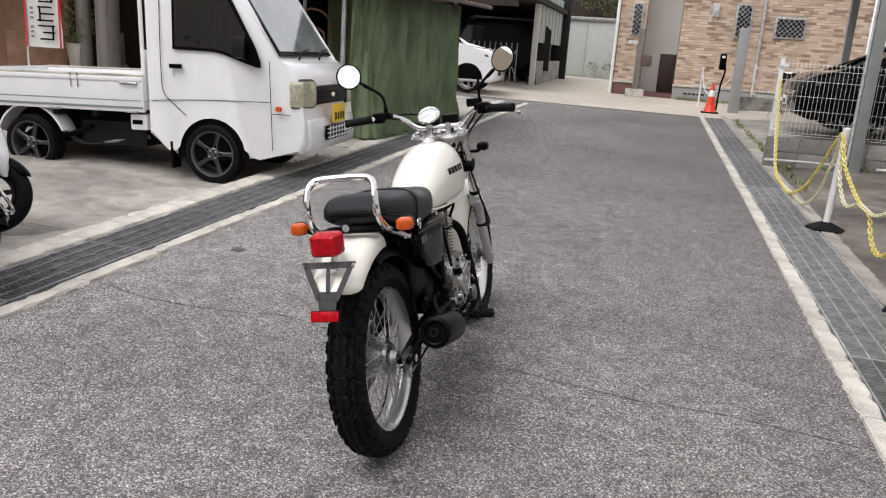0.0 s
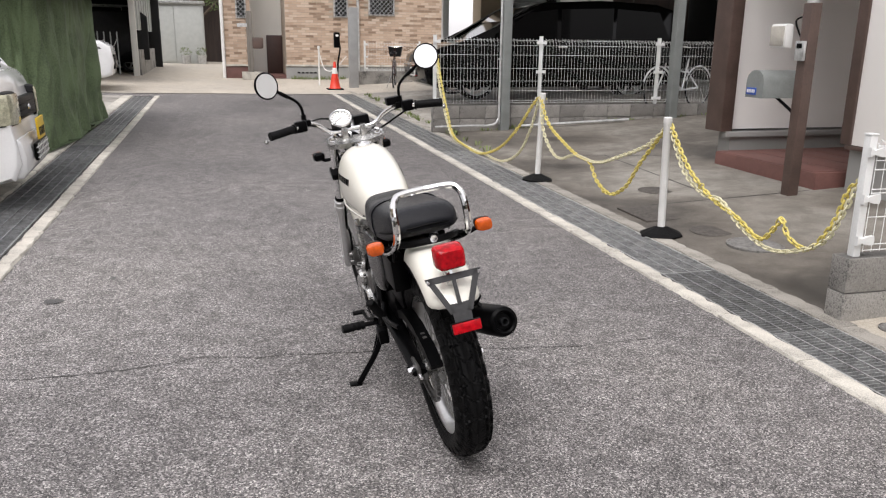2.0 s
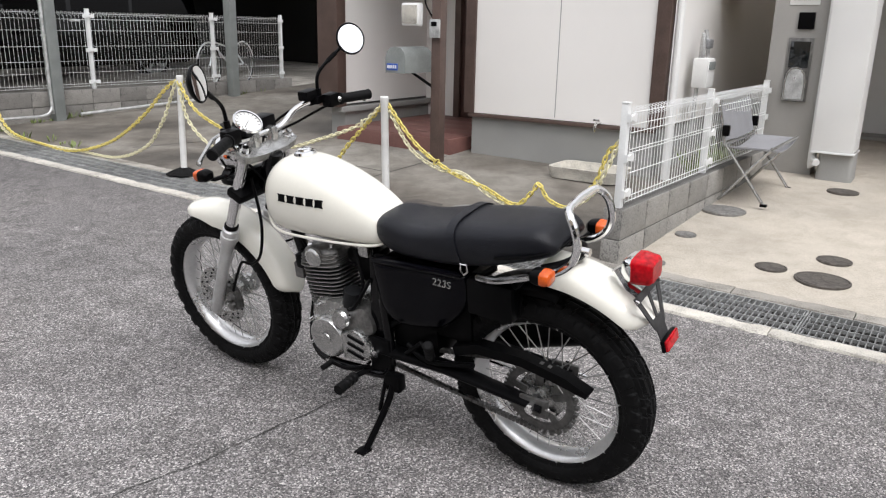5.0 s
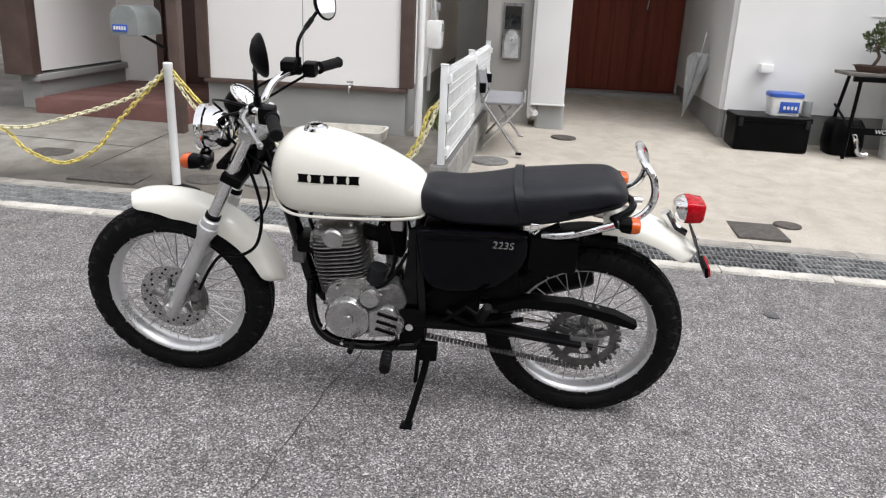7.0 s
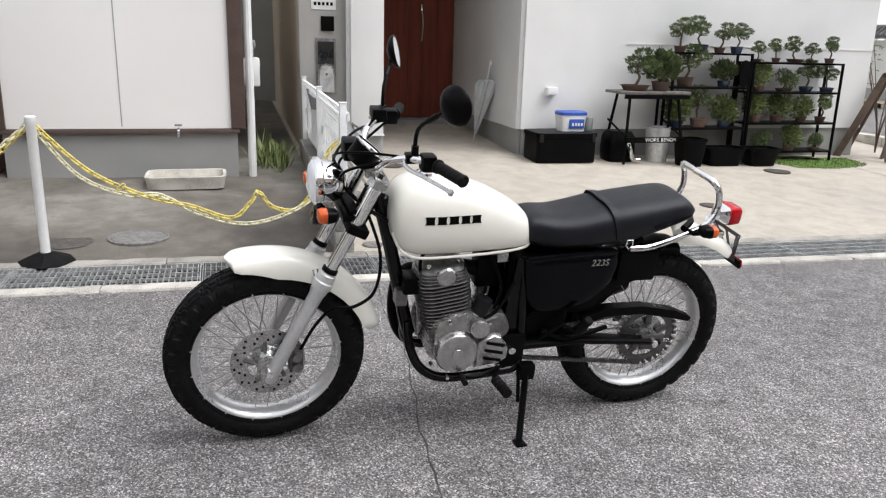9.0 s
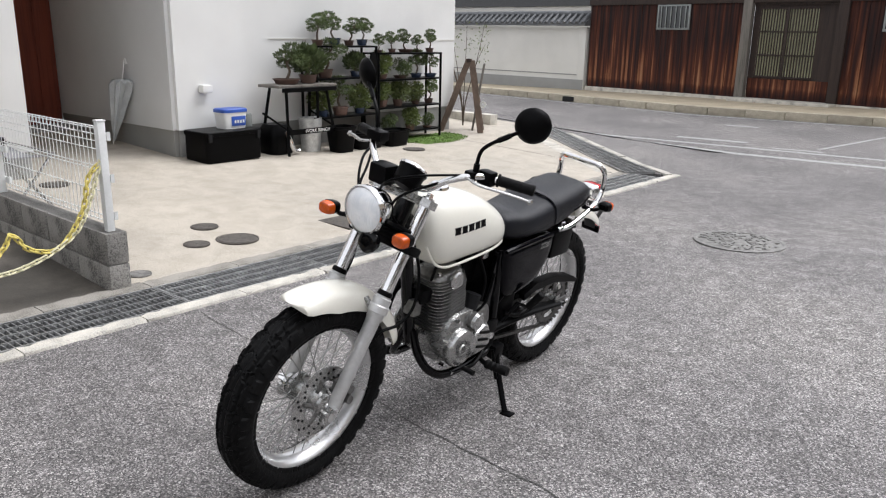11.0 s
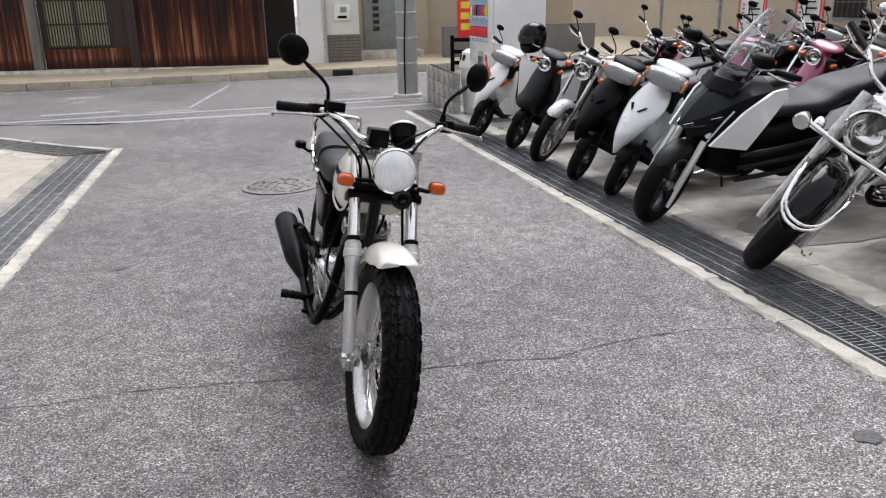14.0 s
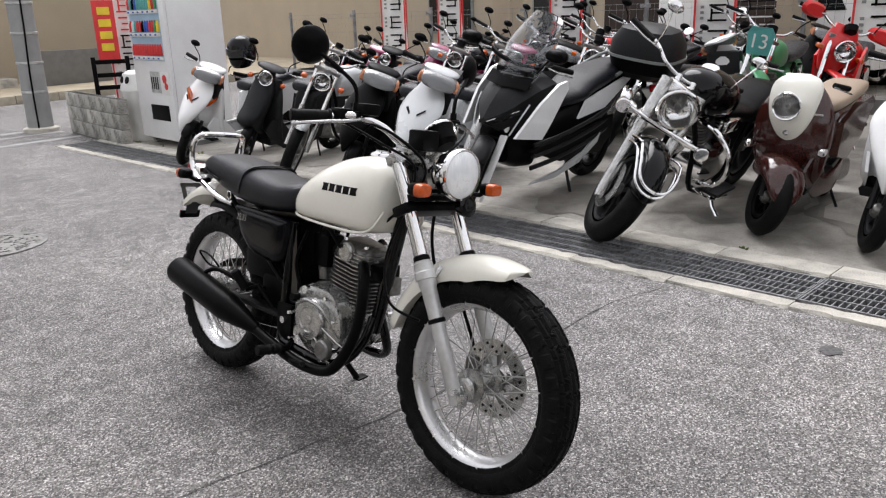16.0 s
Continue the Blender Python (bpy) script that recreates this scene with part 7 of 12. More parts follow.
        for w0 in (.40, .48, .56):
            part("body_crease", tube(bmesh.new(), curve([U(wb - .36, s * .215, w0 - .05), U(.85, s * .242, w0 - .02), U(.45, s * .238, w0 + .03), U(.16, s * .218, w0 + .08)], 4), .012, 6, flat=1.5), DARK_GREY, b)
        part("rear_panel", loft(bmesh.new(), [[U(u, s * (v + .02 * i), w) for u, v, w in ((.55, .17, .60), (.20, .18, .64), (-.35, .13, .86), (-.40, .12, .92), (-.10, .16, .84), (.45, .16, .72))] for i in (0, 1)]), WHITE_PAINT, b)
        part("grip", cyl(bmesh.new(), U(wb - .46, s * .22, 1.05), U(wb - .54, s * .36, 1.045), .018, n=10), RUBBER, b)
        part("brake_lever", tube(bmesh.new(), [U(wb - .40, s * .20, 1.05), U(wb - .41, s * .28, 1.04), U(wb - .47, s * .37, 1.03)], .007, 6), ALU, b)
        part("mirror", tube(bmesh.new(), [U(wb - .30, s * .20, 1.0), U(wb - .28, s * .30, 1.12)], .008, 6), BLACK, b)
        blob_m = bmesh.new()
        loft(blob_m, [oval(U(wb - .28 + d, s * .34, 1.14), U(0, 1, 0), U(0, 0, 1), .08 * f, .045 * f, 14, 2.5) for d, f in ((-.02, .95), (0, 1), (.03, .8), (.045, .4))])
        part("mirror_head", blob_m, BLACK, b)
    ws = bmesh.new()
    rows = []
    for k in range(9):
        f = k / 8
        wv, wd = .88 + .50 * f - .03 * f ** 4, (.145 + .055 * math.sin(min(1, f * 1.6) * math.pi / 2)) * (1 - .42 * f ** 3)
        rows.append([U(wb - .21 - .35 * f - (abs(a) ** 2) * .10, a * wd, wv - .05 * abs(a) ** 3 * f ** 4) for a in [-1 + j / 5 for j in range(11)]])
    inner = [[p + U(-.004, 0, 0) for p in r] for r in rows]
    loft(ws, [r + i[::-1] for r, i in zip(rows, inner)])
    part("windscreen", ws, SMOKE, b, "tall clear smoked windscreen").visible_shadow = False
    part("screen_mount", loft(bmesh.new(), [[U(wb - .20 - d - .06 * abs(a), a * .17, z) for a in (-1, -.5, 0, .5, 1)] + [U(wb - .27 - d, a * .15, z) for a in (1, .5, 0, -.5, -1)] for d, z in ((0, .89), (.06, .96))]), BLACK, b)
    part("dash", box(bmesh.new(), (-.13, wb - .42, .95), (.13, wb - .30, 1.0), .02), BLACK, b)
    part("handlebar", tube(bmesh.new(), curve([U(wb - .48, .25, 1.05), U(wb - .38, .10, 1.02), U(wb - .38, -.10, 1.02), U(wb - .48, -.25, 1.05)], 5), .016, 8), BLACK, b)
    blob([(wb - .45, .50, .18, .13), (.85, .50, .16, .16), (.60, .52, .20, .17), (.30, .58, .17, .17), (0, .68, .12, .16), (-.30, .82, .06, .11), (-.42, .88, .02, .05)], BLACK, "body", b, p=3)
    blob([(.86, .68, .03, .08), (.78, .73, .05, .14), (.50, .745, .055, .17), (.34, .80, .07, .17), (.10, .845, .06, .165), (-.18, .885, .045, .13), (-.30, .90, .02, .07)], VINYL, "seat", b, p=3)
    part("grab_rail", tube(bmesh.new(), curve([U(.05, .17, .86), U(-.25, .16, .93), U(-.42, .08, .96), U(-.42, -.08, .96), U(-.25, -.16, .93), U(.05, -.17, .86)], 5), .013, 8), GREY_STEEL, b)
    part("side_stand", tube(bmesh.new(), [U(.55, .14, .25), U(.58, .20, .145), U(.60, .25, .064)], .012, 7), DARK_GREY, b)
    part("centre_stand", tube(bmesh.new(), [U(.42, .10, .22), U(.36, .14, .14), U(.30, .14, .18)], .012, 7), DARK_GREY, b)
    part("tail_lamp", box(bmesh.new(), (-.09, -.45, .80), (.09, -.38, .88), .02), RED_LENS, b)
    part("silencer", cyl(bmesh.new(), U(.25, -.20, .30), U(-.28, -.22, .45), .06, n=16), BLACK, b)
    steer(b, {"front_wheel", "front_fender", "fork_leg", "fork_guard", "fork_shroud", "grip", "brake_lever", "handlebar"}, wb, R, 26, 30)
    return b


def cruiser(fx, fy, heading, lean):
    wb, R = 1.62, .325
    b = thing("cruiser_motorcycle", rider_frame(fx, fy, heading, lean, wb), "black and chrome cruiser motorcycle with crash bars on its stand", "motorcycle")
    wheel(b, "front_wheel", Matrix.Translation(U(wb, 0, R)) , R, .13, .205, DARK_GREY, 7)
    wheel(b, "rear_wheel", Matrix.Translation(U(0, 0, R)), R, .16, .20, DARK_GREY, 7)
    t = math.tan(radians(32))
    for s in (1, -1):
        part("fork_lower", tube(bmesh.new(), [U(wb + .055, s * .115, R - .075), U(wb + .02, s * .115, R - .03), U(wb - .30 * t, s * .115, R + .30)], [.026, .033, .033], 16), ALU, b)
        part("fork_tube", tube(bmesh.new(), [U(wb - .30 * t, s * .115, R + .30), U(wb - .58 * t, s * .115, R + .58)], .036, 16), ALU, b)
        part("crash_bar", tube(bmesh.new(), curve([U(1.02, s * .05, .70), U(1.08, s * .20, .69), U(1.09, s * .32, .60), U(1.06, s * .34, .46), U(1.00, s * .26, .34), U(.93, s * .10, .30)], 6), .0155, 10), CHROME, b, "chrome crash bar")
        lm = Matrix.Translation(U(wb - .175, s * .275, .70)) @ Vector((0, 1, 0)).to_track_quat("Z", "Y").to_matrix().to_4x4()
        fl = part("spot_lamp", lathe(bmesh.new(), [(0, -.06), (.03, -.05), (.042, -.01), (.044, .01), (.038, .016), (0, .02)], 20, lm), CHROME, b)
        part("saddle_bag", loft(bmesh.new(), [oval(U(u, s * .23, .58), U(0, 1, 0), U(0, 0, 1), hv, hw, 18, 3.4) for u, hv, hw in ((.26, .05, .10), (.22, .085, .16), (-.22, .09, .165), (-.27, .06, .12))]), BLACK_GLOSS, b, "black saddle bag")
        part("frame_tube", tube(bmesh.new(), curve([U(wb - .42, 0, .90), U(1.05, s * .08, .60), U(.98, s * .13, .26), U(.50, s * .14, .22), U(.40, s * .12, .45), U(.30, s * .12, .66)], 5), .018, 8), BLACK, b)
        part("floor_board", box(bmesh.new(), (-s * .27 - .05, .72, .28), (-s * .27 + .05, 1.0, .30), .006), DARK_GREY, b)
        indicator(b, U(wb - .28, s * .20, .68), (.03, .03, .03), CHROME)
    half = [U(wb - .12, .13, .60), U(wb + .06, .13, .665), U(wb + .18, .12, .645), U(wb + .27, .095, .59), U(wb + .31, .05, .565)]
    for dz in (0, -.04):
        part("fender_loop", tube(bmesh.new(), curve([p + Vector((0, dz * .3, dz)) for p in half] + [U(wb + .32 + dz * .3, 0, .56 + dz)] + [Vector((-p.x, p.y + dz * .3, p.z + dz)) for p in half[::-1]], 5), .0085, 8), CHROME, b, "chrome mudguard rail")
    part("lamp_bar", tube(bmesh.new(), [U(wb - .20, .28, .70), U(wb - .18, 0, .70), U(wb - .20, -.28, .70)], .015, 10), CHROME, b)
    part("front_fender", arch(bmesh.new(), (wb, R), R + .035, 25, 140, .085, .075, 28, 10, .003, .1, .1), BLACK_GLOSS, b, "deep gloss black mudguard")
    hm = Matrix.Translation(U(wb - .20, 0, .835)) @ Vector((0, 1, -.02)).to_track_quat("Z", "Y").to_matrix().to_4x4()
    round_lamp("headlamp", b, hm, .112, .15, CHROME, "large chrome headlamp")
    part("nacelle", box(bmesh.new(), (-.10, wb - .42, .80), (.10, wb - .33, .92), .03), CHROME, b)
    bars(b, wb - .44, .985, .40, .26, rise=.06)
    for s in (1, -1):
        part("riser", cyl(bmesh.new(), U(wb - .40, s * .05, .90), U(wb - .43, s * .05, .94), .018, n=12), CHROME, b)
        part("brake_disc", lathe(bmesh.new(), [(.07, -.003), (.145, -.003), (.145, .003), (.07, .003)], 36, Matrix.Translation(U(wb, s * .082, R)) @ Matrix.Rotation(math.pi / 2, 4, "Y")), ALU, b)
        part("rocker_box", box(bmesh.new(), (-s * .15 - .03, .66, .62), (-s * .15 + .03, .86, .70), .015), CHROME, b)
        part("push_rod", tube(bmesh.new(), [U(.70, s * .14, .42), U(.80, s * .13, .64)], .010, 8), CHROME, b)
        part("peg_guard", tube(bmesh.new(), curve([U(.98, s * .14, .28), U(1.0, s * .28, .26), U(.86, s * .33, .27)], 4), .010, 8), CHROME, b)
    part("dash_panel", lathe(bmesh.new(), [(0, 0), (.05, .0), (.055, .012), (.05, .02), (0, .022)], 22, Matrix.Translation(U(.98, 0, .985)) @ Matrix.Rotation(radians(-12), 4, "X")), CHROME, b)
    blob([(1.18, .85, .07, .07), (1.10, .86, .13, .14), (.90, .84, .15, .18), (.70, .79, .11, .14), (.60, .76, .04, .06)], BLACK_GLOSS, "fuel_tank", b, p=2.3)
    blob([(.70, .68, .03, .10), (.62, .69, .05, .14), (.40, .66, .06, .155), (.22, .70, .06, .145), (0, .74, .06, .13), (-.18, .75, .03, .09)], BLACK, "seat", b, p=2.8)
    part("rear_fender", arch(bmesh.new(), (0, R), R + .06, 60, 165, .10, .07, 20, 10), BLACK_GLOSS, b)
    part("crankcase", loft(bmesh.new(), [oval(U(.72, v, .40), U(1, 0, 0), U(0, 0, 1), a, c, 22, 3) for v, a, c in ((.16, .10, .09), (.13, .18, .15), (-.13, .18, .15), (-.16, .10, .09))]), CHROME, b)
    for tilt, u in ((-24, .80), (24, .64)):
        m = Matrix.Translation(U(u, 0, .46)) @ Matrix.Rotation(radians(tilt), 4, "X")
        cy = part("cylinder", loft(bmesh.new(), [oval(m @ Vector((0, 0, z)), (1, 0, 0), m.to_3x3() @ Vector((0, 1, 0)), .065, .06, 12, 3) for z in (0, .28)]), BLACK, b)
        for k in range(9):
            share("fin", _FIN, cy, m @ Matrix.Translation((0, 0, .04 + .024 * k)))
        part("rocker_cover", cyl(bmesh.new(), m @ Vector((0, 0, .26)), m @ Vector((0, 0, .31)), .07, .05, 18), CHROME, b)
    part("air_cleaner", cyl(bmesh.new(), U(.72, -.12, .60), U(.72, -.22, .60), .09, .08, 26), CHROME, b)
    part("exhaust", tube(bmesh.new(), curve([U(.98, -.08, .52), U(1.02, -.15, .36), U(.80, -.20, .24), U(.30, -.22, .26), U(-.45, -.24, .28)], 6), .04, 12), CHROME, b)
    part("side_stand", tube(bmesh.new(), [U(.74, .16, .24), U(.80, .25, .14), U(.84, .33, .094)], .013, 8), CHROME, b)
    mirrors(b, wb - .50, .985, .26, .30, .20, CHROME, .042)
    steer(b, FRONT_END | {"riser", "brake_disc"}, wb, R, 32, 42)
    return b


def helmet_on(m, label, mat=BLACK_GLOSS):
    h = thing("helmet", m, label, "helmet")
    part("shell", loft(bmesh.new(), [oval((0, y, z), (1, 0, 0), (0, 1, 0), a, c, 22, 2.2) for z, y, a, c in ((-.10, -.01, .085, .10), (-.06, 0, .105, .125), (0, 0, .118, .135), (.06, 0, .105, .12), (.10, 0, .07, .085), (.118, 0, .02, .03))]), mat, h)
    part("visor", loft(bmesh.new(), [oval((0, .035, z), (1, 0, 0), (0, 1, 0), a, c, 20, 2.2) for z, a, c in ((-.03, .105, .108), (.0, .112, .114), (.035, .108, .11))]), CAR_GLASS, h)
    part("chin_bar", loft(bmesh.new(), [oval((0, .04, z), (1, 0, 0), (0, 1, 0), a, c, 20, 2.2) for z, a, c in ((-.115, .07, .09), (-.08, .09, .108), (-.045, .098, .11))]), mat, h)
    return h


E_ = -90
scooter(-2.97, -2.32, E_ + 10, 9, WHITE_PAINT, "white scooter with orange nose indicators parked on a stand", None, "nose", 1.22, .225)
sB = scooter(-3.12, -1.50, E_ + 9, 9, DARK_GREY, "dark grey scooter with a round headlamp and helmet", None, "round", 1.2, .215)
naked_bike(-3.12, -0.67, E_ + 5, 12, SILVER_PAINT, "silver and chrome small motorcycle with a white front mudguard", 1.42, .30, ALU_DULL, guard=SILVER_PAINT)
scooter(-3.08, 0.14, E_ + 9, 9, BLACK, "black scooter with a clear headlamp cowl", None, "cowl", 1.2, .205)
scooter(-3.11, 0.76, E_ + 10, 9, SILVER_PAINT, "pale silver scooter with a wide clear headlamp", None, "cowl", 1.2, .21)
maxi_scooter(-3.03, 1.50, E_ + 4, 10.5)
cruiser(-3.12, 2.555, E_ + 2, 17.5)
retro = scooter(-3.60, 3.26, E_ + 3, 3, MAROON, "dark maroon and cream retro scooter with a round headlamp", CREAM, "round", 1.18, .245, BEIGE_VINYL, turn=40, mirror=False)
retro.matrix_world = retro.matrix_world @ Matrix.Scale(.91, 4)
scooter(-3.87, 3.78, E_ + 6, 7, WHITE_PAINT, "white scooter at the end of the row", None, "cowl", 1.22, .235, turn=20)
helmet_on(pose(-3.34, -1.70, 1.10, -10, 0, -50) @ Matrix.Scale(1.18, 4), "silver and black full-face helmet hung on a scooter mirror")

# second row, facing the other way or crowded behind
scooter(-5.13, -2.24, E_ - 10, 6, MAGENTA, "magenta scooter standing in the second row", None, "round", 1.2, .21, group="scooters behind the front row", mirror=True)
scooter(-5.24, -1.31, E_ + 8, 7, MAGENTA, "dark magenta scooter crowded in the second row", None, "cowl", 1.2, .21, group="scooters behind the front row")
naked_bike(-5.29, -0.49, E_ + 5, 10, BLACK_GLOSS, "black motorcycle crowded in the second row", group="motorcycles behind the front row")
scooter(-5.34, 0.29, E_, 8, BLACK, "black scooter crowded in the second row", None, "cowl", 1.2, .21, group="scooters behind the front row")
naked_bike(-5.45, 1.02, E_ + 4, 10, BLACK_GLOSS, "black motorcycle with chrome parts in the second row", group="motorcycles behind the front row")
scooter(-6.34, 1.88, -E_ + 4, 4, WHITE_PAINT, "white scooter facing away with a top case", None, "cowl", 1.22, .22, group="scooters behind the front row")
naked_bike(-7.18, 3.67, E_ + 8, 12, BLACK_GLOSS, "black motorcycle with chrome bars in the second row", 1.45, .31, group="motorcycles behind the front row")
naked_bike(-5.18, 4.45, E_ + 12, 12, BLACK_GLOSS, "dark motorcycle with a low seat in the second row", 1.5, .31, group="motorcycles behind the front row")
for x, y, turn_, mt, kind in ((-4.95, -2.85, 8, BLACK_GLOSS, 1), (-4.92, -1.80, -6, BLACK, 0), (-5.05, -.92, 4, BLACK_GLOSS, 1), (-5.10, -.10, -8, MAGENTA, 0), (-5.20, .68, 6, BLACK_GLOSS, 1), (-6.30, -1.95, 10, BLACK, 0), (-6.40, -.95, -5, BLACK_GLOSS, 1), (-6.45, -.15, 7, RED_PAINT, 1), (-6.50, .75, -4, BLACK, 0)):
    if kind:
        naked_bike(x, y, E_ + turn_, 11, mt, "dark motorcycle squeezed into the crowded second row", group="motorcycles behind the front row", turn=30)
    else:
        scooter(x, y, E_ + turn_, 8, mt, "scooter squeezed into the crowded second row", None, "round", 1.2, .21, group="scooters behind the front row", turn=30)
db = naked_bike(-5.40, 2.82, E_ + 10, 8, RED_PAINT, "bright red off-road motorcycle with a round headlamp", 1.42, .33, group="off-road motorcycles", guard=RED_PAINT, high_guard=True)
blob([(.72, 1.10, .03, .07), (.80, 1.10, .05, .11), (.90, 1.09, .06, .13), (1.00, 1.07, .05, .12), (1.07, 1.05, .03, .09)], RED_PAINT, "lamp_shroud", db, "red plastic lamp surround", p=2.4, axis="w")
for s in (1, -1):
    part("hand_guard", loft(bmesh.new(), [oval(U(1.02 + d, s * v, 1.09), U(.3, s * .95, 0), U(0, 0, 1), a, c, 16, 2.6) for d, v, a, c in ((-.02, .30, .10, .045), (.02, .30, .12, .055), (.05, .30, .09, .04))]), RED_PAINT, db, "red hand guard")
    part("tank_shroud", loft(bmesh.new(), [[U(u, s * (v + .012 * i), w) for u, v, w in ((1.12, .13, .62), (1.14, .15, .84), (.86, .14, .92), (.70, .12, .80), (.86, .14, .64))] for i in (0, 1, 1.4)]), RED_PAINT, db)
steer(db, {"lamp_shroud", "hand_guard"}, 1.42, .33, 27, 38)
db2 = naked_bike(-5.56, 2.15, E_ + 8, 8, GREEN_PAINT, "green off-road motorcycle with a teal number board", 1.42, .33, group="off-road motorcycles", guard=GREEN_PAINT, high_guard=True, lamp=False)
nb = part("number_board", loft(bmesh.new(), [[U(1.26 + d - abs(v) * .3, v, w) for v, w in ((-.09, .86), (.09, .86), (.11, 1.03), (.08, 1.08), (-.08, 1.08), (-.11, 1.03))] for d in (0, .006)]), TEAL, db2, "teal number board marked 13")
tx = bpy.data.curves.new("number_text", "FONT")
tx.body, tx.size, tx.align_x, tx.align_y, tx.extrude = "13", 0.16, "CENTER", "CENTER", 0.001
tob = new("number_text_source", tx)
_dg = bpy.context.evaluated_depsgraph_get()
_tm = bpy.data.meshes.new_from_object(tob.evaluated_get(_dg))
bpy.data.objects.remove(tob)
_tm.materials.append(WHITE_PLASTIC)
share("number", _tm, nb, Matrix.Translation(U(1.272, 0, .965)) @ Matrix.Rotation(math.pi, 4, "Z") @ Matrix.Rotation(math.pi / 2, 4, "X"))
for i, (x, y, mt, kind) in enumerate(((-7.18, -2.44, BLACK, 0), (-7.28, -1.62, RED_PAINT, 1), (-7.39, -0.69, BLACK_GLOSS, 1), (-7.50, 0.24, MAGENTA, 0), (-7.39, 1.07, BLACK_GLOSS, 1), (-7.50, 1.90, BLACK, 0))):
    if kind:
        naked_bike(x, y, E_ + random.uniform(-8, 8), 9, mt, "motorcycle packed in the rear row by the fence", group="motorcycles in the rear row")
    else:
        scooter(x, y, E_ + random.uniform(-8, 8), 7, mt, "scooter packed in the rear row by the fence", None, "cowl", group="scooters in the rear row")
# black top case on the second-row scooter's carrier
tc = thing("top_case", pose(-4.74, 1.80, .87, -6, -10, -84) @ Matrix.Diagonal((1, 1, 1.34, 1)), "large black touring top case on a rear carrier", "case")
part("case_lower", loft(bmesh.new(), [oval((0, 0, z), (1, 0, 0), (0, 1, 0), a, c, 24, 3.4) for z, a, c in ((0, .17, .15), (.04, .24, .20), (.12, .27, .22))]), BLACK, tc)
part("case_lid", loft(bmesh.new(), [oval((0, 0, z), (1, 0, 0), (0, 1, 0), a, c, 24, 3.2) for z, a, c in ((.125, .275, .225), (.20, .265, .215), (.27, .21, .17), (.29, .12, .10))]), DARK_GREY, tc)
part("trim_band", loft(bmesh.new(), [oval((0, 0, z), (1, 0, 0), (0, 1, 0), .279, .229, 24, 3.4) for z in (.115, .13)]), GREY_STEEL, tc)
part("carrier", tube(bmesh.new(), [(0, 0, 0), (0.0, -0.1, -.18), (0.0, -.15, -.30)], .02, 8), BLACK, tc)


# ---- fences, block walls, posts and chains ----
_BLK = mesh_of("block", box(bmesh.new(), (0.004, -0.06, 0.004), (0.386, 0.06, 0.182), 0.006), BLOCK)


def block_wall(name, x0, y0, heading, cols, rows, z, label):
    """Concrete blocks in courses, on a mortar core; x runs along the wall."""
    m = pose(x0, y0, z, 0, 0, heading)
    w = thing(name, m, label, "wall", kind="structure")
    part("mortar", box(bmesh.new(), (0.01, -0.05, -0.25), (cols * 0.39 - 0.01, 0.05, rows * 0.186 - 0.004)), MORTAR, w, smooth=False)
    for r in range(rows):
        for c in range(cols):
            share("block", _BLK, w, Matrix.Translation((c * 0.39 + random.uniform(-.002, .002), random.uniform(-.003, .003), r * 0.186)))
    return w


def mesh_fence(name, x0, y0, heading, length, z0, z1, posts, label, mat=WHITE_METAL, pitch=0.05, kind=""):
    f = thing(name, pose(x0, y0, z0, 0, 0, heading), label, "fence", kind=kind)
    H = z1 - z0
    wire = .0026 if H < .7 else .0017
    for i, px in enumerate(posts):
        p = part("post", box(bmesh.new(), (px - .022, -.022, -0.06), (px + .022, .022, H + .02), 0.006), mat, f)
        part("post_cap", box(bmesh.new(), (px - .025, -.025, H + .02), (px + .025, .025, H + .03), .004), mat, p)
        for z in (.08, H * .5, H - .06):
            part("clamp", loft(bmesh.new(), [[(px + x, y, z + w) for x, w in ((-.07, -.024), (-.04, -.022), (0, -.010), (.04, -.022), (.07, -.024), (.075, 0), (.07, .024), (.04, .022), (0, .010), (-.04, .022), (-.07, .024), (-.075, 0)) for x in [max(x, -.026) if i == 0 else min(x, .026) if i == len(posts) - 1 else x]] for y in (-.042, -.034, -.022)]), mat, p)
    for a, b in zip(posts, posts[1:]):
        bm = bmesh.new()
        n = max(2, int((b - a - .05) / pitch))
        for k in range(n + 1):
            x = a + .025 + (b - a - .05) * k / n
            tube(bm, [(x, -.028, .02), (x, -.028, H - .02)], wire, 4)
            if H < 1.2:
                tube(bm, [(x, -.028, H - .02), (x, .012, H - .005), (x, .02, H - .045), (x, -.02, H - .06)], wire, 4)
        zs = [.03, .06, .2, .34] + [H * .55, H * .75] + [H - .10, H - .03]
        for z in zs:
            tube(bm, [(a + .02, -.031, z), (b - .02, -.031, z)], wire * 1.3, 5)
        part("mesh_panel", bm, mat, f)
    return f


block_wall("low_block_wall", 1.50, 3.03, -1.5, 8, 2, -0.02, "weathered grey concrete block wall under the white fence")
mesh_fence("mesh_fence", 1.56, 3.03, -1.5, 3.1, 0.352, 0.935, (0.02, 1.55, 3.10), "white welded mesh fence on a low block wall")
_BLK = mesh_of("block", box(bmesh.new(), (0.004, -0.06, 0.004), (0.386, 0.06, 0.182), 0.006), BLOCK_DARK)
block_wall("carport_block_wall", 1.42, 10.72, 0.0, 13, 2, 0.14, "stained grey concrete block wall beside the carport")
mesh_fence("mesh_fence", 1.44, 10.74, 0, 5.0, 0.515, 1.455, (0.02, 1.62, 3.55, 4.9), "white welded mesh fence on a stained block wall")
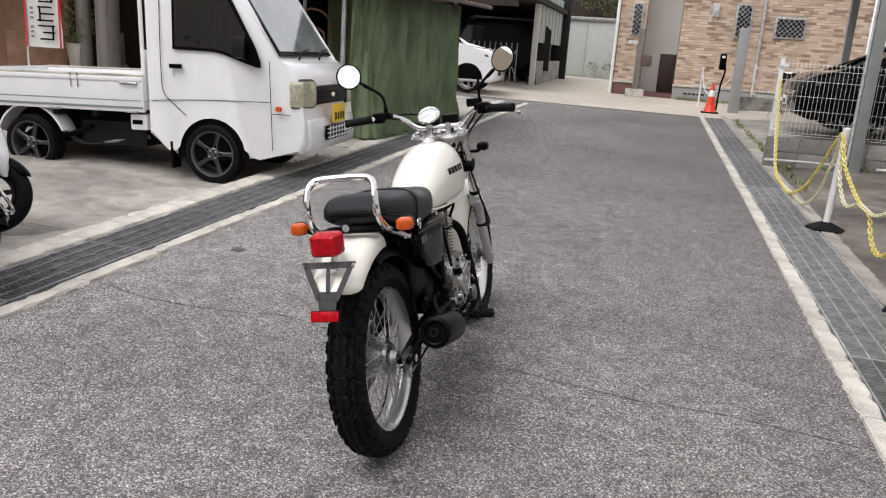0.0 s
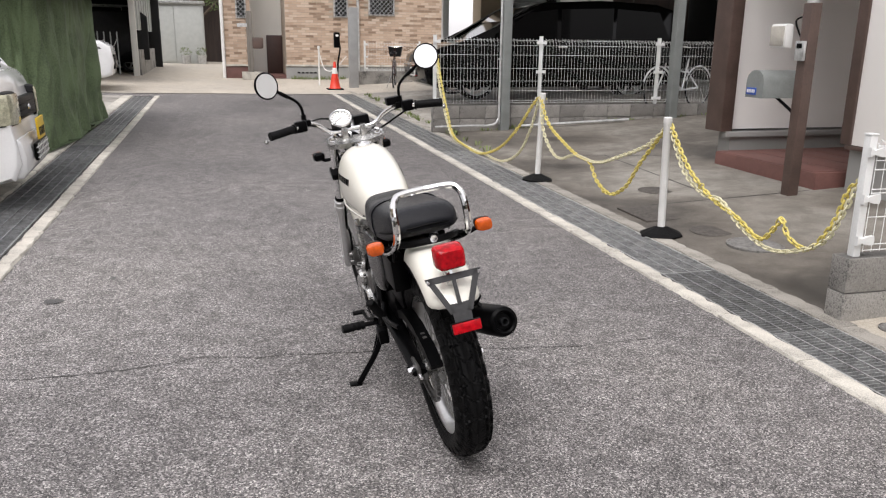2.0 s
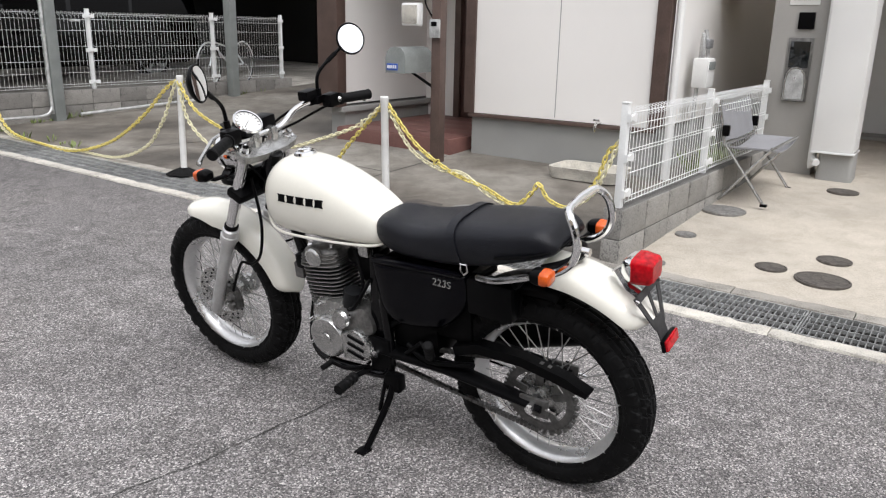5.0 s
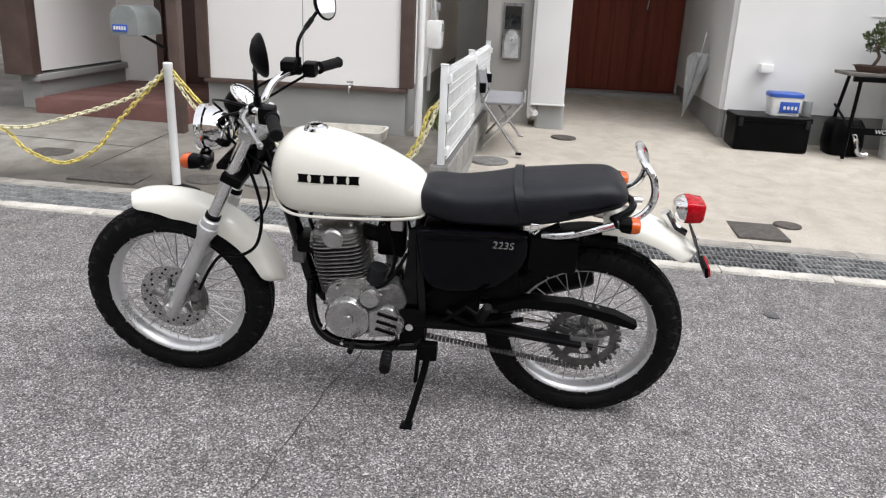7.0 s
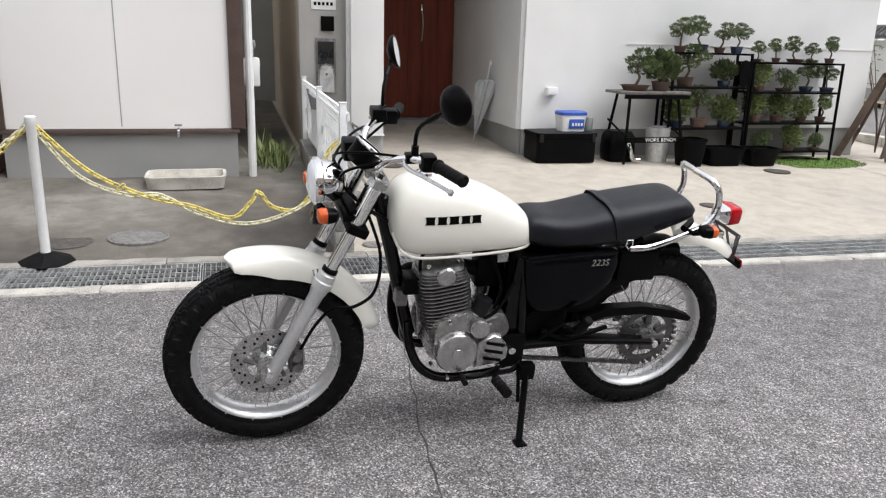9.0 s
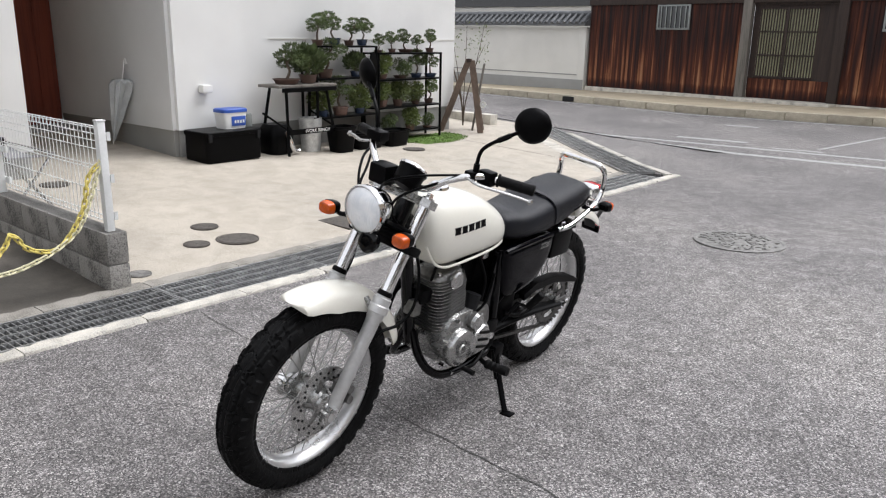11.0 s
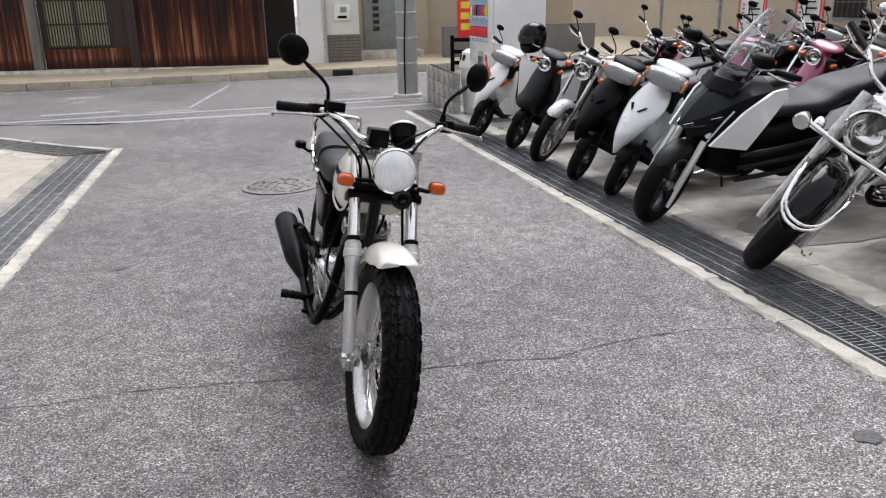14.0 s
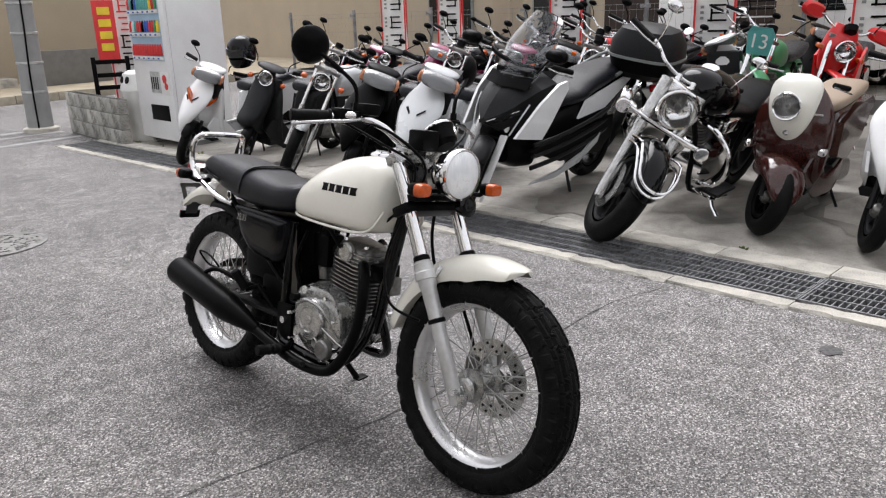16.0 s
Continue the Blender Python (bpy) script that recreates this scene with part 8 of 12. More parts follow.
for x in (2.45, 5.18):
    bm = bmesh.new()
    box(bm, (-.065, -.065, -.02), (.065, .065, 3.0), .008)
    ps = thing("carport_post", pose(x, 10.56, G(x, 10.56)), "tall grey steel carport post with a pipe clamped to it", "post", "carport posts")
    part("post", bm, GREY_STEEL, ps)
    if x < 3:
        part("pipe", tube(bmesh.new(), curve([(-.085, -.03, 3.0), (-.085, -.03, .35), (-.10, -.05, .18), (-.20, -.06, .09), (-.55, -.07, .085), (-1.05, -.10, .08)], 5), .017, 8), GALV, ps, "grey-green conduit")
        part("pipe_clip", box(bmesh.new(), (-.11, -.05, 1.0), (-.06, .0, 1.02), .003), GALV, ps)
bm = bmesh.new()
tube(bm, [(2.7, 10.5, G(2.7, 10.5) + .06), (4.4, 10.45, G(4.4, 10.45) + .05)], .02, 8)
solo("ground_pipe", bm, GALV, "grey pipe lying along the foot of the block wall", "pipe")

# white chain posts on rubber feet
POSTS = ((1.49, 6.95), (1.55, 4.76))
for i, (x, y) in enumerate(POSTS):
    ps = thing("chain_post", on(x, y, 0, .012) @ Matrix.Rotation(radians(-1.5 if i else 1.5), 4, "Y"), "white plastic chain post on a black rubber foot", "post", "chain posts")
    part("foot", lathe(bmesh.new(), [(0, 0), (.155, 0), (.155, .012), (.12, .03), (.05, .06), (.036, .065), (0, .065)], 8), RUBBER, ps, smooth=False)
    part("tube", lathe(bmesh.new(), [(.027, .06), (.027, .80), (.03, .805), (.03, .84), (.026, .845), (0, .845)], 20), WHITE_PLASTIC, ps)
    part("ring", tube(bmesh.new(), [(.034, 0, .78), (.045, 0, .79), (.034, 0, .80)], .004, 6), YELLOW, ps)

_link = bmesh.new()
tube(_link, [(0.024 * math.copysign(1, math.cos(t)) * .55 + .011 * math.cos(t), .0115 * math.sin(t), 0) for t in [2 * math.pi * k / 12 for k in range(12)]], .0054, 6, True)
_LINK_Y = mesh_of("link", _link, YELLOW)
_LINK_P = _LINK_Y.copy()
_LINK_P.materials.clear()
_LINK_P.materials.append(PALE_YELLOW)


def chain(pts, label, me=_LINK_Y):
    c = thing("plastic_chain", None, label, "chain", "barrier chains")
    P = curve(pts, 40)
    step, acc, k = 0.034, 0.0, 0
    prev = P[0]
    for q in P[1:]:
        d = (q - prev)
        L = d.length
        while acc + L >= step:
            prev = prev + d * ((step - acc) / L)
            d = q - prev
            L = d.length
            acc = 0.0
            m = Matrix.Translation(prev) @ d.to_track_quat("X", "Z").to_matrix().to_4x4() @ Matrix.Rotation(math.pi / 2 * (k % 2) + .5, 4, "X")
            share("link", _LINK_P if (me is _LINK_P) else me, c, m)
            k += 1
            if L < 1e-6:
                break
        acc += L
        prev = q
    return c


_z1, _z2 = G(*POSTS[0]) + .82, G(*POSTS[1]) + .82
chain([(1.46, 10.62, 1.24), (1.46, 10.43, .92), (1.45, 10.03, .47), (1.45, 9.72, .20), (1.44, 9.06, .13), (1.44, 8.56, .12), (1.45, 7.94, .27), (1.46, 7.45, .53), (1.48, 7.15, .77), (1.49, 6.98, _z1)], "yellow plastic barrier chain from fence to post")
chain([(1.46, 10.66, 1.20), (1.46, 10.48, .80), (1.46, 10.15, .42), (1.46, 9.80, .17), (1.45, 9.2, .13), (1.45, 8.50, .13), (1.46, 7.88, .13), (1.47, 7.42, .28), (1.48, 7.18, .52), (1.49, 7.10, .66), (1.49, 6.98, _z1 - .02)], "faded yellow plastic barrier chain from fence to post", _LINK_P)
chain([(1.49, 6.95, _z1), (1.50, 6.87, .57), (1.51, 6.66, .39), (1.52, 6.48, .355), (1.52, 6.27, .41), (1.52, 6.14, .43), (1.53, 5.78, .42), (1.53, 5.41, .52), (1.54, 5.04, .65), (1.55, 4.86, .77), (1.55, 4.78, _z2)], "faded yellow plastic barrier chain between two posts", _LINK_P)
chain([(1.49, 6.95, _z1), (1.50, 6.76, .65), (1.51, 6.42, .51), (1.52, 6.14, .43), (1.53, 5.92, .40), (1.53, 5.77, .27), (1.53, 5.53, .20), (1.54, 5.30, .30), (1.54, 5.12, .50), (1.55, 4.93, .69), (1.55, 4.78, _z2 - .02)], "yellow plastic barrier chain between two posts")
chain([(1.55, 4.76, _z2), (1.55, 4.5, .58), (1.55, 4.2, .42), (1.56, 3.95, .35), (1.56, 3.72, .27), (1.56, 3.60, .36), (1.56, 3.55, .42), (1.56, 3.47, .33), (1.57, 3.32, .31), (1.57, 3.18, .48), (1.58, 3.12, .66), (1.58, 3.04, .74)], "yellow plastic barrier chain tied to the mesh fence")
chain([(1.55, 4.76, _z2 - .02), (1.55, 4.55, .55), (1.55, 4.3, .43), (1.56, 4.12, .42), (1.56, 3.9, .30), (1.56, 3.65, .23), (1.56, 3.42, .27), (1.57, 3.22, .38), (1.57, 3.12, .56), (1.58, 3.05, .74)], "faded yellow plastic barrier chain tied to the mesh fence", _LINK_P)

# ---- the brown post with the letter box, before the panelled house ----
bp = thing("letter_box_post", on(3.24, 5.50), "dark brown square post carrying a letter box, lamp and door phone", "post")
part("post", box(bmesh.new(), (-.05, -.05, -.02), (.05, .05, 1.60), .008), BROWN_TRIM, bp)
part("lamp_cap", lathe(bmesh.new(), [(0, 1.60), (.05, 1.60), (.045, 1.66), (.03, 1.67), (.03, 1.75), (.04, 1.76), (0, 1.78)], 18), GALV, bp, "small metal post lamp")
mb = part("letter_box", loft(bmesh.new(), [[(x, .33 + .115 * a, .82 + b) for a, b in ((-1, 0), (1, 0), (1, .14), (.85, .19), (.5, .225), (0, .235), (-.5, .225), (-.85, .19), (-1, .14))] for x in (-.22, -.215, .20, .205)]), GREY_STEEL, bp, "dark grey arched letter box with a blue plate")
part("plate", box(bmesh.new(), (-.228, .30, .845), (-.221, .425, .905), .002), BLUE, mb)
for k in range(5):
    part("print_bar", box(bmesh.new(), (-.231, .312 + .022 * k, .862), (-.227, .326 + .022 * k, .890)), WHITE_PLASTIC, mb)
part("bracket", tube(bmesh.new(), [(0, .06, .70), (0, .14, .74), (0, .30, .82)], .014, 8), BLACK, bp)
fl = part("flood_lamp", box(bmesh.new(), (-.10, .10, 1.24), (-.02, .30, 1.44), .02, Matrix.Translation((0, .06, 0))), WHITE_PLASTIC, bp, "square off-white flood lamp")
part("lamp_face", box(bmesh.new(), (-.112, .18, 1.26), (-.098, .34, 1.42), .004), KERB, fl)
part("lamp_arm", tube(bmesh.new(), curve([(0, .05, 1.30), (-.02, .08, 1.34), (-.03, .14, 1.46), (-.02, .06, 1.50)], 4), .008, 6), BLACK, bp)
dp = part("door_phone", box(bmesh.new(), (-.085, -.055, 1.14), (-.06, .05, 1.30), .005), GALV, bp, "silver door phone")
part("lens", box(bmesh.new(), (-.089, -.03, 1.24), (-.084, .03, 1.28), .003), BLACK, dp)

# outdoor tap with its drain pan, and the gas meter in the alley
tp = thing("outdoor_tap", pose(3.70, 4.1, .55), "chrome outdoor tap on the foundation wall", "tap")
part("pipe", tube(bmesh.new(), [(.06, 0, .02), (-.04, 0, .02), (-.07, 0, 0), (-.07, 0, -.05)], .012, 8), CHROME, tp)
part("handle", box(bmesh.new(), (-.05, -.03, .04), (-.03, .03, .06), .006), CHROME, tp)
bm = bmesh.new()
loft(bm, [oval((0, 0, z), (1, 0, 0), (0, 1, 0), a, b, 24, 7) for z, a, b in ((0, .20, .30), (.10, .22, .32), (.10, .195, .295), (.03, .185, .285))])
solo("drain_pan", bm, KERB, "pale concrete drain pan at the foot of the wall", "basin", "", on(3.48, 4.05, 0, .012))
gm_ = thing("gas_meter", pose(4.45, 3.545, .78), "white gas meter with pipes on the alley wall", "meter")
part("body", box(bmesh.new(), (-.11, -.16, .10), (.11, -.02, .36), .02), WHITE_PLASTIC, gm_)
part("dial", box(bmesh.new(), (-.08, -.17, .26), (.08, -.155, .33), .004), GREY_STEEL, gm_)
for x in (-.07, .07):
    part("pipe", tube(bmesh.new(), curve([(x, -.09, .34), (x, -.09, .46), (x + .02, -.07, .52), (x + .02, -.05, .60 if x > 0 else -.3)], 4), .018, 8), GALV, gm_)
part("valve", box(bmesh.new(), (-.05, -.13, .44), (.09, -.05, .52), .015), GALV_DARK, gm_)
bm = bmesh.new()
box(bm, (5.2, 3.40, 1.75), (5.9, 3.60, 1.95), .02)
solo("electric_box", bm, GALV, "grey electrical box high on the alley wall", "box")

# folding bench by the fence
fb = thing("folding_bench", on(3.72, 2.74, 0, .012), "folding bench of grey fabric on aluminium legs", "bench")
part("seat", loft(bmesh.new(), [[(x, y, .43 - .05 * math.sin((x + .45) / .9 * 3.14) * 1 - z) for y, z in ((-.19, 0), (.15, 0), (.15, .012), (-.19, .012))] for x in [-.45 + .1 * k for k in range(10)]]), GREY_FABRIC, fb)
part("backrest", loft(bmesh.new(), [[(x, .15 + (z - .45) * .25 + d, z - .02 * math.sin((x + .45) / .9 * 3.14)) for d, z in ((0, .47), (0, .74), (.012, .74), (.012, .47))] for x in [-.45 + .1 * k for k in range(10)]]), GREY_FABRIC, fb)
for x in (-.44, .44):
    part("leg", tube(bmesh.new(), [(x, -.19, .44), (x * .97, .16, .012)], .012, 8), ALU, fb)
    part("leg", tube(bmesh.new(), [(x, .15, .44), (x * .97, -.17, .012)], .012, 8), ALU, fb)
    part("back_post", tube(bmesh.new(), [(x, .15, .42), (x, .23, .76)], .012, 8), ALU, fb)
    part("end_cap", box(bmesh.new(), (x - .02, .13, .50), (x + .02, .18, .58), .006), BLACK, fb)
    part("foot", box(bmesh.new(), (x * .97 - .02, -.20, 0), (x * .97 + .02, -.15, .02), .005), BLACK, fb)
for y in (-.19, .15):
    part("seat_rail", tube(bmesh.new(), [(-.46, y, .435), (.46, y, .435)], .011, 8), ALU, fb)

# umbrella leaning in the porch, storage box and tub before the white house
um = thing("umbrella", pose(5.55, .80, G(5.55, .8) + .012, 0, 0, 0), "clear plastic umbrella leaning on the porch wall", "umbrella")
cn_ = bmesh.new()
loft(cn_, [[Vector((.22 - z * .25 + r * (1 - .30 * (k % 2)) * math.cos(k * math.pi / 9), -.10 * z + .7 * r * (1 - .30 * (k % 2)) * math.sin(k * math.pi / 9), z + .05 * r / .17 * (k % 2))) for k in range(18)] for z, r in ((.06, .010), (.25, .07), (.50, .135), (.68, .175))])
part("canopy", cn_, surface("milky_umbrella_film", (.50, .52, .53), .3, vary=.15, coat=.4, bump=0), um, "folded clear film canopy", smooth=False)
part("shaft", tube(bmesh.new(), curve([(.22, 0, .02), (.04, -.08, .75), (.0, -.09, .92), (-.03, -.09, .95), (-.05, -.09, .90)], 4), .006, 6), WHITE_PLASTIC, um)
sb = thing("storage_box", on(4.50, .24, 0, .012), "black plastic deck storage box against the white wall", "box")
part("body", loft(bmesh.new(), [oval((0, 0, z), (1, 0, 0), (0, 1, 0), a, b, 40, 16) for z, a, b in ((0, .20, .335), (.02, .205, .34), (.27, .205, .34))]), BLACK, sb)
part("lid", loft(bmesh.new(), [oval((0, 0, z), (1, 0, 0), (0, 1, 0), a, b, 40, 16) for z, a, b in ((.272, .215, .35), (.31, .215, .35), (.318, .207, .342))]), BLACK, sb)
for y in (-.30, .30):
    part("latch", box(bmesh.new(), (-.222, y - .02, .22), (-.205, y + .02, .30), .004), DARK_GREY, sb)
tb = thing("plastic_tub", pose(4.52, .12, G(4.52, .12) + .33), "white plastic tub with blue lid and label", "tub")
part("body", loft(bmesh.new(), [oval((0, 0, z), (1, 0, 0), (0, 1, 0), a, b, 24, 6) for z, a, b in ((0, .095, .135), (.17, .105, .15))]), WHITE_PLASTIC, tb)
part("lid", loft(bmesh.new(), [oval((0, 0, z), (1, 0, 0), (0, 1, 0), a, b, 24, 6) for z, a, b in ((.17, .112, .158), (.20, .112, .158), (.21, .10, .145))]), BLUE, tb)
part("label_patch", box(bmesh.new(), (-.106, -.115, .03), (-.100, .06, .13), .001), BLUE, tb)
for k in range(4):
    part("print_bar", box(bmesh.new(), (-.110, -.095 + .034 * k, .06), (-.105, -.075 + .034 * k, .09)), WHITE_PLASTIC, tb)
bm = bmesh.new()
lathe(bm, [(0, 0), (.045, 0), (.045, .13), (.04, .14), (0, .14)], 18)
solo("tin_can", bm, GREY_STEEL, "small dark tin standing on the storage box", "tin", "", pose(4.52, -.10, G(4.52, -.1) + .33))
bn = thing("black_bin", on(4.50, -.46, 0, .012), "black plastic bag-lined bin by the wall", "bin")
part("body", loft(bmesh.new(), [oval((0, 0, z), (1, 0, 0), (0, 1, 0), a, b, 20, 4) for z, a, b in ((0, .15, .15), (.10, .16, .17), (.27, .15, .16), (.33, .12, .12))]), BLACK, bn)
part("nozzle", tube(bmesh.new(), curve([(-.15, -.02, .25), (-.19, -.05, .15), (-.20, -.09, .04), (-.20, -.17, .025)], 4), .025, 10), CHROME, bn)
bm = bmesh.new()
lathe(bm, [(0, 0), (.11, 0), (.135, .38), (.14, .385), (.13, .385), (.105, .02), (0, .02)], 24)
solo("pale_grey_bucket", bm, GALV, "pale grey metal bucket under the work bench", "bucket", "", on(4.42, -.90, 0, .012))


# ---- plants ----
def leafy(n, rx, ry, rz, size, seed, up=0.0):
    rnd = random.Random(seed)
    bm = bmesh.new()
    for _ in range(n):
        while True:
            p = Vector((rnd.uniform(-1, 1), rnd.uniform(-1, 1), rnd.uniform(-1, 1)))
            if .25 < p.length < 1:
                break
        q = Vector((p.x * rx, p.y * ry, p.z * rz))
        d = (p.normalized() + Vector((rnd.uniform(-.6, .6), rnd.uniform(-.6, .6), rnd.uniform(-.3, .6) + up))).normalized()
        a = d.orthogonal().normalized()
        a.rotate(Matrix.Rotation(rnd.uniform(0, 6.28), 3, d))
        s = size * rnd.uniform(.6, 1.2)
        vs = [bm.verts.new(q + w) for w in (-a * s * .28, d * s * .5 - a * s * .1, d * s, d * s * .5 + a * s * .3)]
        bm.faces.new(vs)
    return bm


_PADS = [mesh_of("foliage", leafy(330, .105, .105, .050, .042, 10 + k, .3), PINE, False) for k in range(3)]
_BUSH = [mesh_of("foliage", leafy(320, .14, .14, .12, .062, 20 + k), LEAF, False) for k in range(3)]
_BUSH_OLIVE = [mesh_of("foliage", leafy(320, .14, .14, .11, .05, 40 + k, .2), PINE, False) for k in range(3)]
_TUFT = mesh_of("foliage", leafy(560, .15, .15, .12, .085, 31, .9), PINE, False)
_POTS = []
for k, (a, b, h) in enumerate(((.12, .09, .075), (.09, .09, .085), (.15, .10, .06), (.10, .08, .11))):
    bm = bmesh.new()
    loft(bm, [oval((0, 0, z * h), (1, 0, 0), (0, 1, 0), a * f, b * f, 20, 4 if k != 1 else 2) for z, f in ((0, .72), (.1, .78), (.88, .96), (.9, 1.04), (1, 1.04), (1, .92), (.86, .9))])
    _POTS.append(mesh_of("pot", bm, TERRACOTTA))
_POTS_GLAZED = []
for me in _POTS:
    me = me.copy()
    me.materials.clear()
    me.materials.append(GLAZE)
    _POTS_GLAZED.append(me)
_pr = random.Random(5)


def bonsai(x, y, z, kind, s=1.0):
    """kind: pine pads on a bent trunk, bush, or tuft."""
    label = {"pine": "small pine bonsai with layered pads in a brown pot", "bush": "leafy green potted plant in a brown pot", "tuft": "spiky dark green potted pine in a round pot"}[kind]
    b = thing("potted_plant", pose(x, y, z, 0, 0, _pr.uniform(0, 360)) @ Matrix.Diagonal((s, s, s, 1)), label, "plant", "plants on the rack")
    k = _pr.randrange(4)
    share("pot", (_POTS_GLAZED if int(abs(x * 37 + y * 53)) % 3 == 0 else _POTS)[1 if kind == "tuft" else k], b)
    h = (.085, .085, .06, .11)[k]
    if kind == "pine":
        bend = _pr.uniform(-.10, .10)
        T = curve([(0, 0, h * .8), (bend * .6, .02, h + .08), (bend * .2, -.01, h + .16), (bend * 1.2, .02, h + .25), (bend, 0, h + .31)], 4)
        part("trunk", tube(bmesh.new(), T, [.017 * (1 - .7 * i / len(T)) for i in range(len(T))], 7), BARK, b)
        for i, (dx, dy, dz, sc) in enumerate(((bend + .01, 0, h + .33, .9), (bend * 1.2 - .10, .03, h + .25, .9), (bend + .10, -.03, h + .21, .95), (bend * .4 - .06, .06, h + .16, .7))):
            share("foliage", _PADS[i % 3], b, Matrix.Translation((dx, dy, dz)) @ Matrix.Diagonal((sc, sc, sc, 1)))
            if i:
                part("branch", tube(bmesh.new(), [T[min(len(T) - 1, 6 + i * 2)], (dx, dy, dz - .015)], .005, 5), BARK, b)
    elif kind == "bush":
        part("trunk", tube(bmesh.new(), [(0, 0, h * .8), (.01, 0, h + .08), (0, .01, h + .15)], .008, 6), BARK, b)
        for i in range(3):
            share("foliage", (_BUSH if k % 2 else _BUSH_OLIVE)[i], b, Matrix.Translation((_pr.uniform(-.07, .07), _pr.uniform(-.07, .07), h + .10 + .06 * i)))
    else:
        part("trunk", tube(bmesh.new(), [(0, 0, .07), (.01, 0, .15)], .025, 8), BARK, b)
        share("foliage", _TUFT, b, Matrix.Translation((0, 0, .21)) @ Matrix.Diagonal((1.05, 1.05, 1, 1)))
    return b


# work bench trestle
wbx, wby = 4.42, -.72
wb_ = thing("work_bench", on(wbx, wby, 0, .012), "black folding work bench with a worn plank top", "bench")
part("top", box(bmesh.new(), (-.20, -.42, .745), (.16, .42, .775), .005), GREY_WOOD, wb_)
part("top", box(bmesh.new(), (-.24, -.38, .70), (-.20, .38, .745), .005), BLACK, wb_)
for y in (-.34, .34):
    for x0, x1 in ((-.16, -.26), (.12, .24)):
        part("leg", tube(bmesh.new(), [(x0, y * .85, .74), (x1, y * 1.05, .01)], .018, 6), BLACK, wb_)
    part("brace", tube(bmesh.new(), [(-.22, y, .30), (.20, y, .45)], .012, 6), BLACK, wb_)
bar_ = part("front_bar", box(bmesh.new(), (-.265, -.34, .24), (-.25, .34, .30), .003), BLACK, wb_)
_txt = bpy.data.curves.new("bench_text", "FONT")
_txt.body, _txt.size, _txt.align_x, _txt.align_y = "WORK BENCH", 0.055, "CENTER", "CENTER"
_to = new("bench_text_source", _txt)
_tmm = bpy.data.meshes.new_from_object(_to.evaluated_get(bpy.context.evaluated_depsgraph_get()))
bpy.data.objects.remove(_to)
_tmm.materials.append(WHITE_PLASTIC)
share("lettering", _tmm, bar_, Matrix.Translation((-.267, -.06, .27)) @ Matrix.Rotation(-math.pi / 2, 4, "Z") @ Matrix.Rotation(math.pi / 2, 4, "X"))
bonsai(wbx - .03, wby + .17, G(wbx, wby) + .787, "pine", 1.0)
bonsai(wbx - .03, wby - .14, G(wbx, wby) + .787, "tuft", 1.15)


# steel racks with plants
def rack(x, y0, y1, levels, depth, name="plant_rack"):
    z0 = G(x, (y0 + y1) / 2) + .012
    r = thing(name, pose(x, 0, z0), "black steel shelf rack crowded with bonsai plants", "rack", "plant racks")
    for xx in (0, depth):
        for y in (y0, y1):
            part("upright", box(bmesh.new(), (xx - .012, y - .012, 0), (xx + .012, y + .012, levels[-1]), .002), BLACK, r)
    for z in levels:
        part("shelf", box(bmesh.new(), (-.015, y1 - .01, z - .022), (depth + .015, y0 + .01, z), .003), BLACK, r)
    return z0


z0 = rack(4.42, -1.02, -2.0, (.38, .83, 1.20), .26)
z1 = rack(4.42, -2.04, -3.25, (.12, .45, .80, 1.13), .26)
for y, k in ((-1.14, "pine"), (-1.40, "pine"), (-1.64, "pine"), (-1.86, "pine")):
    bonsai(4.53, y, z0 + 1.20, k, _pr.uniform(.62, .80))
for y, k in ((-1.22, "pine"), (-1.72, "tuft")):
    bonsai(4.50, y, z0 + .83, k, _pr.uniform(.80, .95))
for y, k in ((-1.16, "bush"), (-1.45, "pine"), (-1.78, "bush")):
    bonsai(4.50, y, z0 + .38, k, _pr.uniform(.75, .95))
for y, k in ((-2.15, "pine"), (-2.4, "pine"), (-2.66, "pine"), (-2.9, "pine"), (-3.14, "pine")):
    bonsai(4.53, y, z1 + 1.13, k, _pr.uniform(.50, .66))
for y, k in ((-2.2, "bush"), (-2.55, "bush"), (-2.86, "pine"), (-3.15, "pine")):
    bonsai(4.52, y, z1 + .80, k, _pr.uniform(.62, .80))
for y, k in ((-2.2, "bush"), (-2.5, "bush"), (-2.85, "bush"), (-3.12, "pine")):
    bonsai(4.52, y, z1 + .45, k, _pr.uniform(.65, .85))
for y, k in ((-2.3, "bush"), (-2.7, "bush"), (-3.05, "bush")):
    bonsai(4.48, y, z1 + .12, k, _pr.uniform(.5, .7))
for x, y, a, b, h in ((4.20, -1.18, .13, .15, .30), (4.24, -1.62, .14, .24, .20), (4.22, -2.1, .14, .20, .20)):
    bm = bmesh.new()
    loft(bm, [oval((0, 0, z * h), (1, 0, 0), (0, 1, 0), a * f, b * f, 24, 5) for z, f in ((0, .8), (.9, 1), (.92, 1.05), (1, 1.05), (1, .95), (.85, .93))])
    solo("planter_tub", bm, BLACK, "black plastic planter tub on the ground", "planter", "", on(x, y, 0, .012), "planter tubs")
fd = thing("round_fan", pose(4.36, -1.88, z0 + .72, 0, 0, 20), "round dark disc on a stick among the plants", "disc")
part("disc", loft(bmesh.new(), [oval((x, 0, .26), (0, 1, 0), (0, 0, 1), .10, .15, 24, 2) for x in (-.008, .008)]), BLACK, fd)
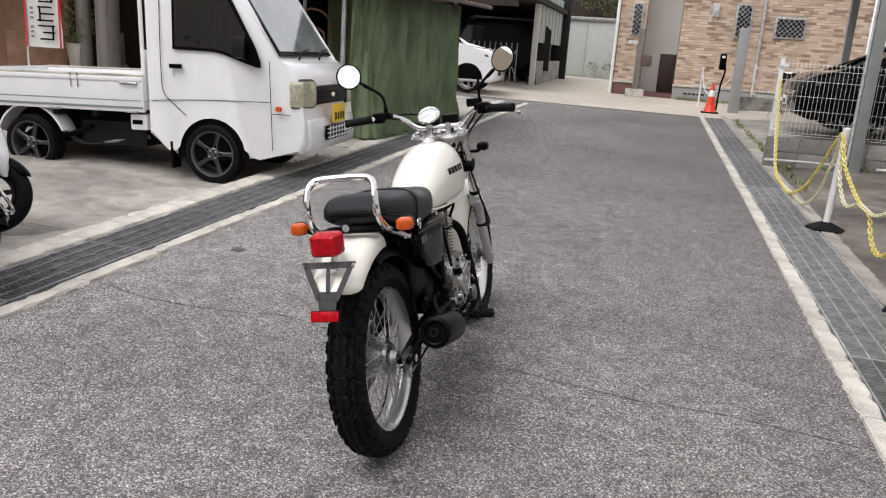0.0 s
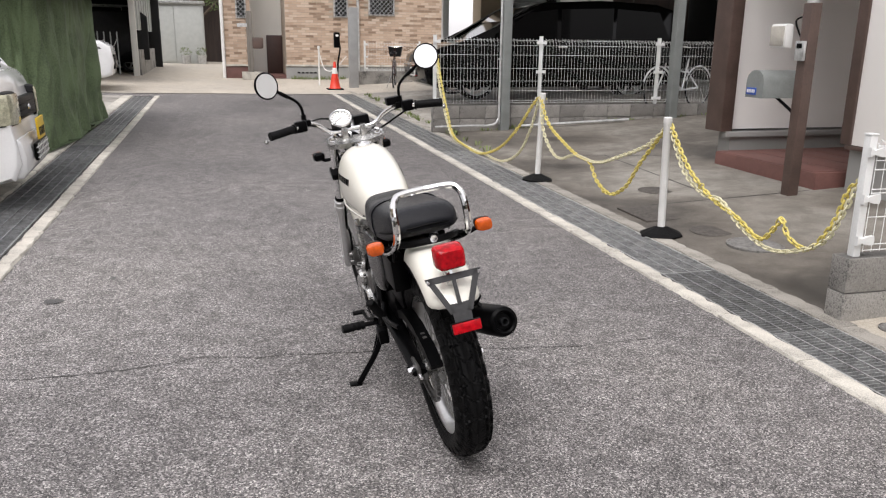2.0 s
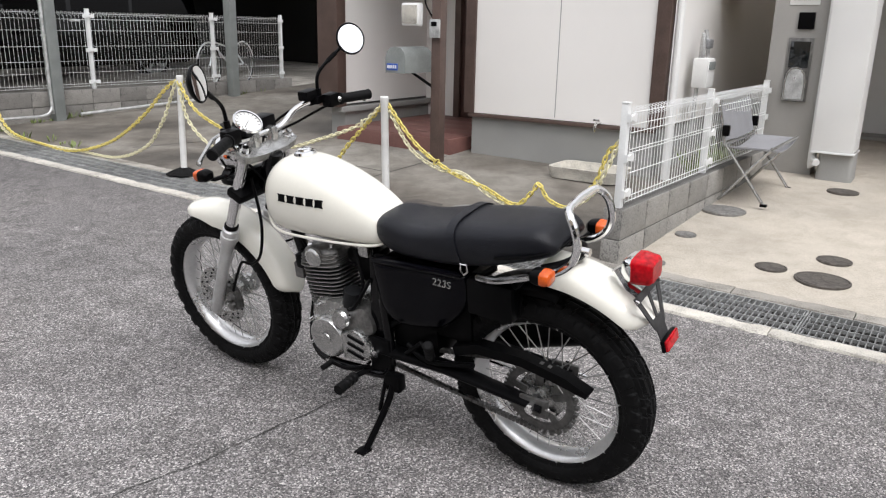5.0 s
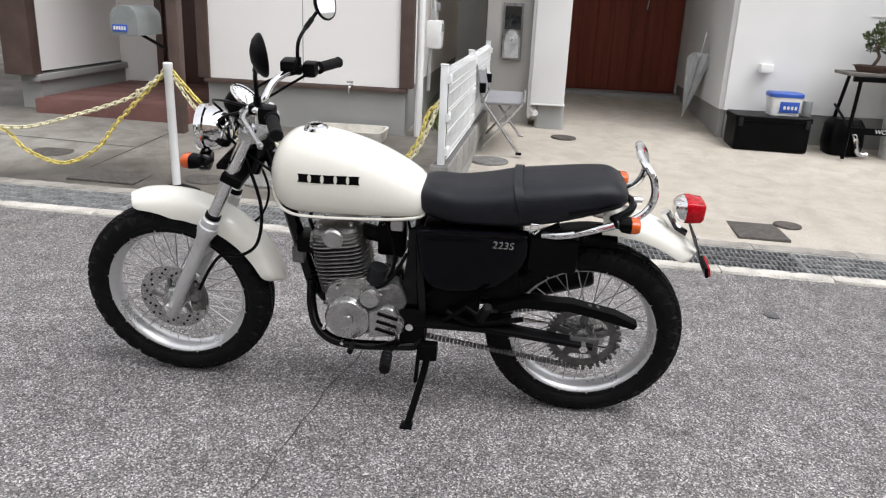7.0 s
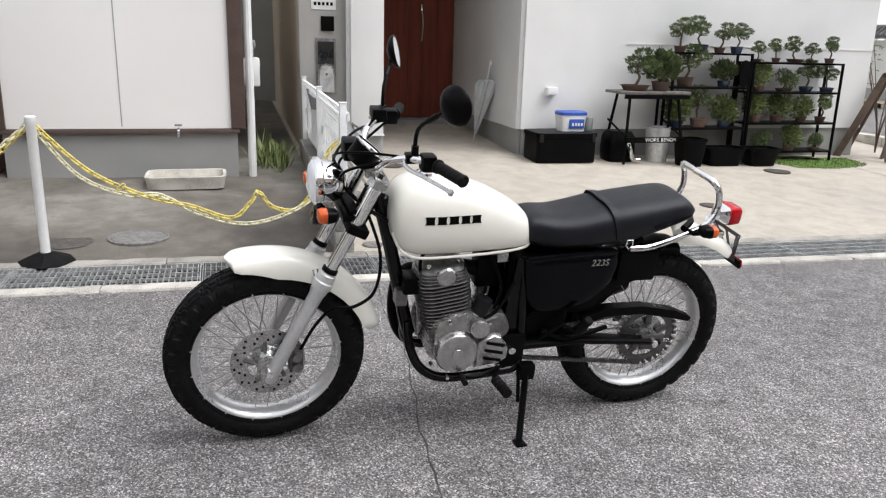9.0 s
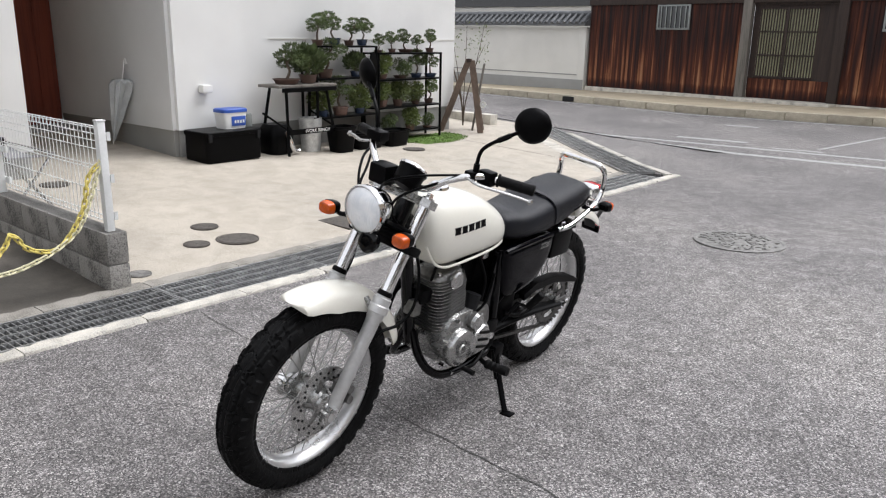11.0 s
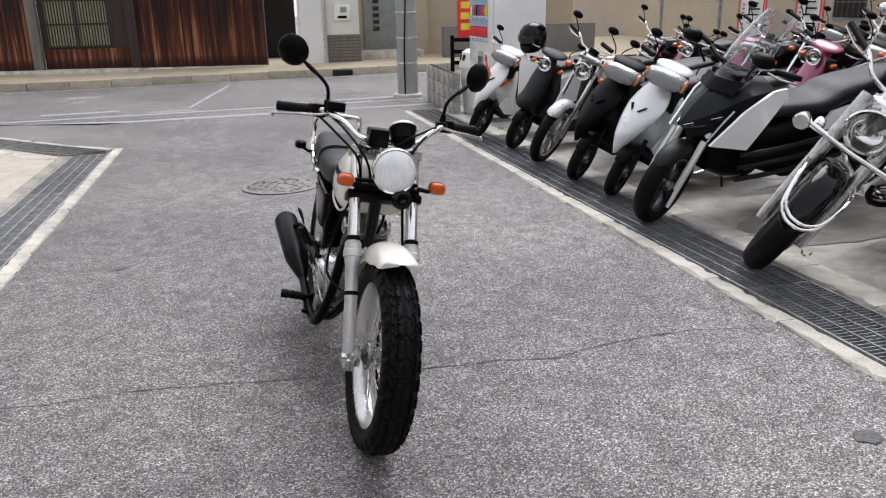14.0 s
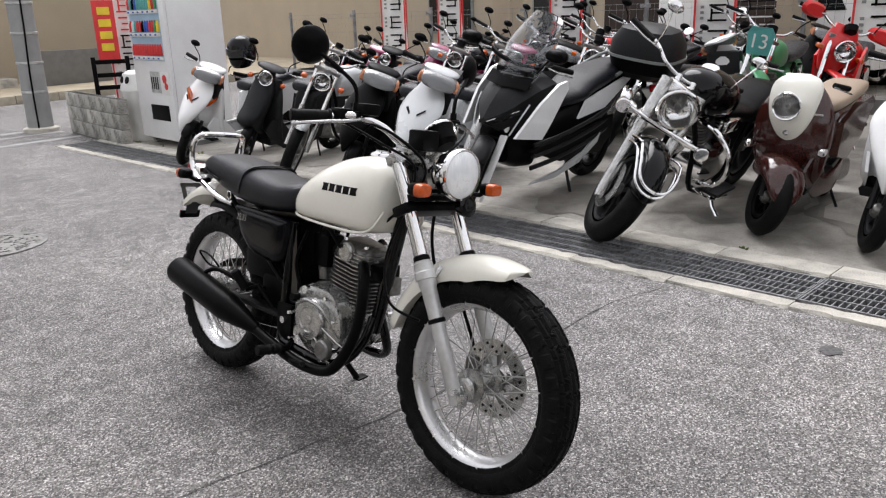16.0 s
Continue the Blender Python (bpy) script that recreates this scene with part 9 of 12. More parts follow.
part("stick", tube(bmesh.new(), [(0, 0, .12), (-.02, -.10, -.12)], .008, 6), BLACK, fd)
bm = bmesh.new()
rg = random.Random(9)
for k in range(1500):
    y = rg.uniform(-3.62, -2.35)
    w = .20 + .25 * (1 - abs((y + 3.0) / .65) ** 2)
    x = 4.42 + rg.uniform(-w, .15)
    zz = G(x, y) + .012
    d = Vector((rg.uniform(-.012, .012), rg.uniform(-.012, .012), rg.uniform(.015, .03)))
    a = Vector((rg.uniform(-1, 1), rg.uniform(-1, 1), 0)).normalized() * .006
    p = Vector((x, y, zz))
    bm.faces.new([bm.verts.new(p - a), bm.verts.new(p + a), bm.verts.new(p + d)])
solo("turf_patch", bm, GRASS, "small patch of green turf at the rack's foot", "grass", "stuff", smooth=False)
bm = bmesh.new()
draped(bm, [(4.02, -2.5), (4.0, -3.0), (4.1, -3.4), (4.35, -3.66), (4.6, -3.6), (4.6, -2.4)], .017)
solo("turf_base", bm, GRASS, "flat green turf base", "grass", "structure", smooth=False)

# timber trestle with a board, slender shrub, low kerb wall beyond
tr_ = thing("timber_trestle", on(4.55, -4.02, 35, .012), "brown weathered timber A-frame trestle", "trestle")
for y in (-.16, .16):
    part("leg", loft(bmesh.new(), [[(x + dx, y * f + dy, z) for dx, dy in ((-.042, -.025), (.042, -.025), (.042, .025), (-.042, .025))] for x, f, z in ((.37, 1.2, 0), (-.02, .45, 1.04))]), BROWN_WOOD, tr_, smooth=False)
    part("leg", loft(bmesh.new(), [[(x + dx, y * f + dy, z) for dx, dy in ((-.042, -.025), (.042, -.025), (.042, .025), (-.042, .025))] for x, f, z in ((-.22, 1.2, 0), (-.06, .45, 1.02))]), BROWN_WOOD, tr_, smooth=False)
part("top_rail", box(bmesh.new(), (-.05, -.26, .98), (.01, .24, 1.03), .005, Matrix.Rotation(radians(6), 4, "X")), DARK_WOOD, tr_)
part("cross_rail", box(bmesh.new(), (.22, -.17, .36), (.245, .17, .41), .003), BROWN_WOOD, tr_)
part("board", box(bmesh.new(), (-.10, -.20, .0), (-.07, -.06, 1.0), .004, Matrix.Rotation(radians(-9), 4, "Y")), GREY_WOOD, tr_)
part("paper_tag", lathe(bmesh.new(), [(.05, -.004), (.05, .004), (.02, .004), (.02, -.004), (.05, -.004)], 16, Matrix.Translation((-.24, -.12, .38)) @ Matrix.Rotation(math.pi / 2, 4, "X")), WHITE_PLASTIC, tr_)
sh = thing("slender_shrub", on(4.95, -4.45), "slender sparse shrub with small pale leaves", "shrub")
_s = random.Random(3)
for k in range(7):
    a = _s.uniform(0, 6.28)
    r = _s.uniform(.12, .42)
    T = curve([(0, 0, 0), (.04 * math.cos(a), .04 * math.sin(a), .4), (r * .6 * math.cos(a), r * .6 * math.sin(a), .95), (r * math.cos(a), r * math.sin(a), _s.uniform(1.2, 1.75))], 5)
    part("stem", tube(bmesh.new(), T, [.010 * (1 - .75 * i / len(T)) for i in range(len(T))], 5), BARK, sh)
    part("foliage", leafy(36, .11, .11, .22, .045, 50 + k), LEAF, sh, smooth=False).location = T[-3]
for k in range(5):
    bm = bmesh.new()
    box(bm, (0, -.09, -.1), (.59, .09, .16), .012)
    solo("kerb_stone", bm, KERB, "pale concrete kerb stone at the forecourt's edge", "kerb", "structure", pose(4.75 + .6 * k, -5.0 - .03 * k, G(5, -4.8), 0, 0, -3))

# ---- cross street: far pavement, timber house, plaster wall ----
def kerb_y(x):
    return -11.6 if x < 4 else -11.6 - (x - 4) * .27


_xs = [-14, -9, -6, -4, -2, 0, 2, 4, 6, 8, 10, 14, 20]
bm = bmesh.new()
A = [bm.verts.new((x, kerb_y(x), G(x, -7) + .15)) for x in _xs]
B = [bm.verts.new((x, kerb_y(x) - 8, G(x, -7) + .17)) for x in _xs]
for i in range(len(_xs) - 1):
    bm.faces.new((A[i], A[i + 1], B[i + 1], B[i]))
solo("far_pavement", bm, surface("sandy_far_pavement", (.42, .36, .26), .9, vary=.15, scale=2), "sandy raised pavement across the street", "pavement", "structure", smooth=False)
fk = thing("far_kerb", None, "sandy concrete kerb stones across the street", "kerb", kind="structure")
_KB = mesh_of("kerb_stone", box(bmesh.new(), (.004, -.075, -.20), (.796, .075, .012), .015), surface("sandy_kerb", (.40, .36, .28), .9, vary=.2, rand=.15))
for k in range(30):
    x = -9 + .8 * k
    a = math.degrees(math.atan2(kerb_y(x + .8) - kerb_y(x), .8))
    share("kerb_stone", _KB, fk, pose(x, kerb_y(x), G(x, -7) + .15, 0, 0, a))
for x in (-2.6, 7.8):
    bm = bmesh.new()
    box(bm, (-.22, -.02, -.06), (.22, .09, .06), .01)
    # inlet mouth is a block painted in that unlit near-black
    solo("gully_inlet", bm, BLACK_HOLE, "dark gully inlet in the far kerb", "drain", "structure", pose(x, kerb_y(x) + .02, G(x, -7) + .07))
bm = bmesh.new()
for k in range(24):
    x = -9 + 1.2 * k
    draped(bm, [(x, kerb_y(x) + .30), (x + 1.2, kerb_y(x + 1.2) + .30), (x + 1.2, kerb_y(x + 1.2) + .40), (x, kerb_y(x) + .40)], .005)
solo("far_edge_line", bm, ROAD_PAINT, "worn white line along the far kerb", "road marking", "structure", smooth=False)


def worn_boards():
    """Dark stained boards whose stain has weathered off in vertical runs near their feet."""
    m, n, l, b = nodes_of("weathered_board")
    tc, mp, oi, ad = n.new("ShaderNodeTexCoord"), n.new("ShaderNodeMapping"), n.new("ShaderNodeObjectInfo"), n.new("ShaderNodeVectorMath")
    mp.inputs["Scale"].default_value = (13, 13, .5)
    sc = n.new("ShaderNodeVectorMath")
    sc.operation = "SCALE"
    sc.inputs["Scale"].default_value = 40
    cb = n.new("ShaderNodeCombineXYZ")
    l.new(oi.outputs["Random"], cb.inputs["X"])
    l.new(cb.outputs["Vector"], sc.inputs[0])
    l.new(tc.outputs["Object"], ad.inputs[0])
    l.new(sc.outputs["Vector"], ad.inputs[1])
    l.new(ad.outputs["Vector"], mp.inputs["Vector"])
    a, c = n.new("ShaderNodeTexNoise"), n.new("ShaderNodeTexNoise")
    a.inputs["Scale"].default_value, a.inputs["Detail"].default_value = .9, 5
    c.inputs["Scale"].default_value, c.inputs["Detail"].default_value = 5, 4
    l.new(mp.outputs["Vector"], a.inputs["Vector"])
    l.new(mp.outputs["Vector"], c.inputs["Vector"])
    sp = n.new("ShaderNodeSeparateXYZ")
    l.new(tc.outputs["Object"], sp.inputs["Vector"])
    hr = ramp(n, [(.06, (.0, .0, .0)), (.14, (.16, .16, .16)), (.35, (.10, .10, .10)), (.62, (0, 0, 0))])
    mr = n.new("ShaderNodeMapRange")
    mr.inputs["From Max"].default_value = 2.2
    l.new(sp.outputs["Z"], mr.inputs["Value"])
    l.new(mr.outputs["Result"], hr.inputs["Fac"])
    sm = n.new("ShaderNodeMath")
    sm.operation = "ADD"
    l.new(a.outputs["Fac"], sm.inputs[0])
    l.new(hr.outputs["Color"], sm.inputs[1])
    r = ramp(n, [(.40, (.014, .008, .008)), (.54, (.040, .013, .009)), (.66, (.085, .026, .013)), (.75, (.21, .085, .04)), (.86, (.32, .17, .09))])
    l.new(sm.outputs[0], r.inputs["Fac"])
    l.new(r.outputs["Color"], b.inputs["Base Color"])
    b.inputs["Roughness"].default_value = .8
    b.inputs["Specular IOR Level"].default_value = .25
    bp = n.new("ShaderNodeBump")
    bp.inputs["Strength"].default_value, bp.inputs["Distance"].default_value = .3, .01
    l.new(c.outputs["Fac"], bp.inputs["Height"])
    l.new(bp.outputs["Normal"], b.inputs["Normal"])
    return m


BOARDS = worn_boards()
W0 = Vector((-1.05, -13.5))
W1 = Vector((8.75, -14.95))
_wl = (W1 - W0).length
_wa = math.degrees(math.atan2(W1.y - W0.y, W1.x - W0.x))
th = thing("timber_house", pose(W0.x, W0.y, 0.02, 0, 0, _wa), "old dark timber house with a latticed sliding gate", "house", kind="structure")
for x0, x1, z0 in ((0, 3.02, -.1), (3.02, 5.22, 2.2), (5.22, _wl, -.1)):
    part("wall_core", box(bmesh.new(), (x0, -.3, z0), (x1, -.05, 5.0)), DARK_WOOD, th, smooth=False)
part("inner_wall", box(bmesh.new(), (2.9, -.9, -.1), (5.3, -.8, 2.4)), DARK_WOOD, th, smooth=False)
_bd = mesh_of("board", box(bmesh.new(), (.004, -.05, .0), (.206, -.018, 2.25), .004), BOARDS, False)
for k in range(47):
    x = k * .21
    if not (3.05 < x + .1 < 5.15):
        share("board", _bd, th, Matrix.Translation((x, random.uniform(-.004, .004), 0)))
part("plinth", box(bmesh.new(), (0, -.06, -.12), (_wl, .02, .05), .01), KERB, th)
for x in (3.02, 5.22):
    part("gate_post", box(bmesh.new(), (x - .11, -.10, -.1), (x + .11, .06, 4), .01), GREY_WOOD if x > 4 else DARK_WOOD, th)
part("plaster_band", box(bmesh.new(), (0, -.045, 2.62), (_wl, -.012, 4.2)), PLASTER, th, smooth=False)
part("eave_beam", box(bmesh.new(), (0, -.06, 2.25), (_wl, .03, 2.62), .01), DARK_WOOD, th)
for k in range(7):
    part("band_post", box(bmesh.new(), (.2 + k * 1.5, -.06, 2.6), (.34 + k * 1.5, .03, 4.2), .01), DARK_WOOD, th)
for x in (1.25, 6.75):
    w_ = part("window_frame", box(bmesh.new(), (x, -.04, 1.62), (x + .95, .02, 2.24), .01), GREY_STEEL, th, "small barred window")
    part("pane", box(bmesh.new(), (x + .05, .015, 1.67), (x + .90, .025, 2.20)), CAR_GLASS, w_)
    for k in range(6):
        part("bar", box(bmesh.new(), (x + .10 + .14 * k, .03, 1.66), (x + .125 + .14 * k, .05, 2.21), .004), GREY_STEEL, w_)
gate = part("sliding_gate", box(bmesh.new(), (3.13, -.14, .02), (5.11, -.10, 2.2)), DARK_WOOD, th, "dark timber sliding gate with pale lattice")
part("gate_panel", box(bmesh.new(), (3.15, -.10, .06), (5.09, -.08, .52), .005), BOARDS, gate)
part("backing", box(bmesh.new(), (3.6, -.105, .56), (4.95, -.095, 2.1)), surface("pale_paper_screen", (.36, .36, .24), .9, vary=.1), gate)
for k in range(21):
    part("lattice_slat", box(bmesh.new(), (3.62 + .0645 * k, -.09, .55), (3.642 + .0645 * k, -.06, 2.12), .003), DARK_WOOD, gate)
for z in (.55, 1.05, 1.58, 2.1):
    part("lattice_rail", box(bmesh.new(), (3.58, -.085, z), (4.98, -.055, z + .035), .003), DARK_WOOD, gate)
part("lattice_rail", box(bmesh.new(), (4.25, -.085, .52), (4.31, -.05, 2.14), .003), DARK_WOOD, gate)
part("threshold", box(bmesh.new(), (2.9, -.2, -.1), (5.3, .45, .06), .02), KERB, th)

# plaster wall with a tiled cap, further along
pw = thing("plaster_wall", pose(8.82, -14.95, -.05, 0, 0, -6), "white plaster boundary wall capped with grey tiles", "wall", kind="structure")
part("wall", box(bmesh.new(), (0, -.22, -.3), (9, 0, 1.72)), PLASTER, pw, smooth=False)
part("foot", box(bmesh.new(), (0, -.26, -.3), (9, .04, .28), .01), FOUND, pw)
part("pilaster", box(bmesh.new(), (-.02, -.24, -.2), (.22, .03, 1.74), .01), PLASTER, pw)
part("foot_line", box(bmesh.new(), (0, 0, .40), (9, .012, .43)), FOUND, pw)
part("cap_slope", extrude_profile(bmesh.new(), [(-.42, 1.78), (.22, 1.78), (.22, 1.84), (-.08, 2.06), (-.14, 2.06), (-.42, 1.84)], -.1, 9), ROOF_TILE, pw)
_rt = bmesh.new()
tube(_rt, [(0, .24, 1.85), (0, -.08, 2.085)], .055, 10)
_rt = mesh_of("roof_tile", _rt, ROOF_TILE)
for k in range(42):
    share("roof_tile", _rt, pw, Matrix.Translation((-.02 + .215 * k, 0, 0)))
part("ridge", tube(bmesh.new(), [(-.1, -.11, 2.12), (9, -.11, 2.12)], .075, 10), ROOF_TILE, pw)
fh = thing("house_behind_wall", None, "white and dark house behind the plaster wall", "house", kind="structure")
part("wall", box(bmesh.new(), (8.9, -20, 0), (18, -17.2, 6)), PLASTER, fh, smooth=False)
part("window_band", box(bmesh.new(), (9.4, -17.2, 2.35), (17, -17.14, 3.4)), CAR_GLASS, fh)

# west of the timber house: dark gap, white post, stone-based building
# solid sheet whose near-black colour stands for the gap's shade
wall("wall_gap_dark", (-1.95, -16.2, -.1), (-1.0, -16.0, 4), BLACK_HOLE, "near-black sheet standing in for the shaded gap beside the timber house")
wall("white_end_wall", (-2.42, -14.3, -.1), (-1.90, -13.4, 4.2), WHITE_WALL, "white rendered end wall")
part_bld = thing("stone_based_building", None, "pale building with a ribbed stone base and meter box", "house", kind="structure")
part("wall", box(bmesh.new(), (-3.3, -15.0, .72), (-2.50, -13.45, 5)), PLASTER, part_bld, smooth=False)
for k in range(11):
    part("stone_course", box(bmesh.new(), (-3.32, -15.0, -.1 + .075 * k), (-2.49, -13.42 + random.uniform(-.01, .01), -.032 + .075 * k), .006), GREY_WOOD, part_bld)
mt = part("meter_box", box(bmesh.new(), (-3.1, -13.45, 1.05), (-2.7, -13.38, 1.42), .01), WHITE_PLASTIC, part_bld)
part("meter_slot", box(bmesh.new(), (-3.0, -13.385, 1.10), (-2.78, -13.37, 1.16)), BLACK, mt)
part("meter_slot", box(bmesh.new(), (-3.0, -13.385, 1.24), (-2.85, -13.37, 1.36)), GREY_STEEL, mt)
part("drain_pipe", tube(bmesh.new(), [(-2.46, -13.38, 0), (-2.46, -13.38, 4)], .05, 10), GALV, part_bld)
part("entrance_wall", box(bmesh.new(), (-5.3, -15.2, -.1), (-3.34, -14.7, 5)), BEIGE_WALL, part_bld, smooth=False)
dg = part("entrance_door", box(bmesh.new(), (-4.6, -14.7, .1), (-3.6, -14.64, 2.3), .01), GREY_STEEL, part_bld)
for k in range(7):
    part("door_light", box(bmesh.new(), (-4.0, -14.65, .75 + .17 * k), (-3.84, -14.62, .86 + .17 * k), .003), CAR_GLASS, dg)
part("entrance_step", box(bmesh.new(), (-5.0, -14.7, -.1), (-3.35, -13.9, .28), .01), KERB, part_bld)
part("side_wall", box(bmesh.new(), (-9.5, -15.5, -.1), (-5.3, -14.9, 4.5)), BEIGE_WALL, part_bld, smooth=False)
part("low_wall", box(bmesh.new(), (-9.5, -13.6, -.1), (-5.4, -13.4, .85), .01), MORTAR, part_bld)

# ---- utility pole, block wall, vending machine on the west corner ----
up = thing("utility_pole", pose(-3.13, -7.02, G(-3.1, -6.8)), "tall concrete utility pole with steel bands and a cable", "pole")
part("pole", lathe(bmesh.new(), [(0, -.3), (.175, -.3), (.165, 1.5), (.13, 8), (0, 8)], 28), CONC_POLE, up)
for z in (.55, .95, 1.35, 1.75, 2.1):
    part("band", lathe(bmesh.new(), [(.165, z), (.178, z + .005), (.178, z + .03), (.165, z + .035)], 28), GALV, up)
part("cable", tube(bmesh.new(), curve([(.08, .16, 0), (.075, .165, .8), (.04, .175, 1.6), (.02, .17, 3.0), (.02, .15, 6)], 5), .012, 7), BLACK, up)
part("collar", lathe(bmesh.new(), [(.165, 0), (.24, 0), (.24, .05), (.17, .07)], 24), KERB, up)
_BLK = mesh_of("block", box(bmesh.new(), (0.004, -0.06, 0.004), (0.386, 0.06, 0.182), 0.006), BLOCK_PALE)
block_wall("corner_block_wall", -3.26, -4.40, -93, 5, 3, G(-3.2, -5) + .01, "mossy grey concrete block wall at the corner")
vm = thing("vending_machine", pose(-3.43, -3.86, G(-3.6, -3.6) + .012), "tall white drinks vending machine with lit shelves", "vending machine")
part("cabinet", box(bmesh.new(), (-.72, -.46, .06), (-.04, .46, 1.85), .02), WHITE_PAINT, vm)
dv = part("door", box(bmesh.new(), (-.04, -.46, .08), (.0, .46, 1.85), .012), WHITE_PAINT, vm)
part("display_recess", box(bmesh.new(), (-.03, -.40, .98), (.004, .36, 1.78), .006), DISPLAY_BLUE, dv)
_rv = random.Random(8)
CAN_MATS = [BLUE, RED_SIGN, WHITE_PLASTIC, TEAL, YELLOW_SIGN, BLACK, GREEN_PAINT]
for r, z in enumerate((1.04, 1.30, 1.55)):
    part("shelf", box(bmesh.new(), (-.02, -.39, z - .05), (.02, .35, z - .01), .004), WHITE_PLASTIC, dv)
    for k in range(12):
        y = -.36 + .062 * k
        mt_ = CAN_MATS[_rv.randrange(7)] if r else RED_SIGN
        part("drink", lathe(bmesh.new(), [(0, 0), (.019, 0), (.020, .01), (.020, .085), (.014, .105), (.009, .11), (.009, .125), (0, .125)], 12, Matrix.Translation((.012, y, z))), mt_, dv)
        part("button", box(bmesh.new(), (.02, y - .02, z - .04), (.026, y + .02, z - .022), .003), WHITE_PLASTIC if k % 2 else BLUE, dv)
part("coin_panel", box(bmesh.new(), (.0, -.05, .62), (.01, .18, .86), .004), GALV, dv)
for k in range(4):
    part("coin_mark", box(bmesh.new(), (.01, -.02 + .05 * k, .66), (.014, .0 + .05 * k, .80)), DARK_GREY, dv)
part("price_sheet", box(bmesh.new(), (.0, .20, .60), (.006, .40, .86), .002), WHITE_PLASTIC, dv)
part("red_emblem", lathe(bmesh.new(), [(0, 0), (.05, 0), (.05, .006), (0, .006)], 18, Matrix.Translation((.002, .30, .78)) @ Matrix.Rotation(math.pi / 2, 4, "Y")), RED_SIGN, dv)
part("red_emblem", lathe(bmesh.new(), [(0, 0), (.04, 0), (.04, .006), (0, .006)], 18, Matrix.Translation((.002, .33, .70)) @ Matrix.Rotation(math.pi / 2, 4, "Y")), RED_SIGN, dv)
part("delivery_slot", box(bmesh.new(), (-.01, -.12, .30), (.012, .32, .48), .01), BLACK, dv)
for y in (-.4, .4):
    part("foot", box(bmesh.new(), (-.6, y - .03, 0), (-.1, y + .03, .06), .005), GREY_STEEL, vm)
rb = thing("recycling_bin", on(-3.58, -4.60, 0, .012), "pale grey recycling bin with round holes", "bin")
part("body", loft(bmesh.new(), [oval((0, 0, z), (1, 0, 0), (0, 1, 0), a, a, 24, 3) for z, a in ((0, .15), (.60, .19), (.62, .20))]), WHITE_PLASTIC, rb)
part("lid", loft(bmesh.new(), [oval((0, 0, z), (1, 0, 0), (0, 1, 0), a, a, 24, 3) for z, a in ((.62, .205), (.66, .20), (.82, .16), (.86, .10))]), WHITE_PLASTIC, rb)
for y in (-.06, .07):
    part("hole", lathe(bmesh.new(), [(0, 0), (.045, 0), (.045, .012), (0, .012)], 16, Matrix.Translation((.165, y, .75)) @ Matrix.Rotation(radians(75), 4, "Y")), BLACK, rb)


# banners on poles
def banner(x, y, z0, rz, h=1.8, w=.46, label="white and red advertising banner on a pole"):
    b = thing("banner", pose(x, y, G(x, y), 0, 0, rz), label, "banner", "advertising banners")
    part("pole", tube(bmesh.new(), [(0, 0, 0), (0, 0, z0 + h + .1)], .012, 8), WHITE_PLASTIC, b)
    part("cross_bar", tube(bmesh.new(), [(0, 0, z0 + h), (w, 0, z0 + h)], .006, 6), WHITE_PLASTIC, b)
    cl = bmesh.new()
    R_ = [[(w * i / 8, .02 * math.sin(i * .9 + k * .7) * (i / 8), z0 + h * k / 14) for i in range(9)] for k in range(15)]
    loft(cl, [[Vector(p) for p in r] + [Vector(p) + Vector((0, .003, 0)) for p in r[::-1]] for r in R_])
    c = part("cloth", cl, WHITE_PLASTIC, b, "white banner cloth")
    for x0, x1 in ((.0, .022), (w - .022, w)):
        part("red_edge", box(bmesh.new(), (x0, -.028, z0), (x1, -.022, z0 + h)), RED_SIGN, c)
        part("red_edge", box(bmesh.new(), (x0, .026, z0), (x1, .032, z0 + h)), RED_SIGN, c)
    # plain bars in place of a column of large characters, with a thin column of small ones beside it
    for k in range(6):
        zc = z0 + h * (.90 - .155 * k)
        mt2 = RED_SIGN if k < 2 else BLACK
        for side in (-.030, .030):
            for dz, xa, xb in ((.082, .17, .36 + .03 * (k % 2)), (.0, .19 + .02 * (k % 3), .39), (-.082, .16 + .03 * (k % 2), .37)):
                part("print_bar", box(bmesh.new(), (xa, side - .002, zc + dz - .011), (xb, side + .002, zc + dz + .011)), mt2, c)
            xv = .35 if k % 2 else .19
            part("print_bar", box(bmesh.new(), (xv, side - .003, zc - .095), (xv + .022, side + .003, zc + .095)), mt2, c)
            for q in range(3):
                part("small_print_bar", box(bmesh.new(), (.075, side - .002, zc - .07 + .06 * q), (.115, side + .002, zc - .04 + .06 * q)), GREY_STEEL, c)
    return b


for x, y, z0 in ((-7.9, -4.9, .70), (-7.9, -3.6, .70), (-7.9, -1.5, .60), (-7.9, .55, .65), (-7.9, 2.25, .75), (-7.9, 4.4, .7)):
    banner(x, y, z0, 100 + random.uniform(-8, 8))
banner(-4.10, -6.55, .25, 150, 1.6, .42)
banner(-7.97, 8.6, .75, 14, 1.5, .46)
sg = thing("sign_board", pose(-3.90, -6.12, G(-3.9, -5.9), 0, 0, 158), "red and white sign board on a black stand", "sign")
part("board", box(bmesh.new(), (-.14, -.015, .95), (.14, .015, 1.75), .004), RED_SIGN, sg)
for k in range(4):
    part("print_bar", box(bmesh.new(), (-.08, -.02, 1.08 + .16 * k), (.08, -.016, 1.18 + .16 * k)), YELLOW_SIGN, sg)
for x in (-.22, .22):
    part("stand_post", box(bmesh.new(), (x - .03, -.03, 0), (x + .03, .03, 1.0), .005), BLACK, sg)
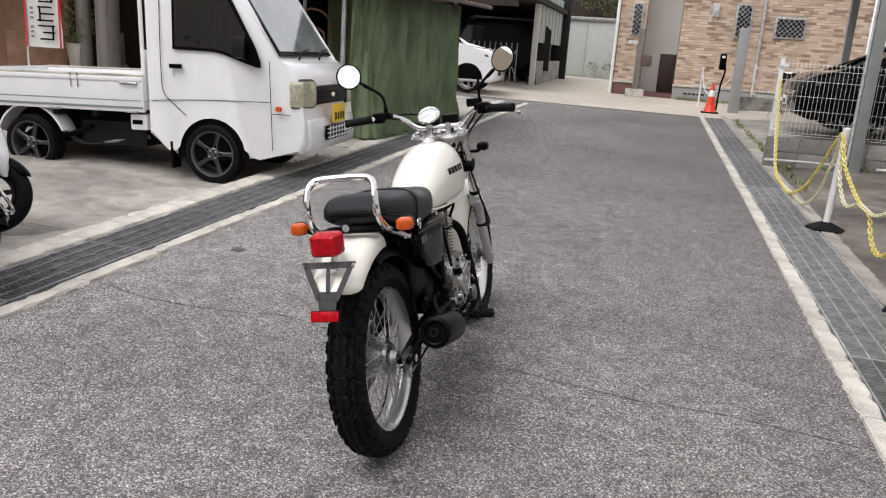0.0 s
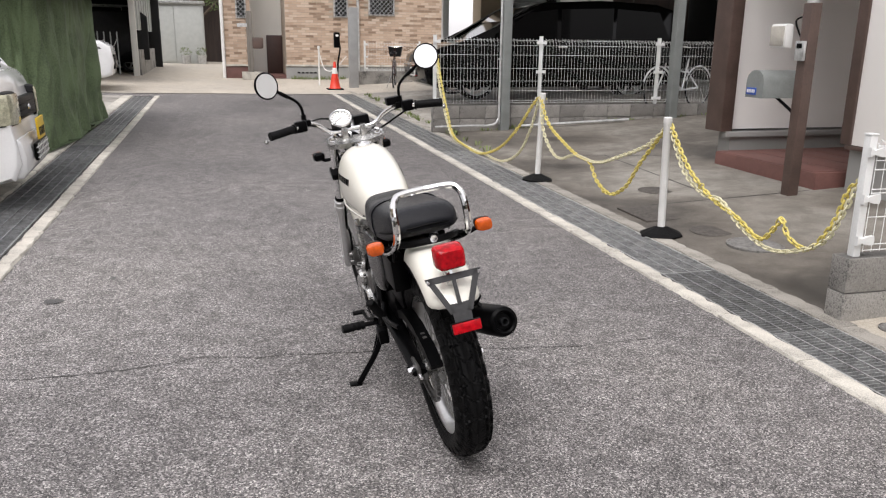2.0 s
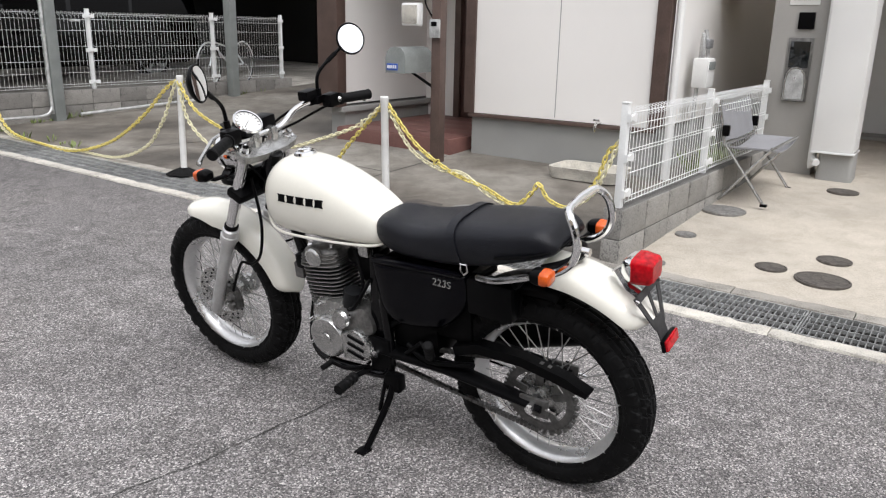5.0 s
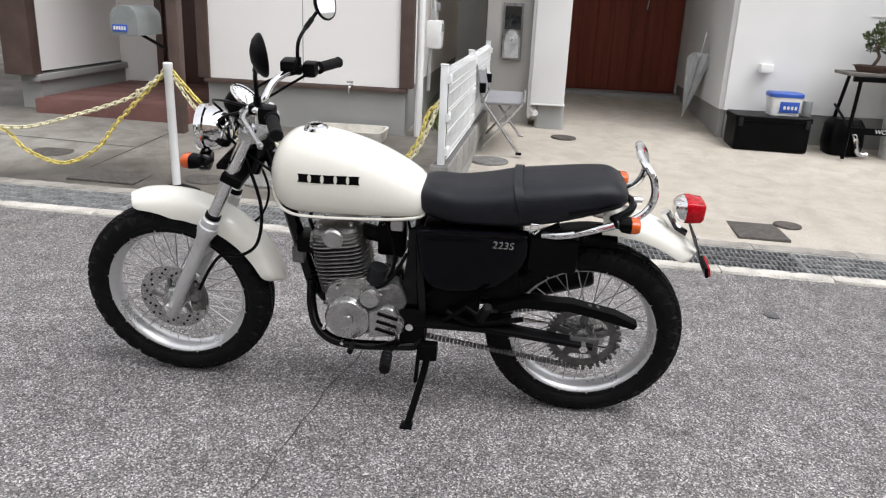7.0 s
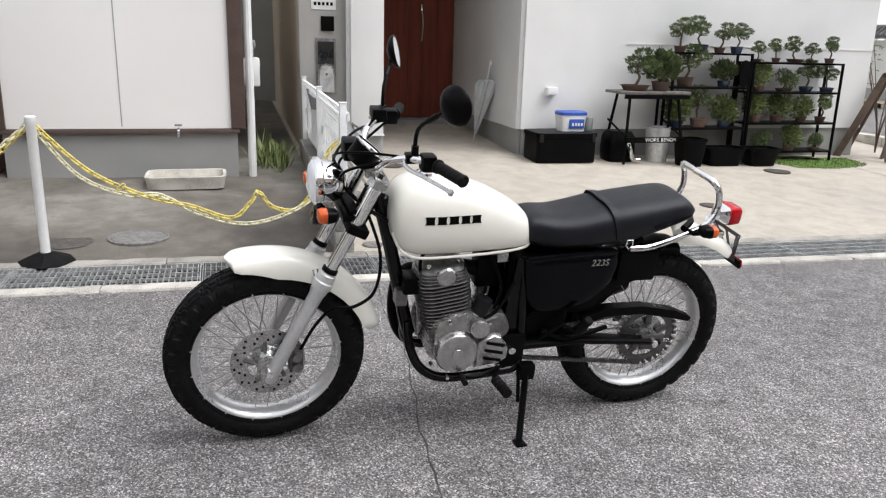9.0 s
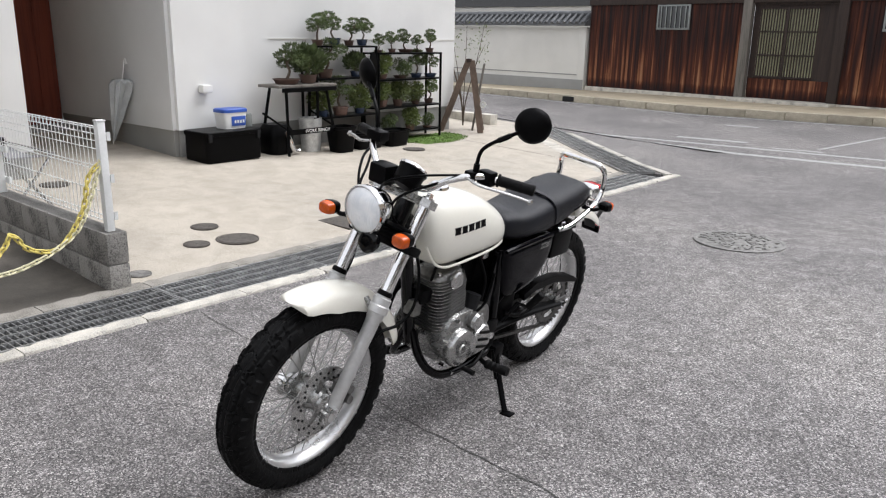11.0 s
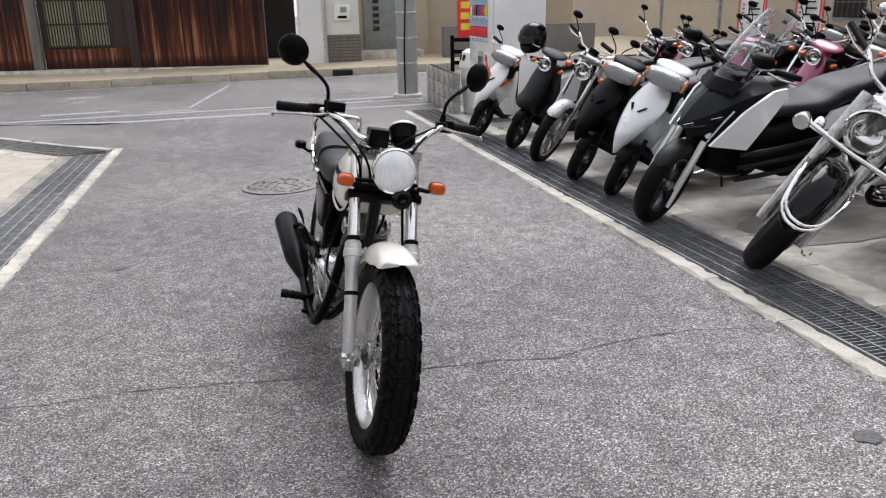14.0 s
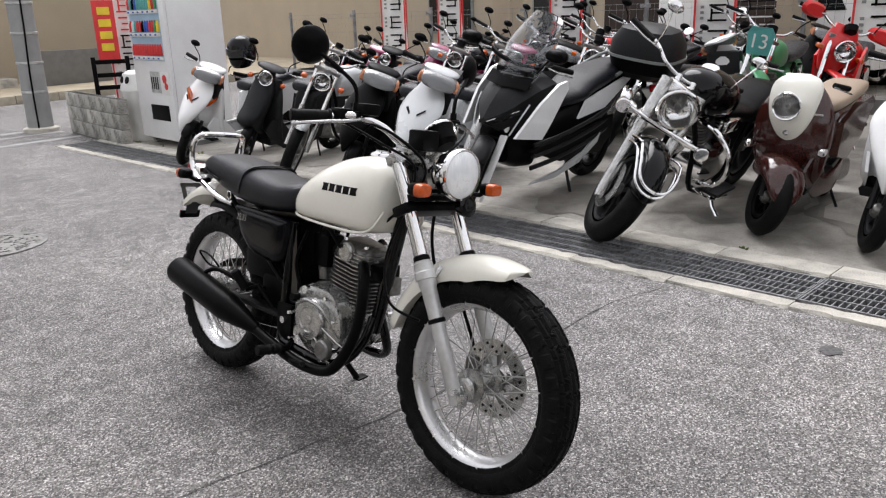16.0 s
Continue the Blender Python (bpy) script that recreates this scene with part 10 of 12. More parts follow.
for z in (.55, .72, .9):
    part("stand_rail", box(bmesh.new(), (-.22, -.02, z), (.22, .02, z + .06), .004), BLACK, sg)

# ---- west boundary: wire fence on piers, beige building and a van beyond ----
wf = mesh_fence("boundary_fence", -8.6, -8.5, 90, 16, .05, 1.45, tuple(.02 + 2.0 * k for k in range(9)), "rusty wire mesh boundary fence behind the motorcycles", GALV_DARK, .10, "structure")
for y in (-3.0, 1.35, 4.2):
    bm = bmesh.new()
    box(bm, (-8.95, y - .18, -.1), (-8.65, y + .18, 2.4), .01)
    solo("boundary_pier", bm, BEIGE_WALL, "beige rendered boundary pier", "pier", "structure")
wall("boundary_kerb_wall", (-8.8, -8.6, -.1), (-8.55, 8.0, .35), MORTAR, "low grey wall under the wire fence")
bb = thing("beige_building", None, "beige rendered building across the back lane with dark shutters", "house", kind="structure")
part("wall", box(bmesh.new(), (-16, -26, -.1), (-13.5, 10, 7)), BEIGE_WALL, bb, smooth=False)
for y in (-9.5, -6.2, -1.5, 3.0):
    w_ = part("window", box(bmesh.new(), (-13.52, y, .9), (-13.44, y + 1.5, 2.2), .01), GREY_STEEL, bb)
    part("pane", box(bmesh.new(), (-13.45, y + .06, .96), (-13.42, y + 1.44, 2.14)), CAR_GLASS, w_)
part("shutter", box(bmesh.new(), (-13.52, -4.3, .1), (-13.42, -2.2, 2.4), .01), DARK_WOOD, bb)
part("pipe", tube(bmesh.new(), [(-13.4, -.3, 0), (-13.4, -.3, 6)], .05, 8), GREY_STEEL, bb)
for k in range(9):
    part("louvre_slat", box(bmesh.new(), (-9.9, -.2, .62 + .1 * k), (-9.86, 1.1, .70 + .1 * k), .004), DARK_WOOD, bb)
part("back_lane_wall", box(bmesh.new(), (-13.4, 4.6, -.1), (-9, 4.9, 2.6)), BEIGE_WALL, bb, smooth=False)


# ---- vehicles ----
def car_wheel(parent, x, y, z, R, side, mat=GREY_STEEL, w=.16):
    """Tyre on a deep five-spoke alloy: bright rim lip, ribbed spokes, brake drum behind and wheel nuts."""
    q = .76 * R
    t = part("wheel", lathe(bmesh.new(), [(q, w * .44), (q * 1.03, w * .5), (R * .90, w * .52), (R * .97, w * .46), (R * .985, w * .34), (R * .975, w * .31), (R, w * .28), (R, .008), (R * .985, 0), (R, -.008), (R, -w * .28), (R * .975, -w * .31), (R * .985, -w * .34), (R * .97, -w * .46), (R * .90, -w * .52), (q * 1.03, -w * .5), (q, -w * .44), (q, w * .44)], 48, Matrix.Rotation(math.pi / 2, 4, "X")), RUBBER, parent)
    t.location = (x, y, z)
    turn = Matrix.Rotation(-math.pi / 2, 4, "X")
    part("rim", lathe(bmesh.new(), [(q, -side * w * .45), (q, side * w * .42), (q * 1.015, side * w * .49), (q * .975, side * w * .49), (q * .93, side * w * .40), (q * .91, side * w * .05), (q * .90, -side * w * .40)], 48, turn), RIM_LIP if mat is DARK_ALLOY else mat, t)
    part("brake_drum", lathe(bmesh.new(), [(0, side * w * .02), (q * .62, side * w * .02), (q * .66, -side * w * .1), (q * .66, -side * w * .4), (0, -side * w * .4)], 28, turn), BLACK, t)
    for k in range(5):
        m = Matrix.Rotation(2 * math.pi * k / 5 + .3, 4, "Y")
        bm = bmesh.new()
        loft(bm, [[m @ Vector((s * wd, side * w * d0 + side * d, zz)) for s, d in ((-1, -.030), (-1, 0), (-.62, .008), (-.38, .0), (.38, .0), (.62, .008), (1, 0), (1, -.030))] for wd, zz, d0 in ((q * .13, q * .16, .30), (q * .085, q * .55, .32), (q * .115, q * .93, .37))])
        part("rim_spoke", bm, mat, t)
    hc = part("hub_cap", lathe(bmesh.new(), [(0, -.03), (q * .27, -.03), (q * .28, .006), (q * .24, .012), (q * .13, .010), (q * .12, .024), (0, .026)], 24, Matrix.Translation((0, side * w * .33, 0)) @ Matrix.Rotation(-side * math.pi / 2, 4, "X")), mat, t)
    for k in range(4):
        a = 1.5708 * k + .6
        part("wheel_nut", cyl(bmesh.new(), (q * .19 * math.cos(a), side * w * .37, q * .19 * math.sin(a)), (q * .19 * math.cos(a), side * w * .37 + side * .012, q * .19 * math.sin(a)), .009, n=6), GALV, hc)
    return t


def arc_pts(cx, cz, r, a0, a1, n=12):
    return [(cx + r * math.cos(radians(a0 + (a1 - a0) * k / n)), cz + r * math.sin(radians(a0 + (a1 - a0) * k / n))) for k in range(n + 1)]


def side_body(bm, prof, y0, y1, bev=.035):
    """A body from its side outline in (x, z), run across the width, its flank edges rounded."""
    A = [bm.verts.new((x, y0, z)) for x, z in prof]
    B = [bm.verts.new((x, y1, z)) for x, z in prof]
    f1, f2 = bm.faces.new(A), bm.faces.new(B[::-1])
    n = len(prof)
    for k in range(n):
        bm.faces.new((A[k], B[k], B[(k + 1) % n], A[(k + 1) % n]))
    bmesh.ops.bevel(bm, geom=list(set(f1.edges) | set(f2.edges)), offset=bev, segments=3, affect="EDGES", profile=.55, clamp_overlap=True)
    return bm


def pane(poly, y, t=.006, flip=1):
    bm = bmesh.new()
    loft(bm, [[(x, y, z) for x, z in poly], [(x, y + t * flip, z) for x, z in poly]])
    return bm


def kei_truck():
    tk = thing("small_truck", pose(-3.75, 6.12, .009, 0, -1.9, 3.7) @ Matrix.Translation((3.75, -6.12, 0)), "white small cab-over pickup truck with dark alloy wheels", "truck")
    FX, RX, R, YN, YF = -3.75, -5.615, .265, 6.13, 7.56
    YC = (YN + YF) / 2

    def nose(bm):
        """Draws the flanks in towards the front and the roof."""
        for v in bm.verts:
            a = max(0, (v.co.x + 3.28) / .42)
            c = max(0, (v.co.z - 1.05) / .85)
            v.co.y = YC + (v.co.y - YC) * (1 - .085 * a * a - .045 * c)
            if a > 0:
                v.co.x -= .055 * a * (abs(v.co.y - YC) / .7) ** 3
        return bm

    def seam(pts, y, f, r=.0035):
        part("panel_seam", nose(tube(bmesh.new(), curve([(x, y + f * .0005, z) for x, z in pts], 5), r, 5)), BLACK, tk)

    cab = [(-4.36, .42), (-4.36, 1.86), (-4.28, 1.90), (-3.74, 1.91), (-3.60, 1.86), (-3.369, 1.51), (-3.115, 1.125), (-3.06, 1.10), (-2.99, 1.07), (-2.945, 1.02), (-2.91, .94), (-2.885, .84), (-2.865, .66), (-2.85, .56), (-2.84, .42), (-2.90, .30), (-3.30, .27)] + arc_pts(FX, R, .348, -4, 184, 14) + [(-4.15, .30)]
    part("cab", nose(side_body(bmesh.new(), cab, YN, YF, .075)), WHITE_PAINT, tk, "white cab", angle=50)
    # solid black fill standing in for the shaded hollow around the tyre
    part("wheel_well", side_body(bmesh.new(), arc_pts(FX, R, .355, -8, 188, 14), YN + .02, YF - .02, .01), BLACK, tk)
    for y, f in ((YN, -1), (YF, 1)):
        part("window_surround", nose(pane([(-4.09, 1.165), (-4.085, 1.78), (-4.05, 1.815), (-3.76, 1.815), (-3.67, 1.775), (-3.518, 1.575), (-3.31, 1.195), (-3.265, 1.08), (-3.26, 1.035), (-3.30, 1.035), (-3.45, 1.08), (-3.61, 1.137), (-3.72, 1.155)], y, .007, f)), BLACK, tk, "black rubber window surround")
        part("side_window", nose(pane([(-4.065, 1.19), (-4.06, 1.77), (-4.04, 1.79), (-3.78, 1.79), (-3.69, 1.75), (-3.54, 1.555), (-3.40, 1.30), (-3.40, 1.09), (-3.45, 1.105), (-3.60, 1.162), (-3.72, 1.18)], y, .010, f)), CAR_GLASS, tk, "dark tinted door window")
        part("quarter_panel", nose(pane([(-3.385, 1.275), (-3.325, 1.165), (-3.28, 1.065), (-3.30, 1.052), (-3.385, 1.075)], y, .012, f)), BLACK, tk)
        seam([(-4.205, 1.84), (-4.21, 1.4), (-4.21, .98), (-4.20, .80), (-4.11, .70), (-3.99, .60)], y, f)
        seam([(-3.175, 1.09), (-3.168, .742), (-3.16, .33)], y, f)
        seam([(-4.32, .715), (-3.8, .74), (-3.18, .745)], y, f, .003)
        seam([(-3.155, .645), (-3.05, .645), (-2.98, .64)], y, f, .003)
        hd = part("door_handle", box(bmesh.new(), (-4.12, y + (f - 1) * .012, 1.003), (-4.005, y + (f + 1) * .012, 1.04), .006), BLACK, tk)
        part("key_lock", cyl(bmesh.new(), Vector((-4.09, y, .945)), Vector((-4.09, y + f * .006, .945)), .010, .010, 10), GALV, hd)
        part("side_marker", nose(lathe(bmesh.new(), [(0, 0), (.035, 0), (.03, .012), (0, .014)], 16, Matrix.Translation((-3.09, y, .69)) @ Matrix.Rotation(f * -math.pi / 2, 4, "X") @ Matrix.Diagonal((1, .7, 1, 1)))), AMBER, tk)
        mr = part("door_mirror", box(bmesh.new(), (-3.46, y + f * .09 - .055, 1.11), (-3.38, y + f * .09 + .055, 1.29), .025), DARK_GREY, tk, "dark grey door mirror")
        part("mirror_arm", tube(bmesh.new(), [(-3.40, y - f * .01, 1.13), (-3.40, y + f * .06, 1.14)], .016, 8), BLACK, mr)
        part("mud_flap", box(bmesh.new(), (-4.16, y - .10 if f > 0 else y, .12), (-4.13, y if f > 0 else y + .12, .36), .004), BLACK, tk)
        car_wheel(tk, FX, y - f * .07, R, R, f, DARK_ALLOY)
        car_wheel(tk, RX, y - f * .09, R, R, f, DARK_ALLOY)
        y0, y1 = sorted((y + f * .003, y - f * .265))
        part("lamp_surround", nose(box(bmesh.new(), (-2.995, y0, .692), (-2.863, y1, .948), .04)), DARK_GREY, tk)
        y0, y1 = sorted((y + f * .010, y - f * .253))
        part("headlamp", nose(box(bmesh.new(), (-2.990, y0, .703), (-2.852, y1, .937), .035)), OLD_LENS, tk, "yellowed square headlamp")
    part("screen_seal", nose(loft(bmesh.new(), [[(x + d * .6, y, z + d * .5) for y, x, z in ((YN + .07, -3.105, 1.145), (YF - .07, -3.105, 1.145), (YF - .115, -3.595, 1.842), (YN + .115, -3.595, 1.842))] for d in (-.012, .006)])), BLACK, tk)
    part("windscreen", nose(loft(bmesh.new(), [[(x + d * .6, y, z + d * .5) for y, x, z in ((YN + .095, -3.126, 1.172), (YF - .095, -3.126, 1.172), (YF - .14, -3.570, 1.817), (YN + .14, -3.570, 1.817))] for d in (-.012, .012)])), SCREEN_GLASS, tk, "large sloping windscreen")
    for y in (YN + .35, YN + .85):
        part("wiper", tube(bmesh.new(), [(-3.055, y, 1.11), (-3.085, y + .10, 1.165), (-3.115, y + .38, 1.20)], .010, 6), BLACK, tk)
    gp = part("grille", nose(box(bmesh.new(), (-2.935, YN + .27, .72), (-2.872, YF - .27, .885), .015)), DARK_GREY, tk, "dark grille panel")
    for k in range(3):
        part("grille_bar", nose(box(bmesh.new(), (-2.88, YN + .33, .74 + .045 * k), (-2.866, YF - .33, .752 + .045 * k), .004)), BLACK, gp)
    part("badge", lathe(bmesh.new(), [(0, 0), (.04, 0), (.035, .008), (0, .008)], 18, Matrix.Translation((-2.872, YC, .80)) @ Matrix.Rotation(math.pi / 2, 4, "Y") @ Matrix.Diagonal((.6, 1, 1, 1))), CHROME, tk)
    bp = part("bumper", nose(side_body(bmesh.new(), [(-3.10, .31), (-2.86, .31), (-2.825, .36), (-2.815, .46), (-2.83, .56), (-2.85, .60), (-2.93, .61), (-3.02, .60), (-3.12, .56)], YN + .04, YF - .04, .03)), WHITE_PAINT, tk, "white bumper", angle=45)
    ig = part("intake", box(bmesh.new(), (-2.84, YN + .42, .40), (-2.812, YF - .42, .53), .006), BLACK, tk)
    for k in range(3):
        part("intake_bar", box(bmesh.new(), (-2.82, YN + .42, .418 + .04 * k), (-2.808, YF - .42, .428 + .04 * k), .002), WHITE_PLASTIC, ig)
    for k in range(7):
        part("intake_bar", box(bmesh.new(), (-2.82, YN + .47 + .08 * k, .402), (-2.807, YN + .48 + .08 * k, .528), .002), WHITE_PLASTIC, ig)
    npl = part("number_plate", box(bmesh.new(), (-2.82, 6.68, .55), (-2.805, 7.01, .715), .003), PLATE_YELLOW, tk, "yellow number plate")
    for k in range(4):
        part("plate_bar", box(bmesh.new(), (-2.806, 6.72 + .07 * k, .575), (-2.802, 6.76 + .07 * k, .64)), BLACK, npl)
    # load bed
    part("bed_floor", box(bmesh.new(), (-6.45, YN + .02, .62), (-4.40, YF - .02, .70), .008), WHITE_PAINT, tk)
    for y, f in ((YN + .02, -1), (YF - .02, 1)):
        sd = part("bed_side", box(bmesh.new(), (-6.45, y - .02, .60), (-4.40, y + .02, .93), .008), WHITE_PAINT, tk, "white drop side")
        part("side_rib", box(bmesh.new(), (-6.44, y - .028, .87), (-4.41, y + .028, .905), .006), WHITE_PAINT, sd)
        part("side_rib", box(bmesh.new(), (-6.44, y - .026, .63), (-4.41, y + .026, .65), .004), GREY_STEEL, sd)
        for x in (-4.52, -5.3, -6.1):
            part("latch", box(bmesh.new(), (x - .06, y + f * .02 - .012, .595), (x + .06, y + f * .02 + .012, .615), .004), GALV, sd)
        part("top_rail", box(bmesh.new(), (-6.45, y - .024, .915), (-4.40, y + .024, .936), .006), KERB, sd, "worn pale top rail")
        for x in (-5.05, -5.12):
            part("rail_joint", box(bmesh.new(), (x, y + f * .026 - .004, .80), (x + .005, y + f * .026 + .003, .93), .001), RUST, sd, "rusty seam on the drop side")
        part("side_groove", box(bmesh.new(), (-6.43, y + f * .0215 - .002, .70), (-4.43, y + f * .0215 + .002, .706)), GREY_STEEL, sd)
        part("side_latch", tube(bmesh.new(), [(-4.62, y + f * .03, .86), (-4.45, y + f * .035, .855)], .012, 8), GALV, sd)
    part("bed_tail", box(bmesh.new(), (-6.48, YN, .60), (-6.44, YF, .93), .008), WHITE_PAINT, tk)
    part("headboard", box(bmesh.new(), (-4.42, YN + .03, .70), (-4.39, YF - .03, 1.15), .008), WHITE_PAINT, tk)
    part("guard_rail", tube(bmesh.new(), [(-4.42, YN + .06, .7), (-4.42, YN + .06, 1.9), (-4.42, YF - .06, 1.9), (-4.42, YF - .06, .7)], .02, 8), WHITE_PAINT, tk)
    part("chassis", box(bmesh.new(), (-6.3, YN + .25, .38), (-3.2, YF - .25, .58), .02), BLACK, tk)
    part("engine_pan", box(bmesh.new(), (-5.2, YN + .18, .26), (-4.5, YF - .3, .50), .05), DARK_GREY, tk)
    part("gearbox", cyl(bmesh.new(), Vector((-5.0, YN + .4, .40)), Vector((-4.4, YN + .4, .42)), .12, .09, 14), ALU_DULL, tk)
    part("exhaust_pipe", tube(bmesh.new(), curve([(-4.5, YN + .22, .36), (-4.9, YN + .20, .30), (-5.25, YN + .28, .27), (-5.6, YN + .45, .34)], 5), .022, 8), GALV_DARK, tk)
    for x in (-4.95, -5.35):
        part("cross_member", box(bmesh.new(), (x - .03, YN + .06, .54), (x + .03, YF - .06, .62), .008), DARK_GREY, tk)
    part("leaf_spring", tube(bmesh.new(), curve([(-5.05, YN + .16, .44), (-5.35, YN + .15, .33), (-5.62, YN + .15, .30), (-5.95, YN + .15, .36), (-6.2, YN + .16, .46)], 5), .018, 6, flat=1.4), BLACK, tk)
    part("fuel_box", box(bmesh.new(), (-4.56, YN + .03, .44), (-4.40, YN + .2, .58), .01), WHITE_PAINT, tk)
    part("filler_slot", box(bmesh.new(), (-4.54, YN + .02, .49), (-4.44, YN + .035, .53), .006), BLACK, tk)
    part("rear_guard", side_body(bmesh.new(), arc_pts(RX, R, .37, 20, 165, 12) + arc_pts(RX, R, .355, 165, 20, 12), YN + .03, YN + .22, .003), WHITE_PAINT, tk)
    part("axle", tube(bmesh.new(), [(RX, YN + .1, R), (RX, YF - .1, R)], .04, 10), BLACK, tk)
    return tk


kei_truck()


def box_car(name, m, prof, width, mat, label, glass_side, wheels, R, screen=None, rim=GREY_STEEL, lamps=None, panes=CAR_GLASS):
    """A car in its own frame: x forward, y across."""
    c = thing(name, m, label, "car")
    h = width / 2
    part("body", side_body(bmesh.new(), prof, -h, h, .07), mat, c, angle=40)
    for y, f in ((-h, -1), (h, 1)):
        for g_ in glass_side:
            part("side_window", pane(g_, y - f * .035, .04, f), panes, c)
        for x in wheels:
            car_wheel(c, x, y - f * .10, R, R, f, rim, .20)
            part("wheel_arch", side_body(bmesh.new(), arc_pts(x, R, R + .05, 0, 180, 12), y - f * .20, y + f * .004, .002), BLACK, c)
    if screen:
        part("windscreen", loft(bmesh.new(), [[(screen[0] + d, -h + .16, screen[1]), (screen[0] + d, h - .16, screen[1]), (screen[2] + d, h - .20, screen[3]), (screen[2] + d, -h + .20, screen[3])] for d in (-.02, .025)]), CAR_GLASS, c)
    for lx, lz, sx, sz in (lamps or ()):
        for f in (-1, 1):
            part("headlamp", loft(bmesh.new(), [[(lx - a * .22 + d, f * (h - .10 - .0 + b_), lz + e) for a, b_, e in ((0, -.22, -sz), (0, -.22, sz * .4), (.6, .06, sz), (1, .115, sz), (.6, .09, -sz * .4))] for d in (-.05, .02)]), CLEAR_LENS, c)
    return c


van_prof = [(2.30, .30), (2.36, .55), (2.30, .82), (2.05, .98), (1.45, 1.12), (.55, 1.72), (.25, 1.82), (-.8, 1.88), (-1.9, 1.84), (-2.30, 1.72), (-2.42, 1.0), (-2.40, .35), (-2.1, .25), (2.1, .22)]
mv = box_car("black_minivan", pose(4.86, 15.15, G(4.5, 15.1) + .01, 0, 0, 180) @ Matrix.Diagonal((1.12, 1, 1, 1)), van_prof, 1.80, BLACK_GLOSS, "glossy black minivan parked under the carport", [[(1.15, 1.12), (.55, 1.62), (.02, 1.70), (.0, 1.10)], [(-.08, 1.10), (-.06, 1.70), (-1.05, 1.74), (-1.05, 1.10)], [(-1.12, 1.10), (-1.12, 1.73), (-1.95, 1.68), (-2.20, 1.15)]], (1.45, -1.45), .33, (1.36, 1.14, .58, 1.70), lamps=[(2.26, .78, .2, .07)], panes=VAN_GLASS)
part("chrome_strip", box(bmesh.new(), (2.33, -.75, .62), (2.38, .75, .68), .008), CHROME, mv)
for f in (-1, 1):
    part("lamp_strip", loft(bmesh.new(), [[(x, f * y, z + d) for d, y in ((-h, yo), (h, yo - .03), (h, yo - .09), (-h, yo - .06))] for x, z, h, yo in ((2.26, .74, .05, .74), (2.10, .85, .07, .86), (1.75, .95, .06, .905), (1.25, 1.05, .012, .912))]), CLEAR_LENS, mv, "long swept headlamp")
    part("pillar_trim", tube(bmesh.new(), curve([(1.5, f * .87, 1.11), (.95, f * .86, 1.47), (.5, f * .83, 1.745), (.2, f * .83, 1.83)], 6), .022, 8), CHROME, mv, "bright strip along the windscreen pillar")
    part("door_handle", box(bmesh.new(), (-.20, f * .90 - .015, .98), (-.02, f * .90 + .015, 1.02), .008), CHROME, mv)
    part("door_mirror", box(bmesh.new(), (1.0, f * .99 - .09, 1.10), (1.12, f * .99 + .09, 1.25), .04), BLACK_GLOSS, mv)
vp = part("number_plate", box(bmesh.new(), (2.36, -.17, .42), (2.385, .17, .58), .003), WHITE_PLASTIC, mv, "white number plate")
for k in range(4):
    part("plate_bar", box(bmesh.new(), (2.384, -.12 + .07 * k, .45), (2.388, -.08 + .07 * k, .52)), DARK_GREY, vp)
part("roof_fin", box(bmesh.new(), (-.3, -.02, 1.86), (-.1, .02, 1.92), .008), BLACK, mv)
suv_prof = [(1.95, .30), (2.0, .55), (1.95, .88), (1.75, 1.0), (.95, 1.06), (.35, 1.55), (0, 1.62), (-1.2, 1.60), (-1.85, 1.45), (-2.0, .95), (-1.98, .35), (-1.8, .25), (1.8, .24)]
wc = box_car("white_hatchback", pose(-5.65, 18.6, G(-5, 18.4) + .012, 0, 0, 4), suv_prof, 1.70, WHITE_PAINT, "white hatchback with slotted front parked beyond the tarpaulin", [[(.85, 1.05), (.33, 1.46), (-.2, 1.50), (-.2, 1.05)], [(-.27, 1.05), (-.27, 1.50), (-1.2, 1.48), (-1.5, 1.08)]], (1.30, -1.25), .31, (.92, 1.08, .38, 1.52), lamps=[(1.93, .82, .2, .06)], rim=GALV_DARK)
for k in range(4):
    part("grille_slot", box(bmesh.new(), (1.955, -.60 + .11 * k, .42), (2.012, -.54 + .11 * k, .72), .012), BLACK, wc)
kv_prof = [(1.7, .35), (1.75, .9), (1.55, 1.05), (1.15, 1.65), (.9, 1.75), (-1.5, 1.76), (-1.7, 1.6), (-1.7, .35)]
kv = box_car("dark_van", pose(-5.3, 25.5, G(-5, 25) + .012, 0, 0, 200), kv_prof, 1.5, DARK_GREY, "dark van with a roof rack in the garage", [[(1.3, 1.1), (1.0, 1.6), (.4, 1.6), (.4, 1.1)]], (1.15, -1.15), .28, (1.5, 1.10, 1.15, 1.62))
for y in (-.55, .55):
    part("roof_rack", tube(bmesh.new(), [(-1.3, y, 1.78), (-1.3, y, 1.90), (.8, y, 1.90), (.8, y, 1.78)], .018, 8), GALV, kv)
for x in (-1.2, -.5, .2, .7):
    part("rack_bar", tube(bmesh.new(), [(x, -.55, 1.89), (x, .55, 1.89)], .014, 8), GALV, kv)
